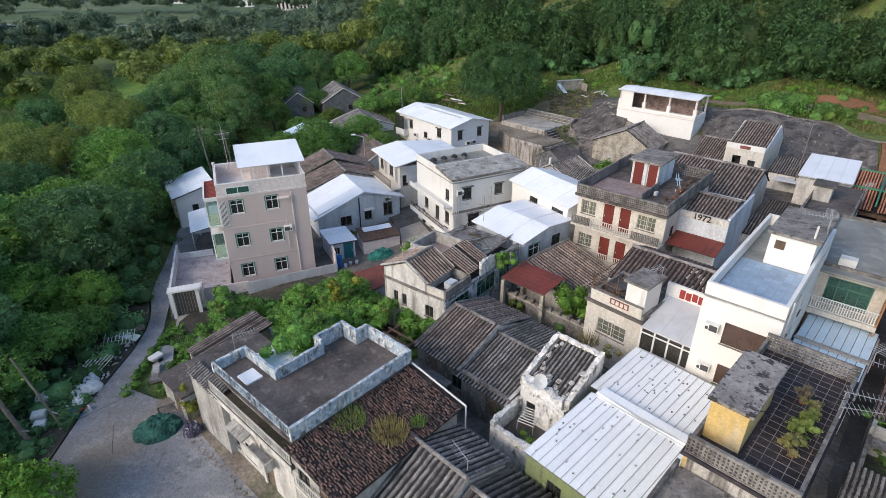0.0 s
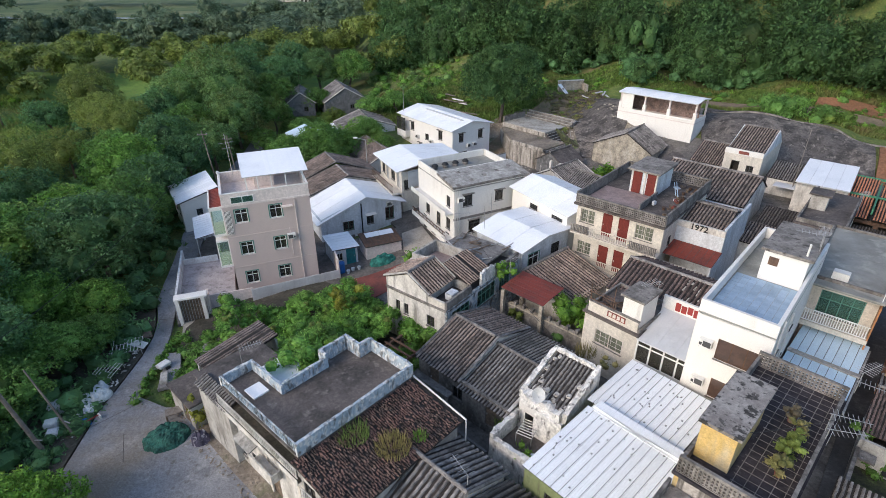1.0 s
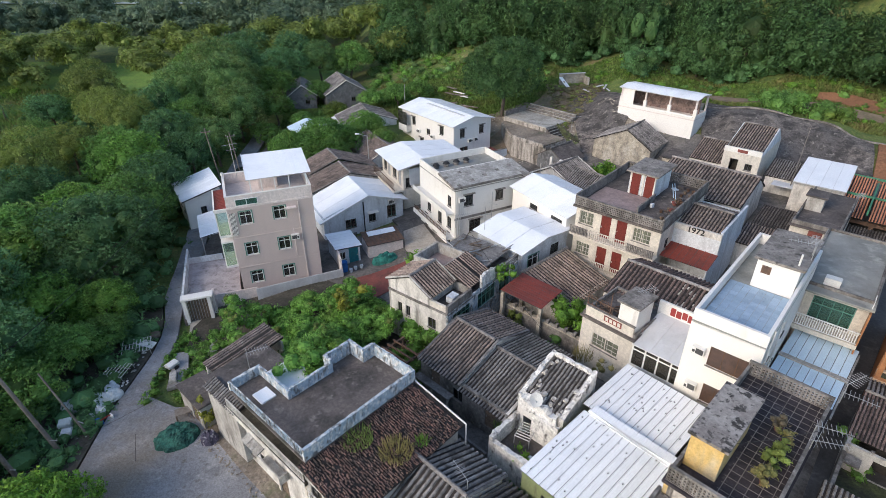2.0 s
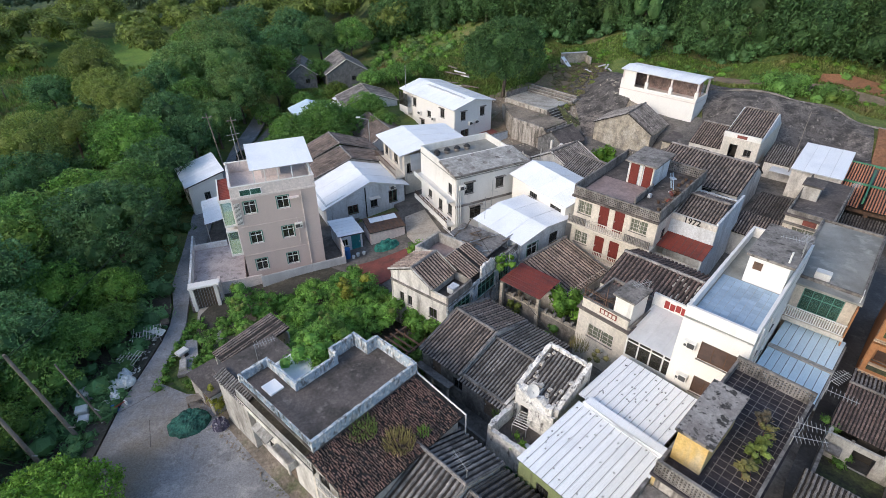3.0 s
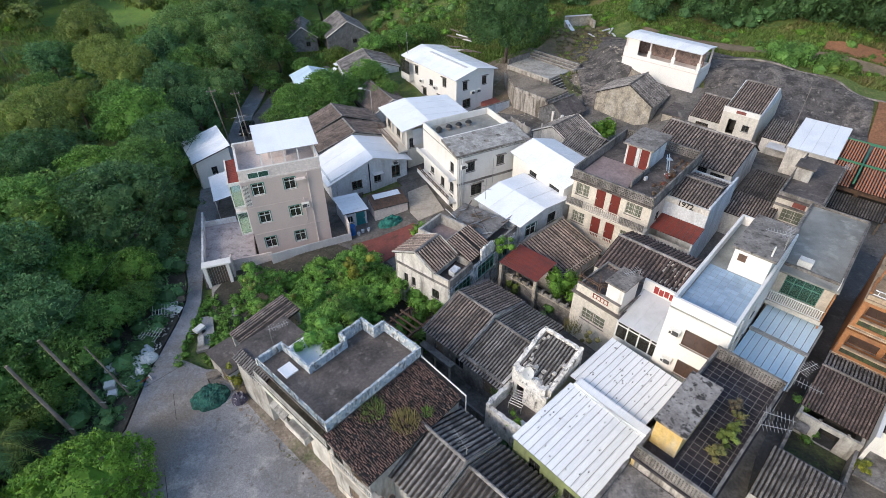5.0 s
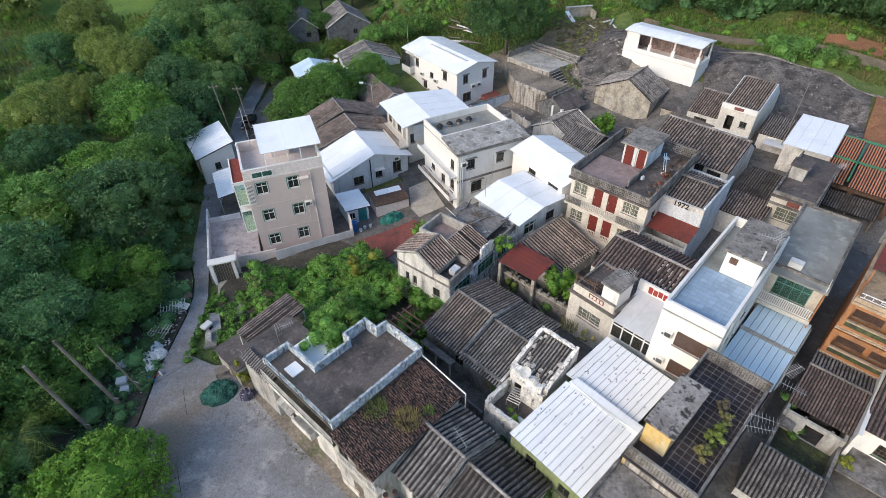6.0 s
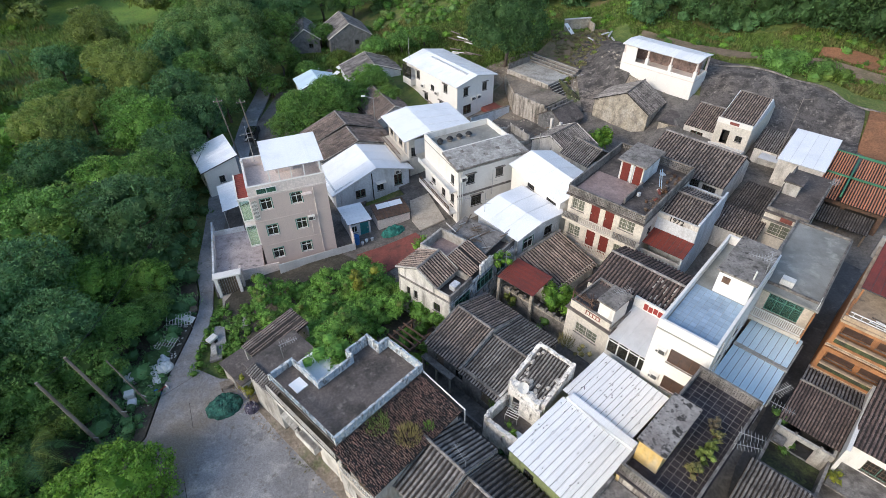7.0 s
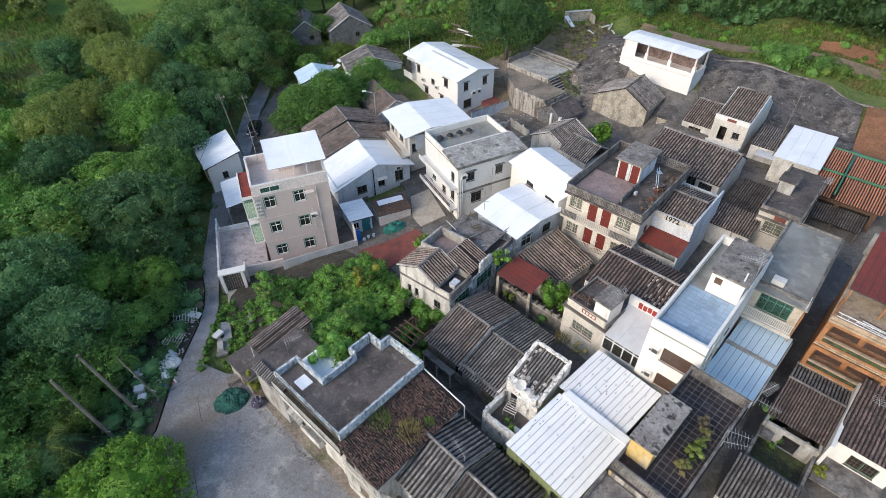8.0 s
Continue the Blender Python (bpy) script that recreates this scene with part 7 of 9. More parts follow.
slope(dd.e, (-0.6, -0.4), (0, 1), 4.6, (1, 0), 4.0, dd.h(7.2), dd.h(8.0), "tile", M["tileorange"], step=0.25)
slope(dd.e, (3.8, -0.4), (0, 1), 4.6, (1, 0), 4.0, dd.h(7.9), dd.h(8.6), "tile", M["tileorange"], step=0.25)
part("ridge", boxes((-0.6, 8.2, 4.34, 4.5, dd.h(7.7), dd.h(8.35)), (3.55, 3.7, -0.4, 7.4, dd.h(8.02), dd.h(8.22)), (8.21, 8.36, -0.4, 7.4, dd.h(8.5), dd.h(8.75))), M["greenglaze"], dd.e, "green glazed ridge")

# ---------------------------------------------------------------- far cottages
def cottage(x, y, z, rot, w, d, ze, zr, label, mat="darkstone", roof="tilegrey", axis="v"):
    h = House(label, x, y, z, rot, w, d, group="far cottages")
    h.walls(ze, M[mat], {"R": [(w * 0.6, ze - 1.6, 0.8, 0.8, "slide")]})
    h.ridged(axis, ze, zr, "tile", M[roof], over=0.2, end=0.1, step=0.28, cap=M["concrete"], verge=M["oldwhite"])
    k = "R" if axis == "v" else "L"
    n = w if axis == "v" else d
    h.gable(k, 0, n, ze, ze, n / 2, zr - 0.05, M[mat])
    return h


cottage(-29.6, 102.6, 2.0, 14, 5.2, 8.0, 5.7, 7.6, "old grey stone cottage with a tile roof")
cottage(-22.5, 103.2, 2.0, 22, 8.0, 8.0, 5.8, 8.2, "old grey stone cottage with a gabled tile roof")
cottage(-16.6, 86.8, 2.0, 22, 9.0, 6.0, 5.1, 6.7, "old pale house with a tile roof", mat="bluewhite")
cottage(-10.6, 73.6, 1.4, 30, 6.0, 8.5, 4.0, 5.6, "old plaster house with a brown tile roof", mat="oldwhite", roof="tile")
fb = House("small house with a pale blue sheet roof among trees", -24.0, 84.0, 1.0, 25, 6.0, 4.6, group="far cottages")
fb.walls(4.3, M["bluewhite"])
fb.ridged("v", 4.4, 5.4, "sheet", M["bluesheet"], over=0.3, end=0.3, step=0.6)

# ---------------------------------------------------------------- trees and plants
def leaf_cloud(rng, puffs, per, size, squash=0.8, up=0.75):
    """Many small leaves over uneven flattened clumps; returns vertices and faces."""
    verts, faces = [], []
    for cx, cy, cz, r in puffs:
        turn = rng.uniform(0, 6.28)
        ct, st, ax, ay, az = math.cos(turn), math.sin(turn), rng.uniform(0.85, 1.35), rng.uniform(0.7, 1.05), squash * rng.uniform(0.6, 1.15)
        for _ in range(max(5, int(per * 2 * r * r))):
            d = Vector((rng.gauss(0, 1), rng.gauss(0, 1), rng.gauss(0.25, 0.9))).normalized()
            k = r * rng.uniform(0.62, 1.14)
            px, py = d.x * ax * k, d.y * ay * k
            p = Vector((cx + px * ct - py * st, cy + px * st + py * ct, cz + d.z * az * k))
            nrm = (d * 1.3 + Vector((rng.uniform(-0.5, 0.5), rng.uniform(-0.5, 0.5), up * 0.6 + rng.uniform(-0.5, 0.5)))).normalized()
            t = nrm.orthogonal().normalized()
            t.rotate(Matrix.Rotation(rng.uniform(0, 6.28), 3, nrm))
            s = nrm.cross(t)
            a = size * rng.uniform(0.6, 1.45)
            b = len(verts)
            verts += [tuple(p - t * a * 0.6 - s * a * 0.45), tuple(p - t * a * 0.6 + s * a * 0.45), tuple(p + t * a)]
            faces.append((b, b + 1, b + 2))
    return verts, faces


def core(verts, faces, puffs, shrink=0.66, squash=0.8, fine=1):
    """Lumpy dark middle of each clump."""
    for cx, cy, cz, r in puffs:
        bm = bmesh.new()
        bmesh.ops.create_icosphere(bm, subdivisions=fine, radius=r * shrink)
        b = len(verts)
        for v in bm.verts:
            k = 1 + 0.28 * noise.noise(v.co * 1.3 + Vector((cx, cy, cz)))
            verts.append((cx + v.co.x * k, cy + v.co.y * k, cz + v.co.z * k * squash))
        bm.verts.index_update()
        faces += [tuple(b + v.index for v in f.verts) for f in bm.faces]
        bm.free()


def crown_puffs(rng, rx, rz, count, z0, lo=0.3, hi=0.48, low=-0.75):
    """Clumps over a broad uneven crown of half-width rx and half-height rz, centred at height z0."""
    out = []
    while len(out) < count:
        d = Vector((rng.gauss(0, 1), rng.gauss(0, 1), rng.gauss(0.15, 0.8))).normalized()
        if d.z < low:
            continue
        k = rng.uniform(0.45, 0.92)
        r = rx * rng.uniform(lo, hi) * (1.0 - 0.25 * abs(d.z))
        out.append((d.x * (rx - r * 0.6) * k * 1.1, d.y * (rx - r * 0.6) * k * 1.1, z0 + d.z * (rz - r * 0.5) * k, r))
    return out


def tree(name, label, mat, rx, rz, height, seed, count=22, per=60, leaf=0.22, lo=0.3, hi=0.48, low=-0.75, mult=1.0):
    rng = random.Random(seed)
    ob = empty(name, 0, 0, -60, 0, label, "tree", "woodland trees")
    z0 = height - rz
    bm = bmesh.new()
    r = 0.05 * height ** 0.9 * 0.5 + 0.08
    bend = [Vector((rng.uniform(-0.3, 0.3) * i, rng.uniform(-0.3, 0.3) * i, z0 * i / 3 - (0.5 if i == 0 else 0))) for i in range(4)]
    for i in range(3):
        rod(bm, bend[i], bend[i + 1], r * (1 - 0.18 * i), r * (1 - 0.18 * (i + 1)), n=7)
    puffs = crown_puffs(rng, rx, rz, count, z0, lo, hi, low)
    for q in puffs[:: 2]:
        rod(bm, bend[rng.choice((2, 3))], (q[0] * 0.8, q[1] * 0.8, q[2] - q[3] * 0.3), r * 0.35, r * 0.1, n=5)
    part("trunk", bm, M["bark"], ob)
    verts, faces = leaf_cloud(rng, puffs, per * mult, leaf)
    core(verts, faces, puffs)
    me = bpy.data.meshes.new("crown")
    me.from_pydata(verts, [], faces)
    link_mesh("crown", me, mat, ob)
    return ob


def lobed(rng, rx, rz, z0, lobes, r, gap):
    """Small clumps over the skin of several overlapping domes; also the domes themselves."""
    domes = [(0.0, 0.0, z0 + rz * 0.12, rx * 0.66)]
    for i in range(lobes):
        a = 6.283 * i / lobes + rng.uniform(-0.3, 0.3)
        d = rx * rng.uniform(0.42, 0.6)
        domes.append((d * math.cos(a), d * math.sin(a), z0 + rz * rng.uniform(-0.42, 0.3), rx * rng.uniform(0.36, 0.5)))
    out = []
    for i, (cx, cy, cz, q) in enumerate(domes):
        n = int(9.0 * q * q / (gap * gap))
        for k in range(n):
            u = 1 - 1.55 * (k + rng.random()) / n
            a = 2.39996 * k + rng.uniform(-0.5, 0.5)
            h = math.sqrt(max(0, 1 - u * u))
            w = q * rng.uniform(0.9, 1.1) * (1 + 0.16 * noise.noise((cx + h * math.cos(a) * 1.7, cy + h * math.sin(a) * 1.7, u * 1.7 + i)))
            p = (cx + w * h * math.cos(a), cy + w * h * math.sin(a), cz + w * u * rz / rx)
            if all((p[0] - e[0]) ** 2 + (p[1] - e[1]) ** 2 + ((p[2] - e[2]) * rx / rz) ** 2 > (0.85 * e[3]) ** 2 for j, e in enumerate(domes) if j != i):
                out.append((*p, r * (0.5 + 1.05 * rng.random() ** 1.6)))
    return out, domes


def dome_tree(label, mat, rx, rz, height, seed, lobes=6, r=0.62, gap=1.0, per=42, leaf=0.2, name="tree", inner=0.8):
    rng = random.Random(seed)
    ob = empty(name, 0, 0, -60, 0, label, "tree", "woodland trees")
    z0 = height - rz
    bm = bmesh.new()
    w = 0.05 * height ** 0.9 * 0.5 + 0.08
    bend = [Vector((rng.uniform(-0.3, 0.3) * i, rng.uniform(-0.3, 0.3) * i, z0 * i / 3 - (0.5 if i == 0 else 0))) for i in range(4)]
    for i in range(3):
        rod(bm, bend[i], bend[i + 1], w * (1 - 0.18 * i), w * (1 - 0.18 * (i + 1)), n=7)
    puffs, domes = lobed(rng, rx, rz, z0, lobes, r, gap)
    for q in domes:
        rod(bm, bend[rng.choice((2, 3))], (q[0] * 0.9, q[1] * 0.9, q[2]), w * 0.4, w * 0.15, n=5)
    part("trunk", bm, M["bark"], ob)
    verts, faces = leaf_cloud(rng, puffs, per, leaf)
    v2, f2 = leaf_cloud(rng, [(q[0], q[1], q[2], q[3] * 0.82) for q in domes], per * inner * 0.22, leaf * 1.25, rz / rx)
    faces += [tuple(len(verts) + k for k in f) for f in f2]
    verts += v2
    core(verts, faces, domes, 0.5, rz / rx, 2)
    me = bpy.data.meshes.new("crown")
    me.from_pydata(verts, [], faces)
    link_mesh("crown", me, mat, ob)
    return ob


KINDS = [
    dome_tree("broad dark green tree with a dense rounded crown", M["leafdark"], 5.6, 4.6, 10.0, 1, 8, 0.58, 0.8, 44, 0.17),
    dome_tree("leafy mid-green tree with an uneven crown", M["leaf"], 4.6, 4.2, 9.0, 2, 7, 0.52, 0.72, 50, 0.165),
    dome_tree("olive-toned tree with a soft feathery crown", M["leafolive"], 4.6, 5.0, 11.5, 3, 8, 0.48, 0.7, 64, 0.135),
    dome_tree("tall mid-green tree with a many-domed crown", M["leafmid"], 5.4, 5.8, 13.0, 4, 11, 0.55, 0.78, 46, 0.165),
    dome_tree("dark evergreen tree with heavy clumped foliage", M["leafdark"], 4.2, 5.0, 10.5, 5, 8, 0.54, 0.76, 46, 0.17),
    dome_tree("low spreading green tree", M["leaf"], 3.2, 2.6, 5.2, 6, 6, 0.44, 0.6, 60, 0.14),
    dome_tree("creeper-draped tree with fresh green foliage", M["leafvine"], 4.4, 3.8, 7.6, 7, 8, 0.48, 0.68, 54, 0.15),
    dome_tree("dark broad tree in the dense hillside wood", M["leafhill"], 5.2, 5.2, 10.5, 8, 9, 0.72, 1.05, 20, 0.25),
    dome_tree("tall shaded tree of the hillside wood", M["leafhill"], 4.2, 6.2, 12.0, 9, 8, 0.68, 1.0, 22, 0.24),
    dome_tree("mid-green tree of the hillside wood", M["leafhill"], 4.6, 5.0, 10.0, 10, 8, 0.68, 1.0, 22, 0.24),
]


def plant(kind, x, y, size=1.0, rot=0.0, z=None, label=None, tall=1.0):
    zz = ground(x, y) if z is None else z
    o = copy_thing(KINDS[kind], pose(x, y, zz - 0.05, 0, 0, rot) @ Matrix.Diagonal((size, size, size * tall, 1)))
    if label:
        o["label"] = label
    return o


rng = random.Random(99)
# the wood west of the road: chosen trees beside it, then a looser filling behind
TALL = [(-62, 97, 2, 1.1), (-49, 82, 2, 1.0), (-52.5, 64, 2, 0.95), (-56, 88, 2, 0.9), (-53.5, 74, 2, 0.75), (-46, 97, 3, 1.0), (-38.5, 98, 3, 1.0), (-35.2, 90.5, 3, 0.9), (-42, 104, 3, 1.05), (-34.4, 80, 3, 0.68), (-36, 73, 4, 0.85), (-67, 91, 4, 0.8), (-41, 68, 6, 1.25), (-36.5, 64, 0, 0.8), (-34.4, 47.5, 0, 1.12), (-35.2, 56, 1, 1.0), (-42.5, 55.5, 6, 1.1), (-43, 46.5, 1, 1.15)]
ROADSIDE = [(-35.6, 39.2, 6, 0.85), (-30.8, 40.2, 6, 0.62), (-35.2, 32.6, 0, 0.8), (-41.6, 37, 0, 1.0), (-42, 29.5, 4, 0.95), (-43, 21.5, 0, 1.0), (-41, 86, 1, 1.0), (-41.5, 78, 4, 1.0), (-46.5, 73.5, 1, 1.0), (-47.5, 90, 4, 1.0), (-29.5, 95, 1, 0.8), (-33, 103, 1, 1.0), (-51, 106, 1, 1.0), (-50, 58, 0, 0.9), (-51, 49, 6, 1.15), (-50.5, 39.5, 1, 1.1), (-50, 30, 4, 1.1), (-59, 56, 1, 1.1)]
BACK = [(-60, 66, 6, 1.0), (-60, 77, 1, 0.95), (-58.5, 45, 0, 1.1), (-59, 34, 1, 1.2), (-68, 50, 6, 1.1), (-68.5, 61, 0, 1.0), (-68, 72, 5, 1.1), (-67, 39, 0, 1.1), (-75, 66, 1, 1.0), (-77, 54, 1, 1.1), (-74, 80, 5, 1.2), (-78, 44, 0, 1.1), (-84, 74, 6, 1.0), (-87, 62, 0, 1.1), (-93, 84, 5, 1.3), (-82, 90, 5, 1.1), (-71, 100, 5, 1.0)]
for wx, wy, kind, size in TALL + ROADSIDE + BACK:
    plant(kind, wx + rng.uniform(-0.5, 0.5), wy + rng.uniform(-0.5, 0.5), size * rng.uniform(0.96, 1.04), rng.uniform(0, 360), tall=rng.uniform(0.94, 1.06))
for wx, wy, kind, size in ((-33, 112, 0, 1.0), (-26, 117, 3, 0.8), (-42, 114, 4, 1.1), (-52, 119, 1, 1.1), (-20, 119, 1, 1.0), (-33, 125, 4, 1.1), (-44, 128, 0, 1.1), (-25, 106, 5, 1.0), (-30.5, 89, 5, 0.8)):
    plant(kind, wx, wy, size, rng.uniform(0, 360))
# trees among the houses
for wx, wy, kind, size in ((-22.6, 76.0, 1, 0.72), (-18.6, 77.6, 1, 0.8), (-19.6, 73.4, 5, 1.0), (-15.4, 79.4, 5, 0.95), (-23.4, 72.0, 5, 0.95), (-16.6, 75.0, 5, 0.9), (-12.2, 84.0, 5, 0.85), (-9.6, 80.6, 5, 0.7), (-24.5, 92.5, 5, 0.7), (-19.5, 95.0, 5, 0.7), (-13, 96, 5, 0.8), (-8.5, 96.5, 5, 0.8), (-4.5, 99, 5, 0.75),
                          (-30.8, 34.2, 1, 0.55), (-31.4, 29.4, 5, 0.95), (-35.6, 26.6, 5, 1.2), (-31.6, 24.6, 5, 0.85), (-36.8, 21.4, 1, 0.8), (-32.6, 19.6, 5, 0.9), (-37.6, 16.0, 5, 1.2), (-29.4, 36.6, 5, 0.7), (-32.4, 14.4, 5, 1.0)):
    plant(kind, wx, wy, size, rng.uniform(0, 360))
# hillside wood
EDGE = [(-16, 124), (-4, 121), (8, 112), (19, 107), (31, 101), (40, 95), (50, 88), (58, 84), (70, 79), (95, 68)]


def edge_y(x):
    for (x1, y1), (x2, y2) in zip(EDGE, EDGE[1:]):
        if x1 <= x <= x2:
            return y1 + (y2 - y1) * (x - x1) / (x2 - x1)
    return EDGE[0][1] if x < EDGE[0][0] else EDGE[-1][1]


for i in range(92):
    wx = rng.uniform(-16, 96)
    wy = edge_y(wx) + 4.0 + rng.uniform(0, 1) ** 1.3 * 30
    size = rng.uniform(0.95, 1.4)
    plant(rng.choice((7, 8, 8, 7, 8, 7, 8, 9)), wx, wy, size, rng.uniform(0, 360), z=ground(wx, wy) - 2.0 * size, tall=rng.uniform(0.95, 1.2))

# farther woods, one mass
def far_wood(name, label, spots, mat, seed, leaf=0.5, per=10):
    rg = random.Random(seed)
    verts, faces = [], []
    for fx, fy, s in spots:
        gz = ground(fx, fy)
        puffs = [(fx + a * s, fy + b * s, gz + c * s, d * s) for a, b, c, d in crown_puffs(rg, 4.2, 3.4, 9, 4.6, 0.4, 0.6, -0.4)]
        v2, f2 = leaf_cloud(rg, puffs, per, leaf)
        core(v2, f2, puffs, 0.62)
        o_ = len(verts)
        verts += v2
        faces += [tuple(i + o_ for i in q) for q in f2]
    me = bpy.data.meshes.new(name)
    me.from_pydata(verts, [], faces)
    return tagged(link_mesh(name, me, mat), label, "woodland", kind="stuff")


far_wood("hill_woodland", "dense dark woodland covering the hill", [(x_ + rng.uniform(-2, 2), edge_y(x_) + 34 + q_, rng.uniform(1.1, 1.6)) for q_ in (0, 10, 22, 36) for x_ in (range(-10, 125, 7))], M["leafhill"], 31)
far_wood("flat_woodland", "hazy green woodland on the flats", [(rng.uniform(-150, -8), rng.uniform(122, 166), rng.uniform(0.8, 1.4)) for i in range(80)] + [(rng.uniform(-150, -96), rng.uniform(40, 122), rng.uniform(1.0, 1.4)) for i in range(40)], M["leafolive"], 32)
far_wood("riverside_woodland", "dark line of trees beside the river", [(rng.uniform(-300, -20), rng.uniform(186, 200), rng.uniform(0.8, 1.3)) for i in range(50)] + [(rng.uniform(-420, 0), rng.uniform(400, 440), rng.uniform(1.4, 2.4)) for i in range(70)], M["leafhazed"], 33, leaf=0.6, per=4.0)

flats_wood = []
while len(flats_wood) < 230:
    fx, fy = rng.uniform(-330, -20), rng.uniform(166, 325)
    if fx + 20 < (fy - 166) * -0.25 or fx < -40:
        if not (-235 < fx < -96 and 214 < fy < 330) and not (noise.noise((fx * 0.02, fy * 0.02, 1.0)) < -0.22):
            flats_wood.append((fx, fy, rng.uniform(0.9, 1.9)))
far_wood("far_woodland", "dim green woodland spread over the flats", flats_wood[:120], M["leafhazed"], 34, leaf=0.6, per=4.5)
far_wood("far_woodland", "dim olive woodland spread over the flats", flats_wood[120:], M["leafhazed"], 35, leaf=0.6, per=4.5)
low_scrub = []
while len(low_scrub) < 70:
    fx, fy = rng.uniform(-235, -96), rng.uniform(205, 330)
    if not (-185 < fx < -118 and 228 < fy < 276):
        low_scrub.append((fx, fy, rng.uniform(0.25, 0.55)))
far_wood("far_scrub", "low scrub over the open flats", low_scrub, M["leafhazed"], 36, leaf=0.7, per=5.0)
# big dark tree above the terrace
bt = dome_tree("large dark dome-shaped tree above the terrace", M["leafhill"], 6.6, 5.4, 18.9 - ground(9.4, 91.0), 17, 9, 0.56, 0.72, 50, 0.175)
bt.matrix_world = pose(9.4, 91.0, ground(9.4, 91.0) - 0.1)
# bright young tree beside the yard
yt = dome_tree("bright glossy green tree beside the yard", M["leafbright"], 5.2, 3.2, 5.4, 23, 6, 0.3, 0.46, 100, 0.13)
yt.matrix_world = pose(-24.4, 18.4, -0.2)
for mx, my, ms, mr in ((-22.6, 77.4, 0.86, 40), (-18.0, 79.6, 0.95, 130), (-13.2, 85.4, 0.7, 200), (-17.4, 76.0, 0.7, 300)):
    plant(6, mx, my, ms * 1.05, mr, label="rounded bright green tree among the houses", tall=0.8)
for o_ in KINDS:
    for ch in list(o_.children_recursive):
        bpy.data.objects.remove(ch)
    bpy.data.objects.remove(o_)


def bush(name, label, mat, spots, seed, per=70, leaf=0.16, squash=0.75, category="bush"):
    """A mass of foliage made of clumps at (x, y, z, r)."""
    rg = random.Random(seed)
    verts, faces = leaf_cloud(rg, spots, per, leaf, squash)
    core(verts, faces, spots, 0.7, squash)
    me = bpy.data.meshes.new(name)
    me.from_pydata(verts, [], faces)
    ob = link_mesh(name, me, mat)
    return tagged(ob, label, category, kind="stuff")


# scrub over the bank behind the far white house
rng = random.Random(77)
for label, mat, count, seed in (("dense green scrub on the bank behind the houses", "leafmid", 60, 81), ("tall fresh green scrub on the grassy bank", "leafvine", 55, 82)):
    bank = []
    while len(bank) < count:
        bx, by = rng.uniform(-17, 3.5), rng.uniform(104, 127)
        if by > 104 + max(0, bx + 4) * 1.1 and by < edge_y(bx) + 3:
            br = rng.uniform(0.5, 1.25)
            bank.append((bx, by, ground(bx, by) + br * 0.35, br))
    bush("scrub", label, M[mat], bank, seed, per=34, leaf=0.2, squash=0.8, category="scrub")

rng = random.Random(5)
CREEP = [(-20.8, 41.0), (-17.9, 40.9), (-13.5, 42.6), (-9.1, 44.0), (-5.2, 41.4), (-2.7, 38.0), (-4.3, 35.4), (-7.2, 33.0), (-7.3, 29.5), (-8.1, 28.4), (-9.8, 28.2), (-11.7, 30.6), (-12.6, 32.8), (-15.0, 34.4), (-17.3, 34.2)]


vine, tips = [], []
while len(vine) < 1050:
    vx, vy = rng.uniform(-21, -2.5), rng.uniform(28, 44)
    if inside(vx, vy, CREEP):
        heap = 1.2 * noise.noise((vx * 0.3, vy * 0.3, 2.0)) + 0.7 * noise.noise((vx * 0.8, vy * 0.8, 5.0))
        west = max(0, 1 - abs(vx + 19.6 - (40.6 - vy) * 0.5) / 1.6)
        bulge = max(0, 1 - math.hypot(vx + 10.0, vy - 31.4) / 3.8)
        top = 2.0 + 0.9 * max(0, min(1, (vx + 17) / 8)) + heap + 1.0 * west + 3.8 * bulge ** 0.7 + 1.4 * max(0, 1 - abs(vy - 36.4 - (vx + 6) * 0.2) / 1.8) * max(0, min(1, (vx + 10) / 4))
        vine.append((vx, vy, top - 0.3, rng.uniform(0.22, 0.66)))
        if rng.random() < 0.3:
            tips.append((vx + rng.uniform(-0.4, 0.4), vy, top + 0.15, rng.uniform(0.22, 0.4)))
bush("creeper", "thick green creeper smothering a ruined plot", M["leafvine"], vine, 51, per=120, leaf=0.115, category="creeper")
bush("creeper_shoots", "pale fresh shoots over the creeper", M["leafolive"], tips[:30], 54, per=110, leaf=0.1, category="creeper")
bush("bamboo_clump", "yellowing bamboo clump among creeper", M["leafyellow"], [(-8.7 + rng.uniform(-1.2, 1.2), 39.8 + rng.uniform(-0.9, 0.9), 3.3 + rng.uniform(-0.4, 0.9), rng.uniform(0.35, 0.65)) for i in range(14)], 52, category="bamboo")
ivy = [(-9.6 + rng.uniform(-1.4, 1.4) , 27.6 + rng.uniform(-1.2, 1.4), 6.6 + rng.uniform(-2.6, 1.0), rng.uniform(0.5, 0.9)) for i in range(46)]
bush("creeper", "green creeper climbing over the roof edge", M["leafvine"], ivy, 53, per=80, leaf=0.14, category="creeper")

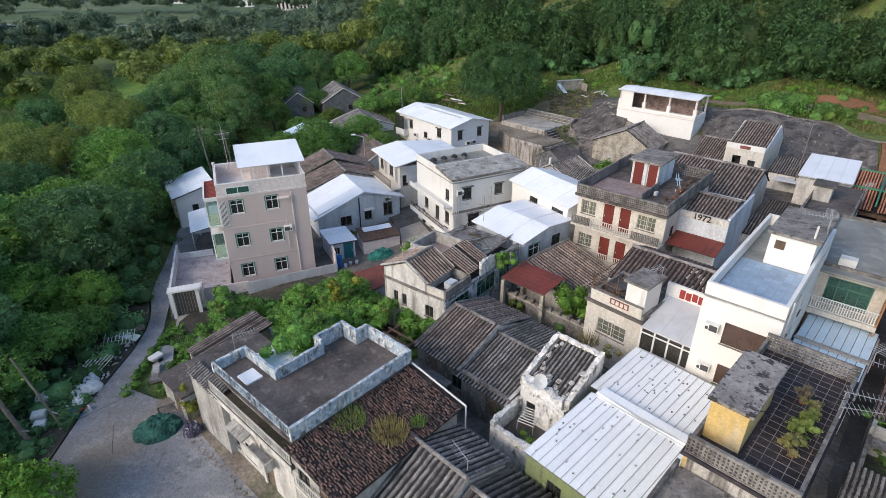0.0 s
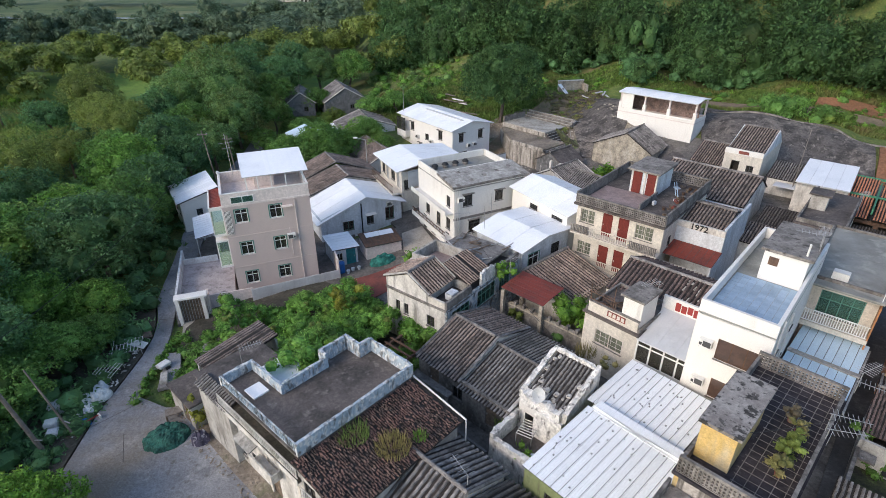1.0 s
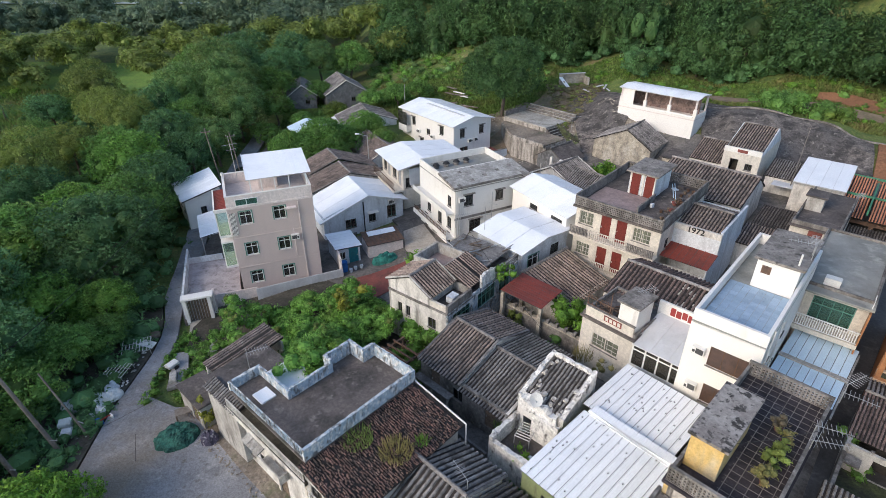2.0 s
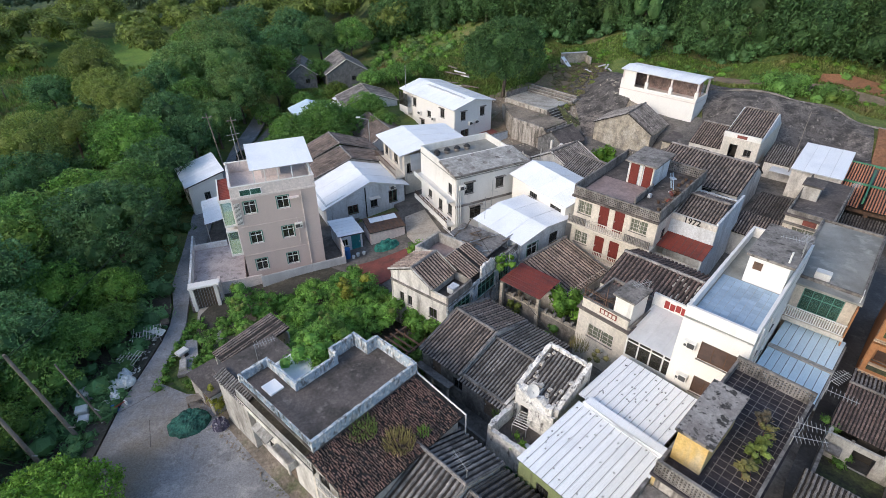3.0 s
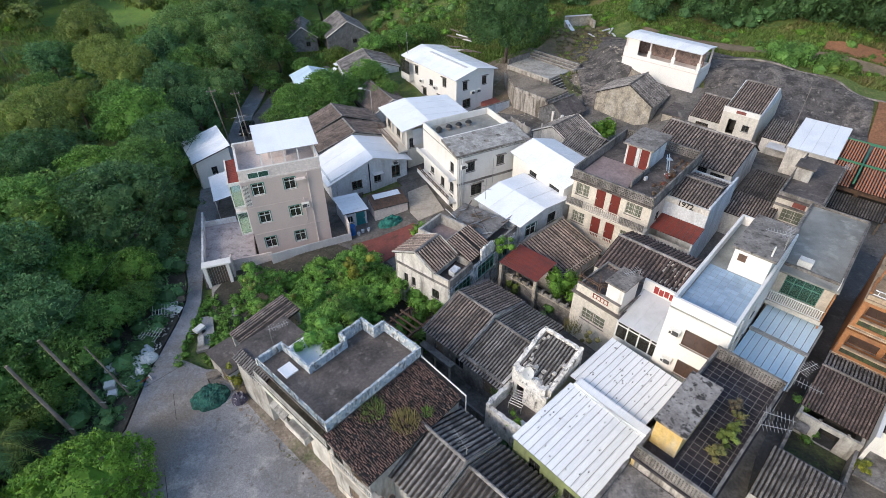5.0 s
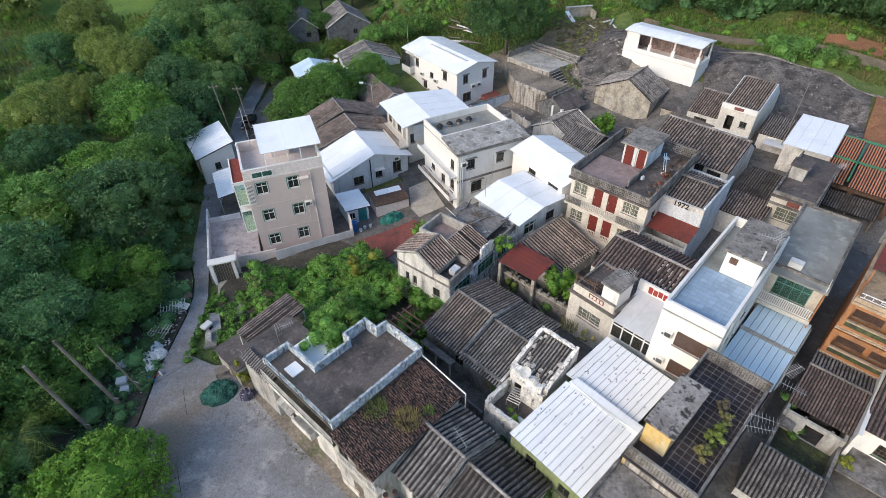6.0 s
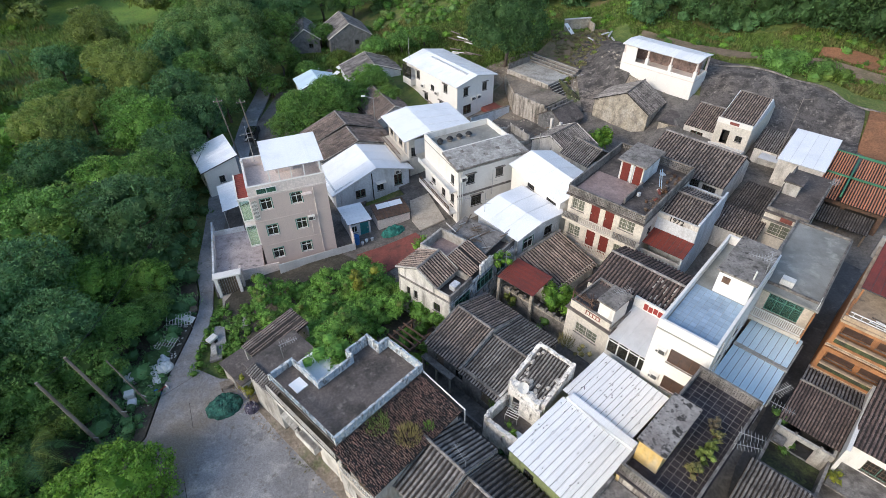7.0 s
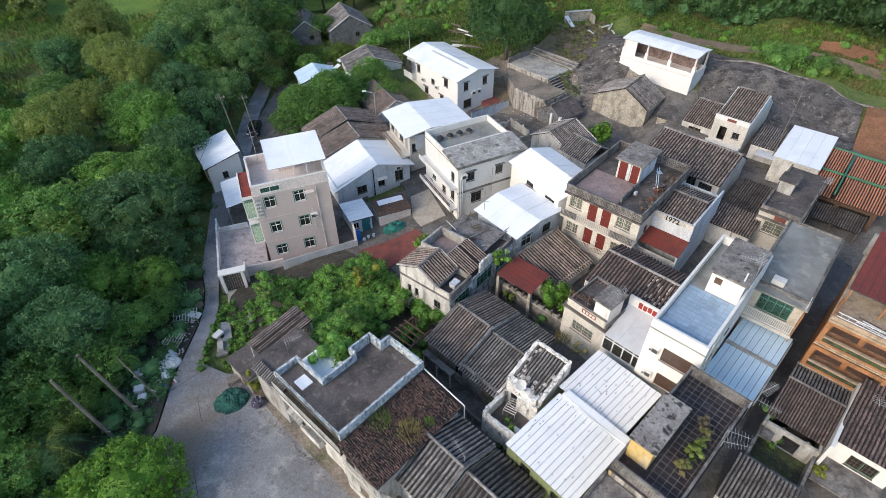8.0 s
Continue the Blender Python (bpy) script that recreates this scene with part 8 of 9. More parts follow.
weeds = []
while len(weeds) < 170:
    wx, wy = rng.uniform(-24.0, -18.6), rng.uniform(30.6, 39.5)
    edge = max(0, 1 - min(abs(wx + 23.6), abs(wx + 20.6)) / 0.9)
    if rng.random() < 0.25 + 0.75 * edge and not (-23.2 < wx < -21.4 and 32.4 < wy < 36.4):
        weeds.append((wx, wy, ground(wx, wy) + rng.uniform(0.0, 0.3), rng.uniform(0.15, 0.5)))
bush("verge_weeds", "low green weeds along the lane", M["leafvine"], weeds, 55, per=130, leaf=0.1, category="weeds")
lane = [(4.6 + 0.62 * i + rng.uniform(-0.5, 0.5), 22.0 - 0.72 * i + rng.uniform(-0.5, 0.5), 1.4 + rng.uniform(0, 1.2), rng.uniform(0.2, 0.55)) for i in range(8) for k in range(5)]
bush("lane_shrubs", "leafy shrubs crowding a narrow lane", M["leafdark"], lane, 56, per=110, leaf=0.11, category="shrub")

# undergrowth below the wood and along the road
under = []
while len(under) < 900:
    ux, uy = rng.uniform(-62, -26.4), rng.uniform(14, 66)
    edge = -26.6 - max(0, uy - 38) * 0.24 - (1.6 if uy < 30 else 0)
    if ux < edge:
        under.append((ux, uy, ground(ux, uy) + rng.uniform(0.1, 0.9), rng.uniform(0.6, 1.5)))
while len(under) < 1150:
    ux, uy = rng.uniform(-70, -35), rng.uniform(62, 106)
    under.append((ux, uy, ground(ux, uy) + rng.uniform(0.1, 1.0), rng.uniform(0.8, 1.8)))
low = []
while len(low) < 150:
    uy = rng.uniform(14, 31)
    ux = -25.8 - max(0, 24.2 - uy) * 0.33 - rng.uniform(0, 1) ** 1.4 * 7
    low.append((ux, uy, rng.uniform(0.0, 0.5), rng.uniform(0.35, 0.95)))
bush("undergrowth", "low dark leafy undergrowth around the poles", M["leafdark"], low, 63, per=50, leaf=0.15, category="undergrowth")
bush("undergrowth", "dense dark undergrowth below the roadside wood", M["leafdark"], under, 61, per=26, leaf=0.18, category="undergrowth")

# leafy edge of the hill wood
hem = []
while len(hem) < 220:
    hx = rng.uniform(-16, 90)
    hy = edge_y(hx) + rng.uniform(2.5, 8)
    hem.append((hx, hy, ground(hx, hy) + rng.uniform(0.2, 2.6), rng.uniform(0.9, 2.0)))
bush("understorey", "leafy understorey along the edge of the wood", M["leafdark"], hem, 62, per=16, leaf=0.24, category="understorey")


# ---------------------------------------------------------------- scrub and palms on the flats
flats = []
while len(flats) < 260:
    fx, fy = rng.uniform(-130, -58), rng.uniform(62, 128)
    if noise.noise((fx * 0.07, fy * 0.07, 3.0)) > -0.12 or fy < 86:
        flats.append((fx, fy, ground(fx, fy) + rng.uniform(0.0, 0.7), rng.uniform(0.6, 1.7)))
bush("scrub", "rough green scrub spread over the meadow", M["leaf"], flats[:150], 81, per=20, leaf=0.24, squash=0.7, category="scrub")
bush("scrub", "bright weedy thicket on the open meadow", M["leafbright"], flats[150:], 82, per=20, leaf=0.24, squash=0.6, category="scrub")
verts, faces = [], []
for _ in range(16000):
    gx, gy = rng.uniform(-120, -58), rng.uniform(76, 128)
    z_, a_, hg, w_ = ground(gx, gy) + 0.15, rng.uniform(0, 6.28), rng.uniform(0.3, 1.1), rng.uniform(0.15, 0.35)
    dx, dy, b_ = math.cos(a_), math.sin(a_), len(verts)
    verts += [(gx - dy * w_, gy + dx * w_, z_), (gx + dy * w_, gy - dx * w_, z_), (gx + dx * hg * 0.4, gy + dy * hg * 0.4, z_ + hg)]
    faces.append((b_, b_ + 1, b_ + 2))
me = bpy.data.meshes.new("grass")
me.from_pydata(verts, [], faces)
tagged(link_mesh("grass", me, M["grassblade"]), "tall wild grass over the open meadow", "grass", kind="stuff")


def palm(x, y, h, size, seed, label="palm with drooping feathery fronds"):
    rg = random.Random(seed)
    ob = empty("palm", x, y, ground(x, y), 0, label, "palm")
    bm = bmesh.new()
    rod(bm, (0, 0, -0.3), (0.1, 0.05, h), 0.2, 0.13, n=7)
    part("trunk", bm, M["bark"], ob)
    for i in range(13):
        a = 6.283 * i / 13 + rg.uniform(-0.2, 0.2)
        rise = rg.uniform(0.25, 1.0)
        bm = bmesh.new()
        ca, sa = math.cos(a), math.sin(a)
        last = None
        for k in range(26):
            t = k / 25
            c = Vector((0.1 + ca * size * t, 0.05 + sa * size * t, h + size * (rise * t - 1.15 * t * t)))
            if last is not None:
                rod(bm, last, c, 0.03, 0.02, n=4)
                w = 0.75 * math.sin(math.pi * min(1, t * 0.9 + 0.12)) * size / 2.6
                for s in (-1, 1):
                    tip = c + Vector((-sa * s * w + ca * 0.25, ca * s * w + sa * 0.25, -0.35 * w))
                    bm.faces.new([bm.verts.new(q) for q in (last, (last + c) / 2, tip)])
            last = c
        part("frond", bm, M["leafolive" if i % 3 == 0 else "leafdark"], ob)
    return ob


palm(-84, 102, 3.0, 3.6, 1)
palm(-66, 84, 4.0, 3.0, 2)
palm(-31.0, 20.8, 3.2, 2.8, 3, "palm with drooping and browning fronds")
palm(-34.0, 17.4, 2.4, 2.4, 4, "young palm among dark undergrowth")

# ---------------------------------------------------------------- plants on roofs and in yards
rng = random.Random(77)


def shrub(label, mat, x, y, z, r, n, seed, per=80, leaf=0.13, tall=1.0, category="shrub"):
    rg = random.Random(seed)
    spots = [(x + rg.uniform(-r, r) * 0.8, y + rg.uniform(-r, r) * 0.8, z + rg.uniform(0.1, 1.0) * r * tall, r * rg.uniform(0.35, 0.6)) for i in range(n)]
    return bush("shrub", label, mat, spots, seed, per, leaf, 0.85, category)


shrub("leafy green tree in a walled garden", M["leafbright"], 10.4, 36.0, 3.4, 1.5, 16, 1, tall=1.5, per=110)
shrub("low green plants under a garden wall", M["leaf"], 9.0, 34.2, 3.0, 1.0, 7, 2)
shrub("pale leafy plant beside brick posts", M["leafolive"], 5.9, 37.0, 3.6, 0.8, 6, 3)
shrub("green creeper hanging from a roof edge", M["leafbright"], 5.2, 39.4, 6.3, 0.9, 9, 4)
shrub("yellow-green bush on a ruined roof", M["leafbright"], -2.6, 41.7, 6.3, 0.8, 8, 5)
shrub("weedy green plants before the porch", M["leaf"], 12.0, 43.2, 3.2, 1.3, 10, 6)
shrub("tuft of dry weeds on a wall", M["straw"], 11.2, 29.6, 4.6, 0.7, 6, 7, leaf=0.1)
shrub("yellowish shrub against the old house wall", M["leafyellow"], -16.9, 28.6, 0.6, 0.9, 10, 8, tall=2.6)
shrub("low weeds beside the road", M["leaf"], -20.9, 36.9, 0.0, 1.2, 10, 10, tall=0.35)
shrub("low weeds beside a wall", M["leaf"], -19.4, 32.8, 0.0, 1.2, 10, 11, tall=0.4)
shrub("banana plants between old houses", M["leafbright"], 20.4, 66.0, 4.2, 1.6, 12, 13, leaf=0.3, per=40)
shrub("green bush on the bank above the slope", M["leaf"], 48.6, 78.2, 9.8, 2.8, 34, 14, leaf=0.2, per=50, tall=0.7)
shrub("green bush on the bank", M["leaf"], 53.2, 76.0, 9.4, 2.4, 26, 15, leaf=0.2, per=50, tall=0.6)
shrub("rounded shrub at the edge of the wood", M["leafdark"], 34.2, 98.5, 11.0, 3.0, 30, 16, leaf=0.2, per=50)
shrub("leafy green plants by the old cottages", M["leaf"], -21.0, 99.5, 2.2, 2.6, 20, 17, leaf=0.2, per=50, tall=0.6)
shrub("leafy green hedge beside old cottages", M["leafbright"], -14.0, 98.5, 2.6, 3.0, 24, 18, leaf=0.2, per=50, tall=0.5)
shrub("weedy plants in a walled court", M["leaf"], 25.2, 22.0, 3.2, 0.7, 9, 19)
shrub("dense green bush at the foot of the lime green wall", M["leafmid"], 5.9, 18.1, 1.6, 1.3, 22, 91, tall=1.5)
shrub("leafy bush beside the lime green wall", M["leafmid"], 7.7, 16.6, 1.6, 1.0, 14, 92, tall=1.4)
shrub("tuft of weeds on the court wall", M["leafyellow"], 27.0, 19.2, 3.8, 0.6, 8, 20)
shrub("climbing plant at the alley corner", M["leaf"], 25.2, 23.6, 4.4, 0.7, 6, 21)
shrub("weeds in the narrow court", M["leafbright"], 4.6, 23.0, 3.4, 0.6, 5, 22)
shrub("green bush below the white roof", M["leaf"], 5.2, 17.6, 1.0, 1.5, 14, 23, tall=1.2)
shrub("green creeper on a lane wall", M["leaf"], 30.5, 47.2, 3.6, 1.1, 8, 24)
shrub("palm-like plant beside the ruined house", M["leaf"], -1.8, 31.6, 1.6, 1.1, 9, 25, leaf=0.25, per=50)
shrub("fern-like plants behind the old terrace", M["leafbright"], -4.4, 30.6, 1.6, 1.4, 12, 26, leaf=0.2)

shrub("broad-leaved plants below the old house wall", M["leafvine"], -2.2, 35.4, 2.0, 1.5, 16, 27, leaf=0.2, tall=1.2)
shrub("banana-like plants in the ruined yard", M["leafvine"], -3.4, 33.0, 1.8, 1.3, 12, 28, leaf=0.32, per=50, tall=1.2)
shrub("dark creeper on a broken wall", M["leafdark"], -5.6, 31.6, 2.4, 1.2, 12, 29, tall=1.0)


def tuft(label, mat, x, y, z, r, h, n, seed, category="weeds"):
    """A clump of thin bent blades."""
    rg = random.Random(seed)
    verts, faces = [], []
    for _ in range(n):
        a, d = rg.uniform(0, 6.28), r * rg.random() ** 0.6
        px, py = x + d * math.cos(a), y + d * math.sin(a)
        hh, lean, w = h * rg.uniform(0.4, 1.0), rg.uniform(0.1, 0.6), 0.014
        b = len(verts)
        dx, dy = math.cos(a) * lean * hh, math.sin(a) * lean * hh
        verts += [(px - w, py, z), (px + w, py, z), (px + dx * 0.4 - w * 0.7, py + dy * 0.4, z + hh * 0.65), (px + dx * 0.4 + w * 0.7, py + dy * 0.4, z + hh * 0.65), (px + dx, py + dy, z + hh)]
        faces += [(b, b + 1, b + 3, b + 2), (b + 2, b + 3, b + 4)]
    me = bpy.data.meshes.new("weeds")
    me.from_pydata(verts, [], faces)
    return tagged(link_mesh("weeds", me, mat), label, category, kind="stuff")


tuft("dry straw-coloured weeds growing on the mossy roof", M["straw"], -2.7, 20.6, 6.7, 0.95, 0.6, 420, 1)
tuft("green weeds growing on the mossy roof", M["grassblade"], -5.0, 21.4, 6.8, 0.95, 0.55, 380, 2)
tuft("fresh green weeds at the roof edge", M["leafbright"], -1.3, 21.4, 6.6, 0.4, 0.45, 110, 3)
tuft("weeds on the ridge of an old roof", M["straw"], 10.0, 30.4, 5.1, 0.7, 0.8, 160, 4)
tuft("spiky plant in the courtyard", M["leafbright"], 3.9, 25.6, 3.2, 0.6, 1.2, 90, 9, "plant")

for k_, (label, mt_, px_, py_, r_, n_, tall_) in enumerate((("straw-yellow leafy plant in a pot on the terrace", "straw", 16.5, 18.3, 0.42, 12, 1.6), ("scraggy olive plant in a pot on the terrace", "leafolive", 15.3, 17.0, 0.5, 14, 1.5), ("straw-coloured plant in a pot on the terrace", "straw", 14.4, 16.1, 0.45, 12, 1.4), ("dull green plant in a pot on the terrace", "leafolive", 15.8, 17.7, 0.45, 12, 1.4), ("dry brown plant on the terrace", "twig", 16.7, 19.2, 0.45, 12, 1.0))):
    shrub(label, M[mt_], px_, py_, 10.35, r_, n_, 130 + k_, per=130, leaf=0.08, tall=tall_, category="plant")
# grass over the banks: one mass of blades
TRACK, BARE = SHEETS[7], SHEETS[9]
verts, faces = [], []
rg = random.Random(8)
count = 0
while count < 70000:
    gx, gy = rg.uniform(-30, 84), rg.uniform(62, 112)
    if gy < 96 - 0.52 * (gx - 10) if gx > 22 else gy < 91:
        continue
    if gy > edge_y(gx) + 3:
        continue
    if gx > 30 and gy < 84 - 0.66 * (gx - 38):
        continue
    if inside(gx, gy, TRACK) or inside(gx, gy, BARE) or (19 < gx < 31 and gy < 98):
        continue
    z_ = ground(gx, gy) - 0.1
    a = rg.uniform(0, 6.28)
    hgt = rg.uniform(0.2, 0.55) * (1 + 0.7 * noise.noise((gx * 0.2, gy * 0.2, 0)))
    w = rg.uniform(0.08, 0.2)
    dx, dy = math.cos(a), math.sin(a)
    b = len(verts)
    verts += [(gx - dy * w, gy + dx * w, z_), (gx + dy * w, gy - dx * w, z_), (gx + dx * hgt * 0.5, gy + dy * hgt * 0.5, z_ + hgt)]
    faces.append((b, b + 1, b + 2))
    count += 1
me = bpy.data.meshes.new("grass")
me.from_pydata(verts, [], faces)
tagged(link_mesh("grass", me, M["grassblade"]), "tall rough grass on the banks below the wood", "grass", kind="stuff")
# scrub on the banks
scrub = []
while len(scrub) < 90:
    gx, gy = rg.uniform(-28, 84), rg.uniform(62, 118)
    edge = edge_y(gx) - 8 if gx > 5 else 97
    if gy > edge + 1 and gy < edge + 9 and not (6 < gx < 34 and gy < 100):
        scrub.append((gx, gy, ground(gx, gy) + 0.2, rg.uniform(0.5, 1.2)))
bush("scrub", "low green scrub on the grassy bank", M["leafbright"], scrub[:40], 71, per=26, leaf=0.2, squash=0.6, category="scrub")
bush("scrub", "mixed dark scrub at the foot of the wood", M["leaf"], scrub[40:], 72, per=26, leaf=0.22, squash=0.7, category="scrub")
# dry brush above the terrace
brush = []
while len(brush) < 260:
    gx, gy = rg.uniform(18, 27.5), rg.uniform(82, 98)
    if gx - 18 > (gy - 80) * 0.62:
        continue
    brush.append((gx, gy, ground(gx, gy) + 0.2, rg.uniform(0.3, 0.7)))
weeds = []
while len(weeds) < 420:
    gx, gy = rg.uniform(-26, 84), rg.uniform(62, 122)
    edge = edge_y(gx) if gx > -8 else 112
    if gy > edge - 16 and gy < edge + 2 and gy > 84 - 0.62 * (gx - 38) and not inside(gx, gy, TRACK) and not inside(gx, gy, BARE) and not (3 < gx < 32 and gy < 97) and (gx > 10 or gy > 94):
        weeds.append((gx, gy, ground(gx, gy) + 0.05, rg.uniform(0.25, 0.8)))
bush("weeds", "bright leafy weeds among bank grass", M["leafbright"], weeds[:240], 74, per=40, leaf=0.16, squash=0.7, category="weeds")
bush("weeds", "yellowish weeds among bank grass", M["grassblade"], weeds[240:], 75, per=40, leaf=0.16, squash=0.7, category="weeds")
bush("dry_brush", "dry brown brush on the stepped bank", M["drygrass"], brush[:200], 73, per=60, leaf=0.13, squash=0.5, category="brush")
bush("dry_brush", "greener weeds among the dry brush", M["leafolive"], brush[200:], 76, per=60, leaf=0.12, squash=0.6, category="brush")


# ---------------------------------------------------------------- posts, cables, aerials
def thing(name, label, category, x, y, z, rot=0.0, group=""):
    return empty(name, x, y, z, rot, label, category, group)


def utility_pole(x, y, z, h, lean, rot, arms=0, r=1.0, label="tall weathered utility pole beside the yard"):
    e_ = thing("utility_pole", label, "pole", x, y, z, rot, "utility poles")
    top = Vector((lean, 0.3 * lean, h))
    part("shaft", rods([((0, 0, -0.5), tuple(top), 0.17 * r, 0.11 * r)], n=10), M["pole"], e_)
    for i in range(arms):
        zz = h - 0.5 - 0.7 * i
        q_ = top * (zz / h)
        part("crossarm", boxes((q_.x - 0.6, q_.x + 0.6, q_.y - 0.05, q_.y + 0.05, zz - 0.05, zz + 0.05)), M["pole"], e_)
        for s_ in (-0.5, 0.5):
            part("insulator", rods([((q_.x + s_, q_.y, zz + 0.052), (q_.x + s_, q_.y, zz + 0.18), 0.04, 0.03)], n=6), M["metal"], e_)
    part("step_bracket", boxes((-0.25, 0.25, -0.22, -0.16, 1.6, 1.66)), M["metal"], e_)
    return e_


utility_pole(-27.0, 26.0, -0.1, 9.0, -1.5, 0)
utility_pole(-28.2, 23.6, -0.1, 9.0, -1.1, 0)
utility_pole(-25.9, 27.5, 0.0, 6.0, -1.6, -20, r=0.5, label="thin dark leaning pole beside the clutter")
utility_pole(-29.3, 66.6, 0.5, 10.5, -0.9, 20, 1, 0.6, "utility pole with crossarms beside the road")
utility_pole(-27.6, 69.2, 0.6, 9.0, -0.7, 20, 1, 0.6, "utility pole with a crossarm beside the road")


def cable(a, b, sag, r=0.025):
    """One unbroken sagging line between two points."""
    bm = bmesh.new()
    rings = []
    side = (Vector(b) - Vector(a)).cross(Vector((0, 0, 1))).normalized()
    for i in range(17):
        k_ = i / 16
        p_ = Vector(a).lerp(Vector(b), k_)
        p_.z -= sag * 4 * k_ * (1 - k_)
        rings.append([bm.verts.new(p_ + side * (r * u_) + Vector((0, 0, r * w_))) for u_, w_ in ((1, 0), (0, 1), (-1, 0), (0, -1))])
    for r1, r2 in zip(rings, rings[1:]):
        for k_ in range(4):
            bm.faces.new((r1[k_], r1[(k_ + 1) % 4], r2[(k_ + 1) % 4], r2[k_]))
    bm.faces.new(rings[0])
    bm.faces.new(rings[-1])
    return tagged(part("power_cable", bm, M["black"]), "thin black cable strung across the village", "cable", "cables")


cable((-28.5, 26.5, 8.6), (-29.3, 24.1, 8.6), 0.3)
cable((-28.5, 26.5, 8.4), (-29.6, 66.8, 10.2), 1.6)
cable((19.0, 77.6, 7.4), (28.0, 70.5, 7.6), 0.5)
cable((15.6, 78.2, 7.2), (22.0, 74.5, 6.8), 0.4)
cable((12.5, 17.0, 11.6), (18.0, 17.9, 11.7), 0.15, 0.02)
cable((2.4, 42.0, 8.9), (9.0, 30.0, 5.2), 0.6, 0.02)


def yagi(x, y, z, rot, h=1.4, n=8, length=1.5):
    e_ = thing("aerial", "thin metal television aerial on a mast", "aerial", x, y, z, rot, "aerials")
    part("mast", rods([((0, 0, 0), (0, 0, h), 0.025)], n=5), M["metal"], e_)
    part("boom", rods([((-0.1, 0, h), (length, 0, h), 0.018)], n=5), M["metal"], e_)
    for i in range(n):
        s_ = 0.42 - 0.022 * i
        part("element", rods([((length * i / n + 0.05, -s_, h + 0.02), (length * i / n + 0.05, s_, h + 0.02), 0.012)], n=4), M["metal"], e_)


for ax, ay, az_, ar, ah in ((20.5, 20.6, 11.0, 25, 0.9), (20.1, 20.2, 11.0, -40, 0.7), (17.2, 17.8, 11.0, -25, 1.0), (16.9, 17.3, 11.0, -15, 0.6), (23.2, 29.6, 13.8, 60, 1.1), (23.6, 30.2, 13.8, 150, 0.8), (1.2, 18.6, 6.3, 120, 0.7), (5.4, 38.4, 7.1, 30, 1.2),
                           (14.6, 31.4, 7.5, 200, 3.0), (38.6, 46.5, 9.0, 40, 1.5), (-13.4, 28.2, 5.7, 30, 1.6), (18.6, 78.6, 6.5, 20, 2.2), (1.0, 46.6, 7.2, 10, 1.4), (31.6, 22.6, 6.6, 60, 0.8)):
    yagi(ax, ay, az_, ar, ah)

lp = thing("street_lamp", "grey street lamp on a tall pole", "street lamp", -10.9, 73.4, 1.6, 0)
part("pole", rods([((0, 0, 0), (0, 0, 6.0), 0.08, 0.05)], n=8), M["metal"], lp)
part("arm", rods([((0, 0, 6.0), (-1.2, 0.1, 6.25), 0.035)], n=6), M["metal"], lp)
part("lamp_head", soft_box(-1.7, -1.1, -0.1, 0.3, 6.2, 6.36, 0.05), M["plastic"], lp)

bp_ = thing("bamboo_pole", "long leaning bamboo pole with cable", "pole", 39.0, 57.0, 6.8, 0)
part("shaft", rods([((0, 0, 0), (4.6, 6.6, 5.2), 0.06, 0.04)], n=6), M["pole"], bp_)
part("crossbar", rods([((4.3, 6.6, 4.9), (5.4, 6.4, 5.1), 0.03)], n=5), M["pole"], bp_)
po = thing("post", "tall bare post beside a ruined house", "post", 11.4, 62.0, 2.6, 0)
part("shaft", rods([((0, 0, 0), (0.15, 0, 5.4), 0.09, 0.07)], n=8), M["oldwhite"], po)

# ---------------------------------------------------------------- yard and roadside
def heap(name, label, category, x, y, z, rx, ry, h, rot, mat, seed, folds=0.18):
    """A draped heap: a low mound with sharp folds."""
    bm = bmesh.new()
    bmesh.ops.create_grid(bm, x_segments=26, y_segments=20, size=1.0)
    for v_ in bm.verts:
        d_ = math.hypot(v_.co.x, v_.co.y)
        k_ = max(0.0, 1 - d_ ** 2.6)
        nz = noise.noise((v_.co.x * 2.6 + seed, v_.co.y * 2.6, seed)) + 0.6 * abs(noise.noise((v_.co.x * 6 + seed, v_.co.y * 6, 1.0)))
        if d_ > 1:
            v_.co.x, v_.co.y = v_.co.x / d_, v_.co.y / d_
        v_.co.z = h * (k_ ** 0.45) * (0.75 + folds * 2 * nz) if k_ > 0 else 0.0
        v_.co.x, v_.co.y = v_.co.x * rx * (1 + 0.12 * nz), v_.co.y * ry * (1 + 0.12 * nz)
    bmesh.ops.remove_doubles(bm, verts=bm.verts, dist=0.01)
    ob = part(name, bm, mat)
    ob.matrix_world = pose(x, y, z, 0, 0, rot)
    return tagged(ob, label, category)


heap("tarpaulin", "heap of dark green netting lying on the yard", "netting", -19.4, 27.3, 0.12, 1.5, 1.25, 0.8, 20, M["tarp"], 3.0)
heap("tarpaulin", "teal tarpaulin draped over stacked goods", "tarpaulin", -6.5, 50.4, 0.95, 1.5, 0.7, 1.25, 25, M["tealtarp"], 5.0)
for i, (bx, by, br) in enumerate(((-26.9, 32.2, 0.7), (-26.3, 31.3, 0.8), (-27.2, 30.6, 0.75), (-26.4, 30.0, 0.6), (-27.6, 31.6, 0.6), (-26.9, 29.0, 0.5))):
    heap("plastic_bag", "bulging whitish plastic sack on the roadside", "sack", bx, by, 0.1, br, br * 0.8, br * 0.9, 40 * i, M["plastic"] if i % 3 else M["bluewhite"], 10 + i)
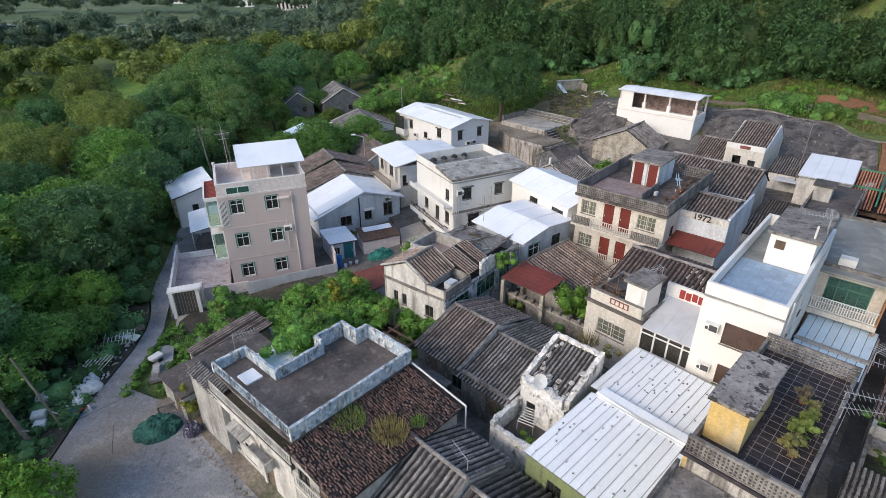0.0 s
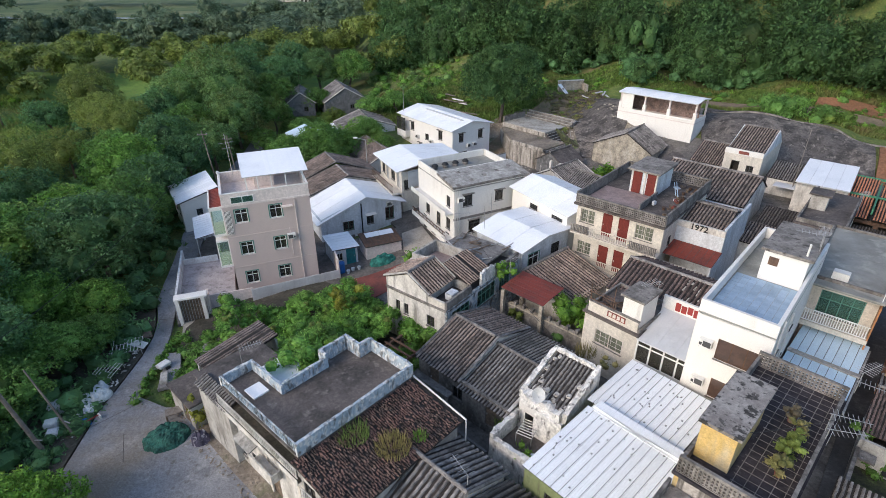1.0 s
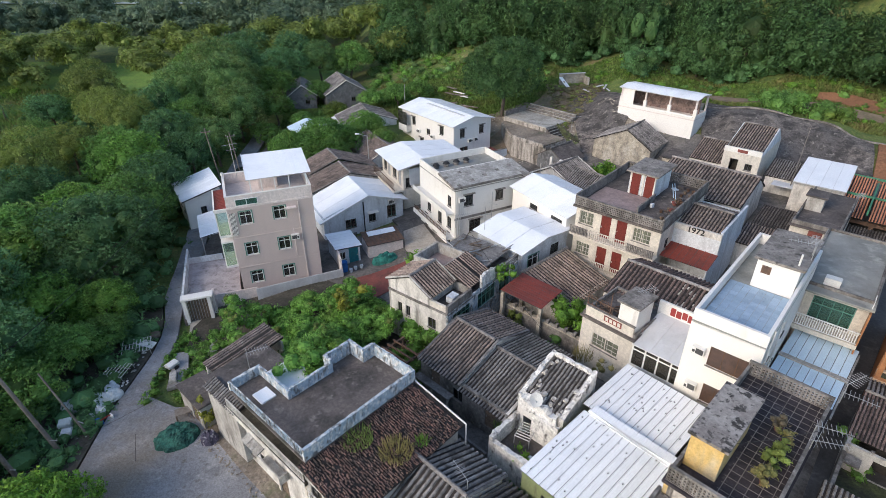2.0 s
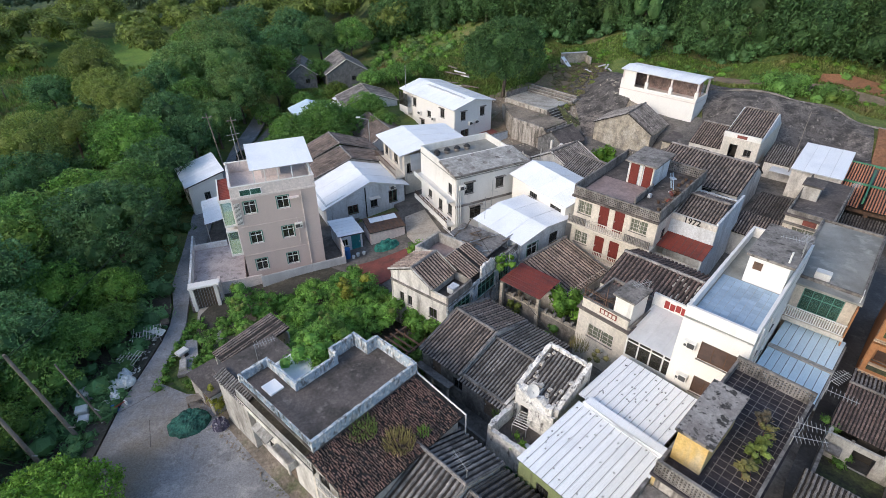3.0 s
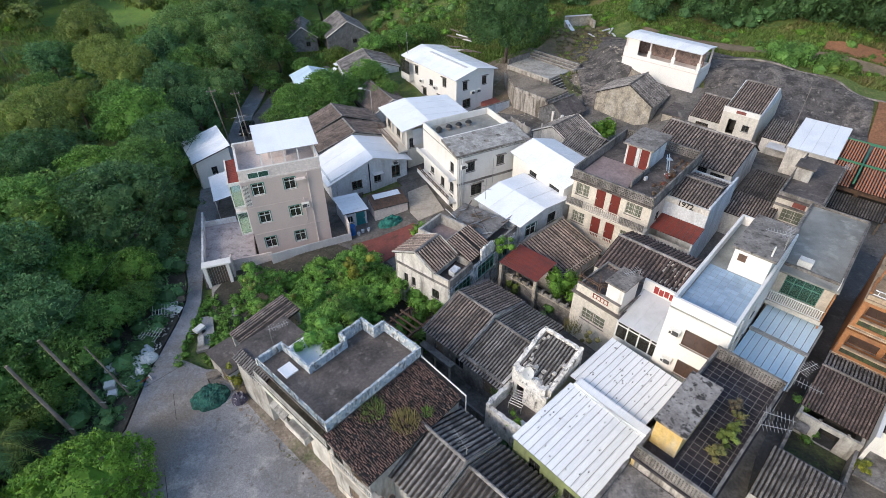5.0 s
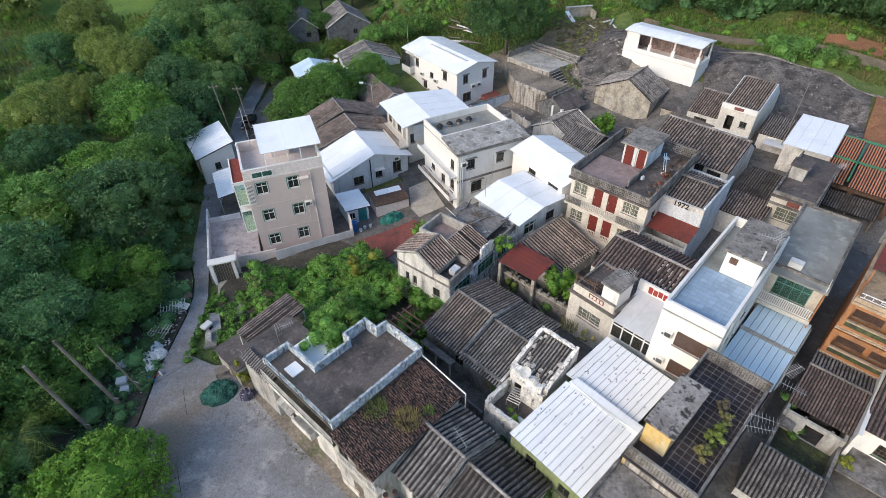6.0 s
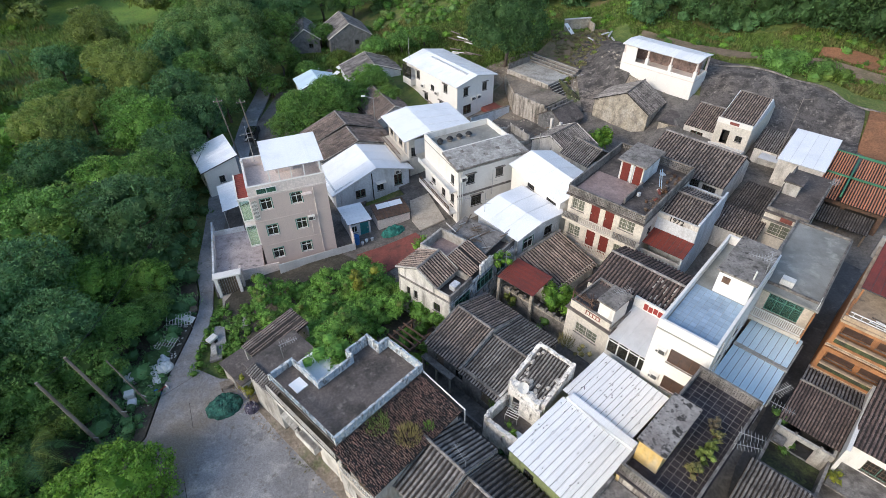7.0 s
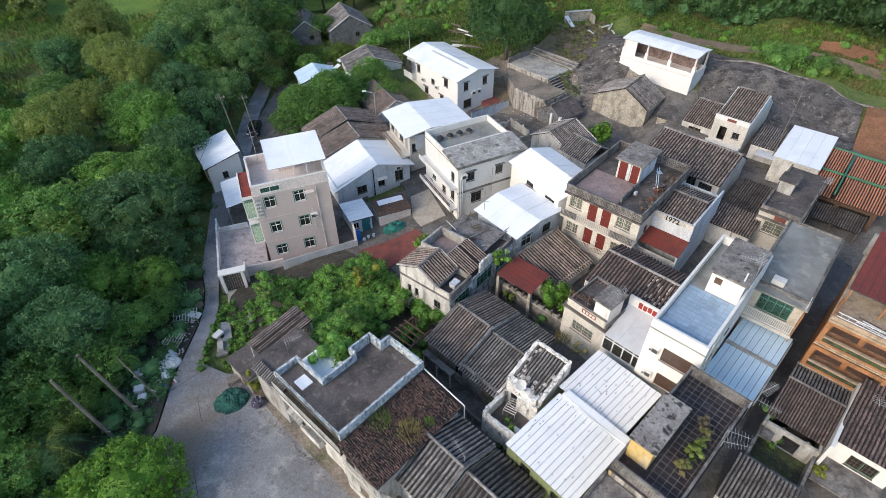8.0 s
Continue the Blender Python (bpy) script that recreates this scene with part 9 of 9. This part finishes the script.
heap("tarpaulin", "bundle of dark cloths against a wall", "cloth", -16.9, 27.0, 0.1, 0.6, 0.5, 1.1, 10, M["darkcloth"], 21)
heap("tarpaulin", "dark blue bundle among the clutter", "cloth", -26.0, 28.4, 0.1, 0.6, 0.4, 0.5, 50, M["blueplastic"], 22)


def rack(x, y, z, rot, w, d, h, nx, ny, label, tilt=0.0):
    e_ = thing("metal_rack", label, "rack", x, y, z, rot, "discarded racks")
    e_.matrix_world = pose(x, y, z, tilt, 0, rot)
    for i in range(nx):
        part("bar", rods([((w * i / (nx - 1), 0, h), (w * i / (nx - 1), d, h), 0.03)], n=5), M["plastic"], e_)
    for i in range(ny):
        part("rail", rods([((0, d * i / (ny - 1), h - 0.04), (w, d * i / (ny - 1), h - 0.04), 0.03)], n=5), M["metal"], e_)
    for cx in (0, w):
        for cy in (0, d):
            part("leg", rods([((cx, cy, 0), (cx, cy, h), 0.03)], n=5), M["metal"], e_)


rack(-27.6, 35.6, 0.2, 20, 2.2, 1.6, 0.6, 9, 4, "discarded white metal rack beside the road", 8)
rack(-27.9, 33.4, 0.2, -15, 1.7, 1.4, 0.5, 7, 4, "discarded white metal rack on the verge", 12)
rack(5.3, 23.6, 3.42, 60, 1.3, 1.0, 0.7, 7, 2, "light drying rack in a small courtyard")
pl = tagged(part("board", soft_box(-0.9, 0.9, -0.35, 0.35, 0.0, 0.06, 0.015), M["plastic"]), "pale loose board lying on the verge", "board")
pl.matrix_world = pose(-26.3, 37.1, 0.75, 10, 8, -12)
pl = tagged(part("board", soft_box(-0.8, 0.8, -0.3, 0.3, 0.0, 0.07, 0.02), M["wood"]), "brown loose board leaning on a rack", "board")
pl.matrix_world = pose(-26.4, 38.2, 0.7, 25, 10, 40)
sl = tagged(part("stone_slab", soft_box(-0.35, 0.35, -0.9, 0.9, 0.0, 0.35, 0.05), M["paleslab"]), "pale stone slab standing beside weeds", "slab")
sl.matrix_world = pose(-20.4, 37.0, 0.1, 0, 0, 15)
bn = thing("bench", "pale wooden bench standing on the yard", "bench", -19.5, 29.4, 0.13, 28)
part("seat", soft_box(-0.8, 0.8, -0.4, 0.4, 0.55, 0.63, 0.02), M["pole"], bn)
for cx in (-0.75, 0.75):
    for cy in (-0.25, 0.25):
        part("leg", boxes((cx - 0.05, cx + 0.05, cy - 0.05, cy + 0.05, 0, 0.549)), M["wood"], bn)
ct = thing("handcart", "small white handcart beside the path", "handcart", -22.9, 34.6, 0.1, 60)
part("tray", soft_box(-0.5, 0.5, -0.35, 0.35, 0.35, 0.6, 0.04), M["plastic"], ct)
for cy in (-0.4, 0.4):
    part("wheel", rods([((0.1, cy - 0.03, 0.2), (0.1, cy + 0.03, 0.2), 0.2)], n=12), M["black"], ct)
part("handle", rods([((-0.5, 0.25, 0.5), (-1.1, 0.25, 0.9), 0.025), ((-0.5, -0.25, 0.5), (-1.1, -0.25, 0.9), 0.025)], n=5), M["metal"], ct)
tr = thing("trough", "low concrete trough on the verge", "trough", -22.3, 33.3, 0.1, 20)
part("basin", soft_box(-0.3, 0.3, -0.6, 0.6, 0, 0.4, 0.05), M["paleslab"], tr)
bxs = ((-28.6, 29.9, 0.9, "grey"), (-28.0, 28.2, 0.7, "white"), (-27.4, 27.4, 0.6, "grey"))
for bx, by, s_, c_ in bxs:
    cr = thing("crate", f"{c_} plastic crate among roadside clutter", "crate", bx, by, 0.1, 30 * s_, "crates")
    part("shell", soft_box(-s_ * 0.6, s_ * 0.6, -s_ * 0.5, s_ * 0.5, 0, s_, 0.05), M["plastic"] if c_ == "white" else M["greysheet"], cr)
    part("rim", soft_box(-s_ * 0.63, s_ * 0.63, -s_ * 0.53, s_ * 0.53, s_ * 0.8, s_ * 0.9, 0.02), M["greysheet"], cr)
bar = thing("road_barrier", "low red and white barrier at the road edge", "barrier", -25.6, 28.6, 0.13, 55)
part("rail", boxes((-0.7, 0.7, -0.03, 0.03, 0.3, 0.36)), M["redpaint"], bar)
part("foot", boxes((-0.8, -0.7, -0.2, 0.2, 0, 0.298)), M["plastic"], bar)
part("foot", boxes((0.7, 0.8, -0.2, 0.2, 0, 0.298)), M["plastic"], bar)

# blue drum and bin by the shed
dm = thing("water_drum", "blue plastic water drum beside the shed", "drum", -10.6, 48.6, 1.0, 0)
part("barrel", rods([((0, 0, 0), (0, 0, 0.55), 0.34, 0.37), ((0, 0, 0.55), (0, 0, 1.1), 0.37, 0.34)], n=16), M["blueplastic"], dm)
part("lid", rods([((0, 0, 1.1), (0, 0, 1.16), 0.36)], n=16), M["blueplastic"], dm)
for bx, by in ((-9.9, 48.4), (-9.5, 48.9), (-8.9, 49.2)):
    bk = thing("bucket", "pale plastic bucket beside the drum", "bucket", bx, by, 1.05, 0, "buckets")
    part("pail", rods([((0, 0, 0), (0, 0, 0.35), 0.15, 0.19)], n=10), M["bluewhite"], bk)
laid("pavement_6", "pale concrete ramp beside the white house", [(-4.9, 56.2), (-2.6, 57.4), (-0.4, 52.0), (-3.3, 50.2), (-4.4, 52.2)], 0.2, M["palepave"], "ramp")
laid("pavement_7", "worn pale concrete patch among weeds", [(-23.4, 36.4), (-22.4, 36.6), (-21.6, 34.6), (-21.4, 32.6), (-22.4, 32.2), (-22.9, 34.2)], 0.12, M["yard"], "path")

# dark parked car on the road behind the pink house
car = thing("car", "dark car parked on the shaded road", "car", -30.0, 74.5, 0.85, 8)
bd = soft_box(-0.85, 0.85, -2.1, 2.1, 0.3, 0.85, 0.12, 3)
part("body", bd, M["black"], car)
cb = soft_box(-0.72, 0.72, -1.2, 1.0, 0.852, 1.4, 0.2, 3)
part("cabin", cb, M["glass"], car)
for cx in (-0.8, 0.8):
    for cy in (-1.35, 1.35):
        w_ = part("wheel", rods([((cx - 0.1, cy, 0.32), (cx + 0.1, cy, 0.32), 0.32)], n=14), M["black"], car)
    # white plates stand for the bright reflections at the car's two ends
    part("headlight", boxes((cx * 0.8 - 0.18, cx * 0.8 + 0.18, -2.13, -2.09, 0.6, 0.75)), M["plastic"], car)

# satellite dish and pots
ds = thing("satellite_dish", "white satellite dish on the small roof", "dish", 5.7, 24.7, 6.1, 200)
bm = bmesh.new()
bmesh.ops.create_circle(bm, segments=20, radius=0.45, cap_ends=True)
bmesh.ops.poke(bm, faces=bm.faces[:])
for v_ in bm.verts:
    if v_.co.length < 0.1:
        v_.co.z = -0.14
bmesh.ops.solidify(bm, geom=bm.faces[:], thickness=0.02)
part("reflector", bm, M["plastic"], ds, "", pose(0, 0, 0.5, -50, 0, 0))
part("mount", rods([((0, 0, 0), (0, 0.05, 0.42), 0.03)], n=6), M["metal"], ds)
for px_, py_, pz_ in ((16.5, 18.3, 10.1), (15.3, 17.0, 10.1), (14.4, 16.1, 10.1), (15.8, 17.7, 10.1), (16.7, 19.2, 10.1), (-4.6, 17.2, 4.02), (-4.0, 16.7, 4.02), (-3.4, 16.9, 4.02), (19.0, 47.6, 10.32)):
    fp = thing("flower_pot", "small clay flower pot with soil", "flower pot", px_, py_, pz_, 0, "flower pots")
    part("pot", rods([((0, 0, 0), (0, 0, 0.3), 0.14, 0.2)], n=10), M["redpave"], fp)
    part("soil", rods([((0, 0, 0.3), (0, 0, 0.31), 0.17)], n=10), M["dark"], fp)

# ---------------------------------------------------------------- ruin, timber and debris on the bank
ru = thing("ruined_hut", "low ruined stone hut with a leaning sheet", "ruin", 20.6, 96.6, ground(22, 97) - 0.2, 12)
part("wall", boxes((0, 4.8, 2.0, 2.25, 0, 2.0)), M["stone"], ru)
part("wall", boxes((4.55, 4.8, 0, 1.99, 0, 1.6)), M["stone"], ru)
part("wall", boxes((0, 0.25, 0, 1.99, 0, 1.2)), M["stone"], ru)
part("roof_sheet", boxes((0.0, 4.9, 1.9, 2.4, 2.002, 2.08)), M["greysheet"], ru)
ls = part("leaning_sheet", boxes((-0.4, 0.4, -1.2, 1.2, 0, 0.05)), M["whitesheet"], ru, "", pose(0.2, 0.2, 1.0, 35, 0, 25))
rg = random.Random(12)
for i in range(10):
    lg = tagged(part("log", rods([((0, 0, 0.15), (rg.uniform(2.0, 3.6), 0, 0.18), 0.14, 0.1)], n=7), M["plastic"] if i % 3 == 0 else M["pole"]), "pale felled log lying on the bank", "log", "felled logs")
    lx, ly = 0.5 + rg.uniform(-2, 2.5), 99.5 + rg.uniform(-3, 3)
    lg.matrix_world = pose(lx, ly, ground(lx, ly) + 0.1, 0, 0, rg.uniform(-50, -10))
for i in range(8):
    lx, ly = 26.0 + rg.uniform(-2.5, 2.5), 92 + rg.uniform(-2.5, 2.5)
    lg = tagged(part("plank", boxes((0, rg.uniform(1.5, 3.0), 0, 0.3, 0, 0.08)), M["greysheet"] if i % 2 else M["wood"]), "loose weathered plank in a debris pile", "plank", "loose planks")
    lg.matrix_world = pose(lx, ly, ground(lx, ly) + 0.25 + 0.08 * i, rg.uniform(-8, 8), rg.uniform(-8, 8), rg.uniform(0, 180))
for i in range(14):
    lx, ly = 13.5 + rg.uniform(-3, 5), 69.5 + rg.uniform(-3.5, 5)
    lg = tagged(part("timber", rods([((0, 0, 0.1), (rg.uniform(1.5, 3.2), 0, rg.uniform(0.1, 0.9)), 0.07, 0.05)], n=5), M["wood"]), "grey broken timber by the ruined wall", "timber", "broken timbers")
    lg.matrix_world = pose(lx, ly, ground(lx, ly) + 0.1, 0, 0, rg.uniform(0, 360))

# ---------------------------------------------------------------- far buildings across the river
def far_building(x, y, w, d, h, cols, label):
    e_ = House(label, x, y, 0.3, 4, w, d, "building", "building", "far buildings")
    e_.walls(h, M["cleanwhite"], {"R": [(w * (i + 0.25) / cols, 1.6, w * 0.5 / cols, h * 0.5, "slide") for i in range(cols)]}, th=0.4)
    e_.slab(h + 0.5, M["greysheet"], th=0.45, over=(0.6, 0.6, 0.6, 0.6))


far_building(-172, 492, 14, 10, 6.5, 3, "far white low building beyond the river")
far_building(-126, 452, 18, 12, 9.5, 6, "far white building with tall windows")
far_building(-104, 430, 8, 9, 7, 3, "far pale building beside the river")
far_building(-92, 432, 16, 12, 11, 5, "far pale building with a stepped front")
far_building(-250, 545, 16, 10, 7, 4, "far low white building in trees")
far_building(-352, 548, 18, 10, 7, 4, "far white shed on the flats")

# small dark-roofed shed and decayed rafters by the old terrace
hs = House("low dark-roofed shed at the yard edge", -17.6, 28.0, 0.0, 48, 2.0, 3.3, "shed", "shed", "sheds")
hs.walls(2.3, M["grimy"], {"L": [(0.7, 0.1, 0.9, 1.8, "doorwood")]})
hs.slab(2.45, M["darkroof"], over=(0.15, 0.15, 0.15, 0.15))
rf = thing("roof_frame", "bare broken rafters of a collapsed roof", "rafters", -3.6, 29.6, 1.2, 48)
for i in range(5):
    part("rafter", boxes((0.6 * i, 0.6 * i + 0.12, 0, 2.8, 3.0 + 0.05 * (i % 3), 3.12 + 0.05 * (i % 3))), M["rust"], rf)
for yy in (0.2, 2.5):
    part("beam", boxes((-0.2, 3.4, yy, yy + 0.16, 2.8, 2.98)), M["rust"], rf)
for xx in (-0.1, 3.2):
    for yy in (0.2, 2.5):
        part("post", boxes((xx, xx + 0.14, yy, yy + 0.14, 0, 2.798)), M["rust"], rf)
rg = random.Random(41)
# loose sheets and rubble near the blue-roofed house
for i in range(12):
    lx, ly = rg.uniform(-27, -17), rg.uniform(89.5, 93.5)
    sh_ = tagged(part("loose_sheet", soft_box(0, rg.uniform(0.8, 2.0), 0, rg.uniform(0.6, 1.2), 0, 0.06, 0.015), M[rg.choice(("greysheet", "whitesheet", "metal", "darkroof"))]), "loose metal sheet lying in the yard", "metal sheet", "loose sheets")
    sh_.matrix_world = pose(lx, ly, ground(lx, ly) + rg.uniform(0.3, 0.9), rg.uniform(-14, 14), rg.uniform(-14, 14), rg.uniform(0, 180))
# grit and rubble scattered on open ground
def scatter(name, label, ring, n, lo, hi, lift, mat, seed):
    rg_ = random.Random(seed)
    verts_, faces_ = [], []
    x0_, x1_, y0_, y1_ = min(p[0] for p in ring), max(p[0] for p in ring), min(p[1] for p in ring), max(p[1] for p in ring)
    k_ = 0
    while k_ < n:
        x_, y_ = rg_.uniform(x0_, x1_), rg_.uniform(y0_, y1_)
        if not inside(x_, y_, ring):
            continue
        s_, a_, z_ = rg_.uniform(lo, hi), rg_.uniform(0, 6.28), ground(x_, y_) + lift
        b_ = len(verts_)
        for i in range(4):
            verts_.append((x_ + s_ * math.cos(a_ + 1.57 * i) * rg_.uniform(0.7, 1.2), y_ + s_ * math.sin(a_ + 1.57 * i) * rg_.uniform(0.7, 1.2), z_))
        verts_.append((x_ + s_ * 0.2, y_, z_ + s_ * rg_.uniform(0.4, 0.9)))
        faces_ += [(b_ + i, b_ + (i + 1) % 4, b_ + 4) for i in range(4)]
        k_ += 1
    me_ = bpy.data.meshes.new(name)
    me_.from_pydata(verts_, [], faces_)
    return tagged(link_mesh(name, me_, mat), label, "rubble", kind="stuff")


scatter("rubble", "grit and small stones along the wall foot", [(-18.6, 30.6), (-20.0, 29.0), (-14.2, 24.0), (-9.2, 19.6), (-3, 13.8), (-2, 14.8), (-8.2, 20.8), (-13.4, 25.4)], 500, 0.03, 0.12, 0.15, M["rubble"], 5)
scatter("rubble", "broken stone and brick on the bank", [(-4, 79), (8, 73.5), (22, 76), (36, 76.4), (30, 84), (20, 90), (6, 92), (-3, 84)], 900, 0.06, 0.28, 0.02, M["stone"], 6)
scatter("rubble", "litter and stones along the road edge", [(-28.6, 27), (-26, 27), (-25.8, 33), (-26, 38.5), (-28.4, 38.5), (-28.6, 33)], 260, 0.05, 0.2, 0.1, M["oldwhite"], 7)
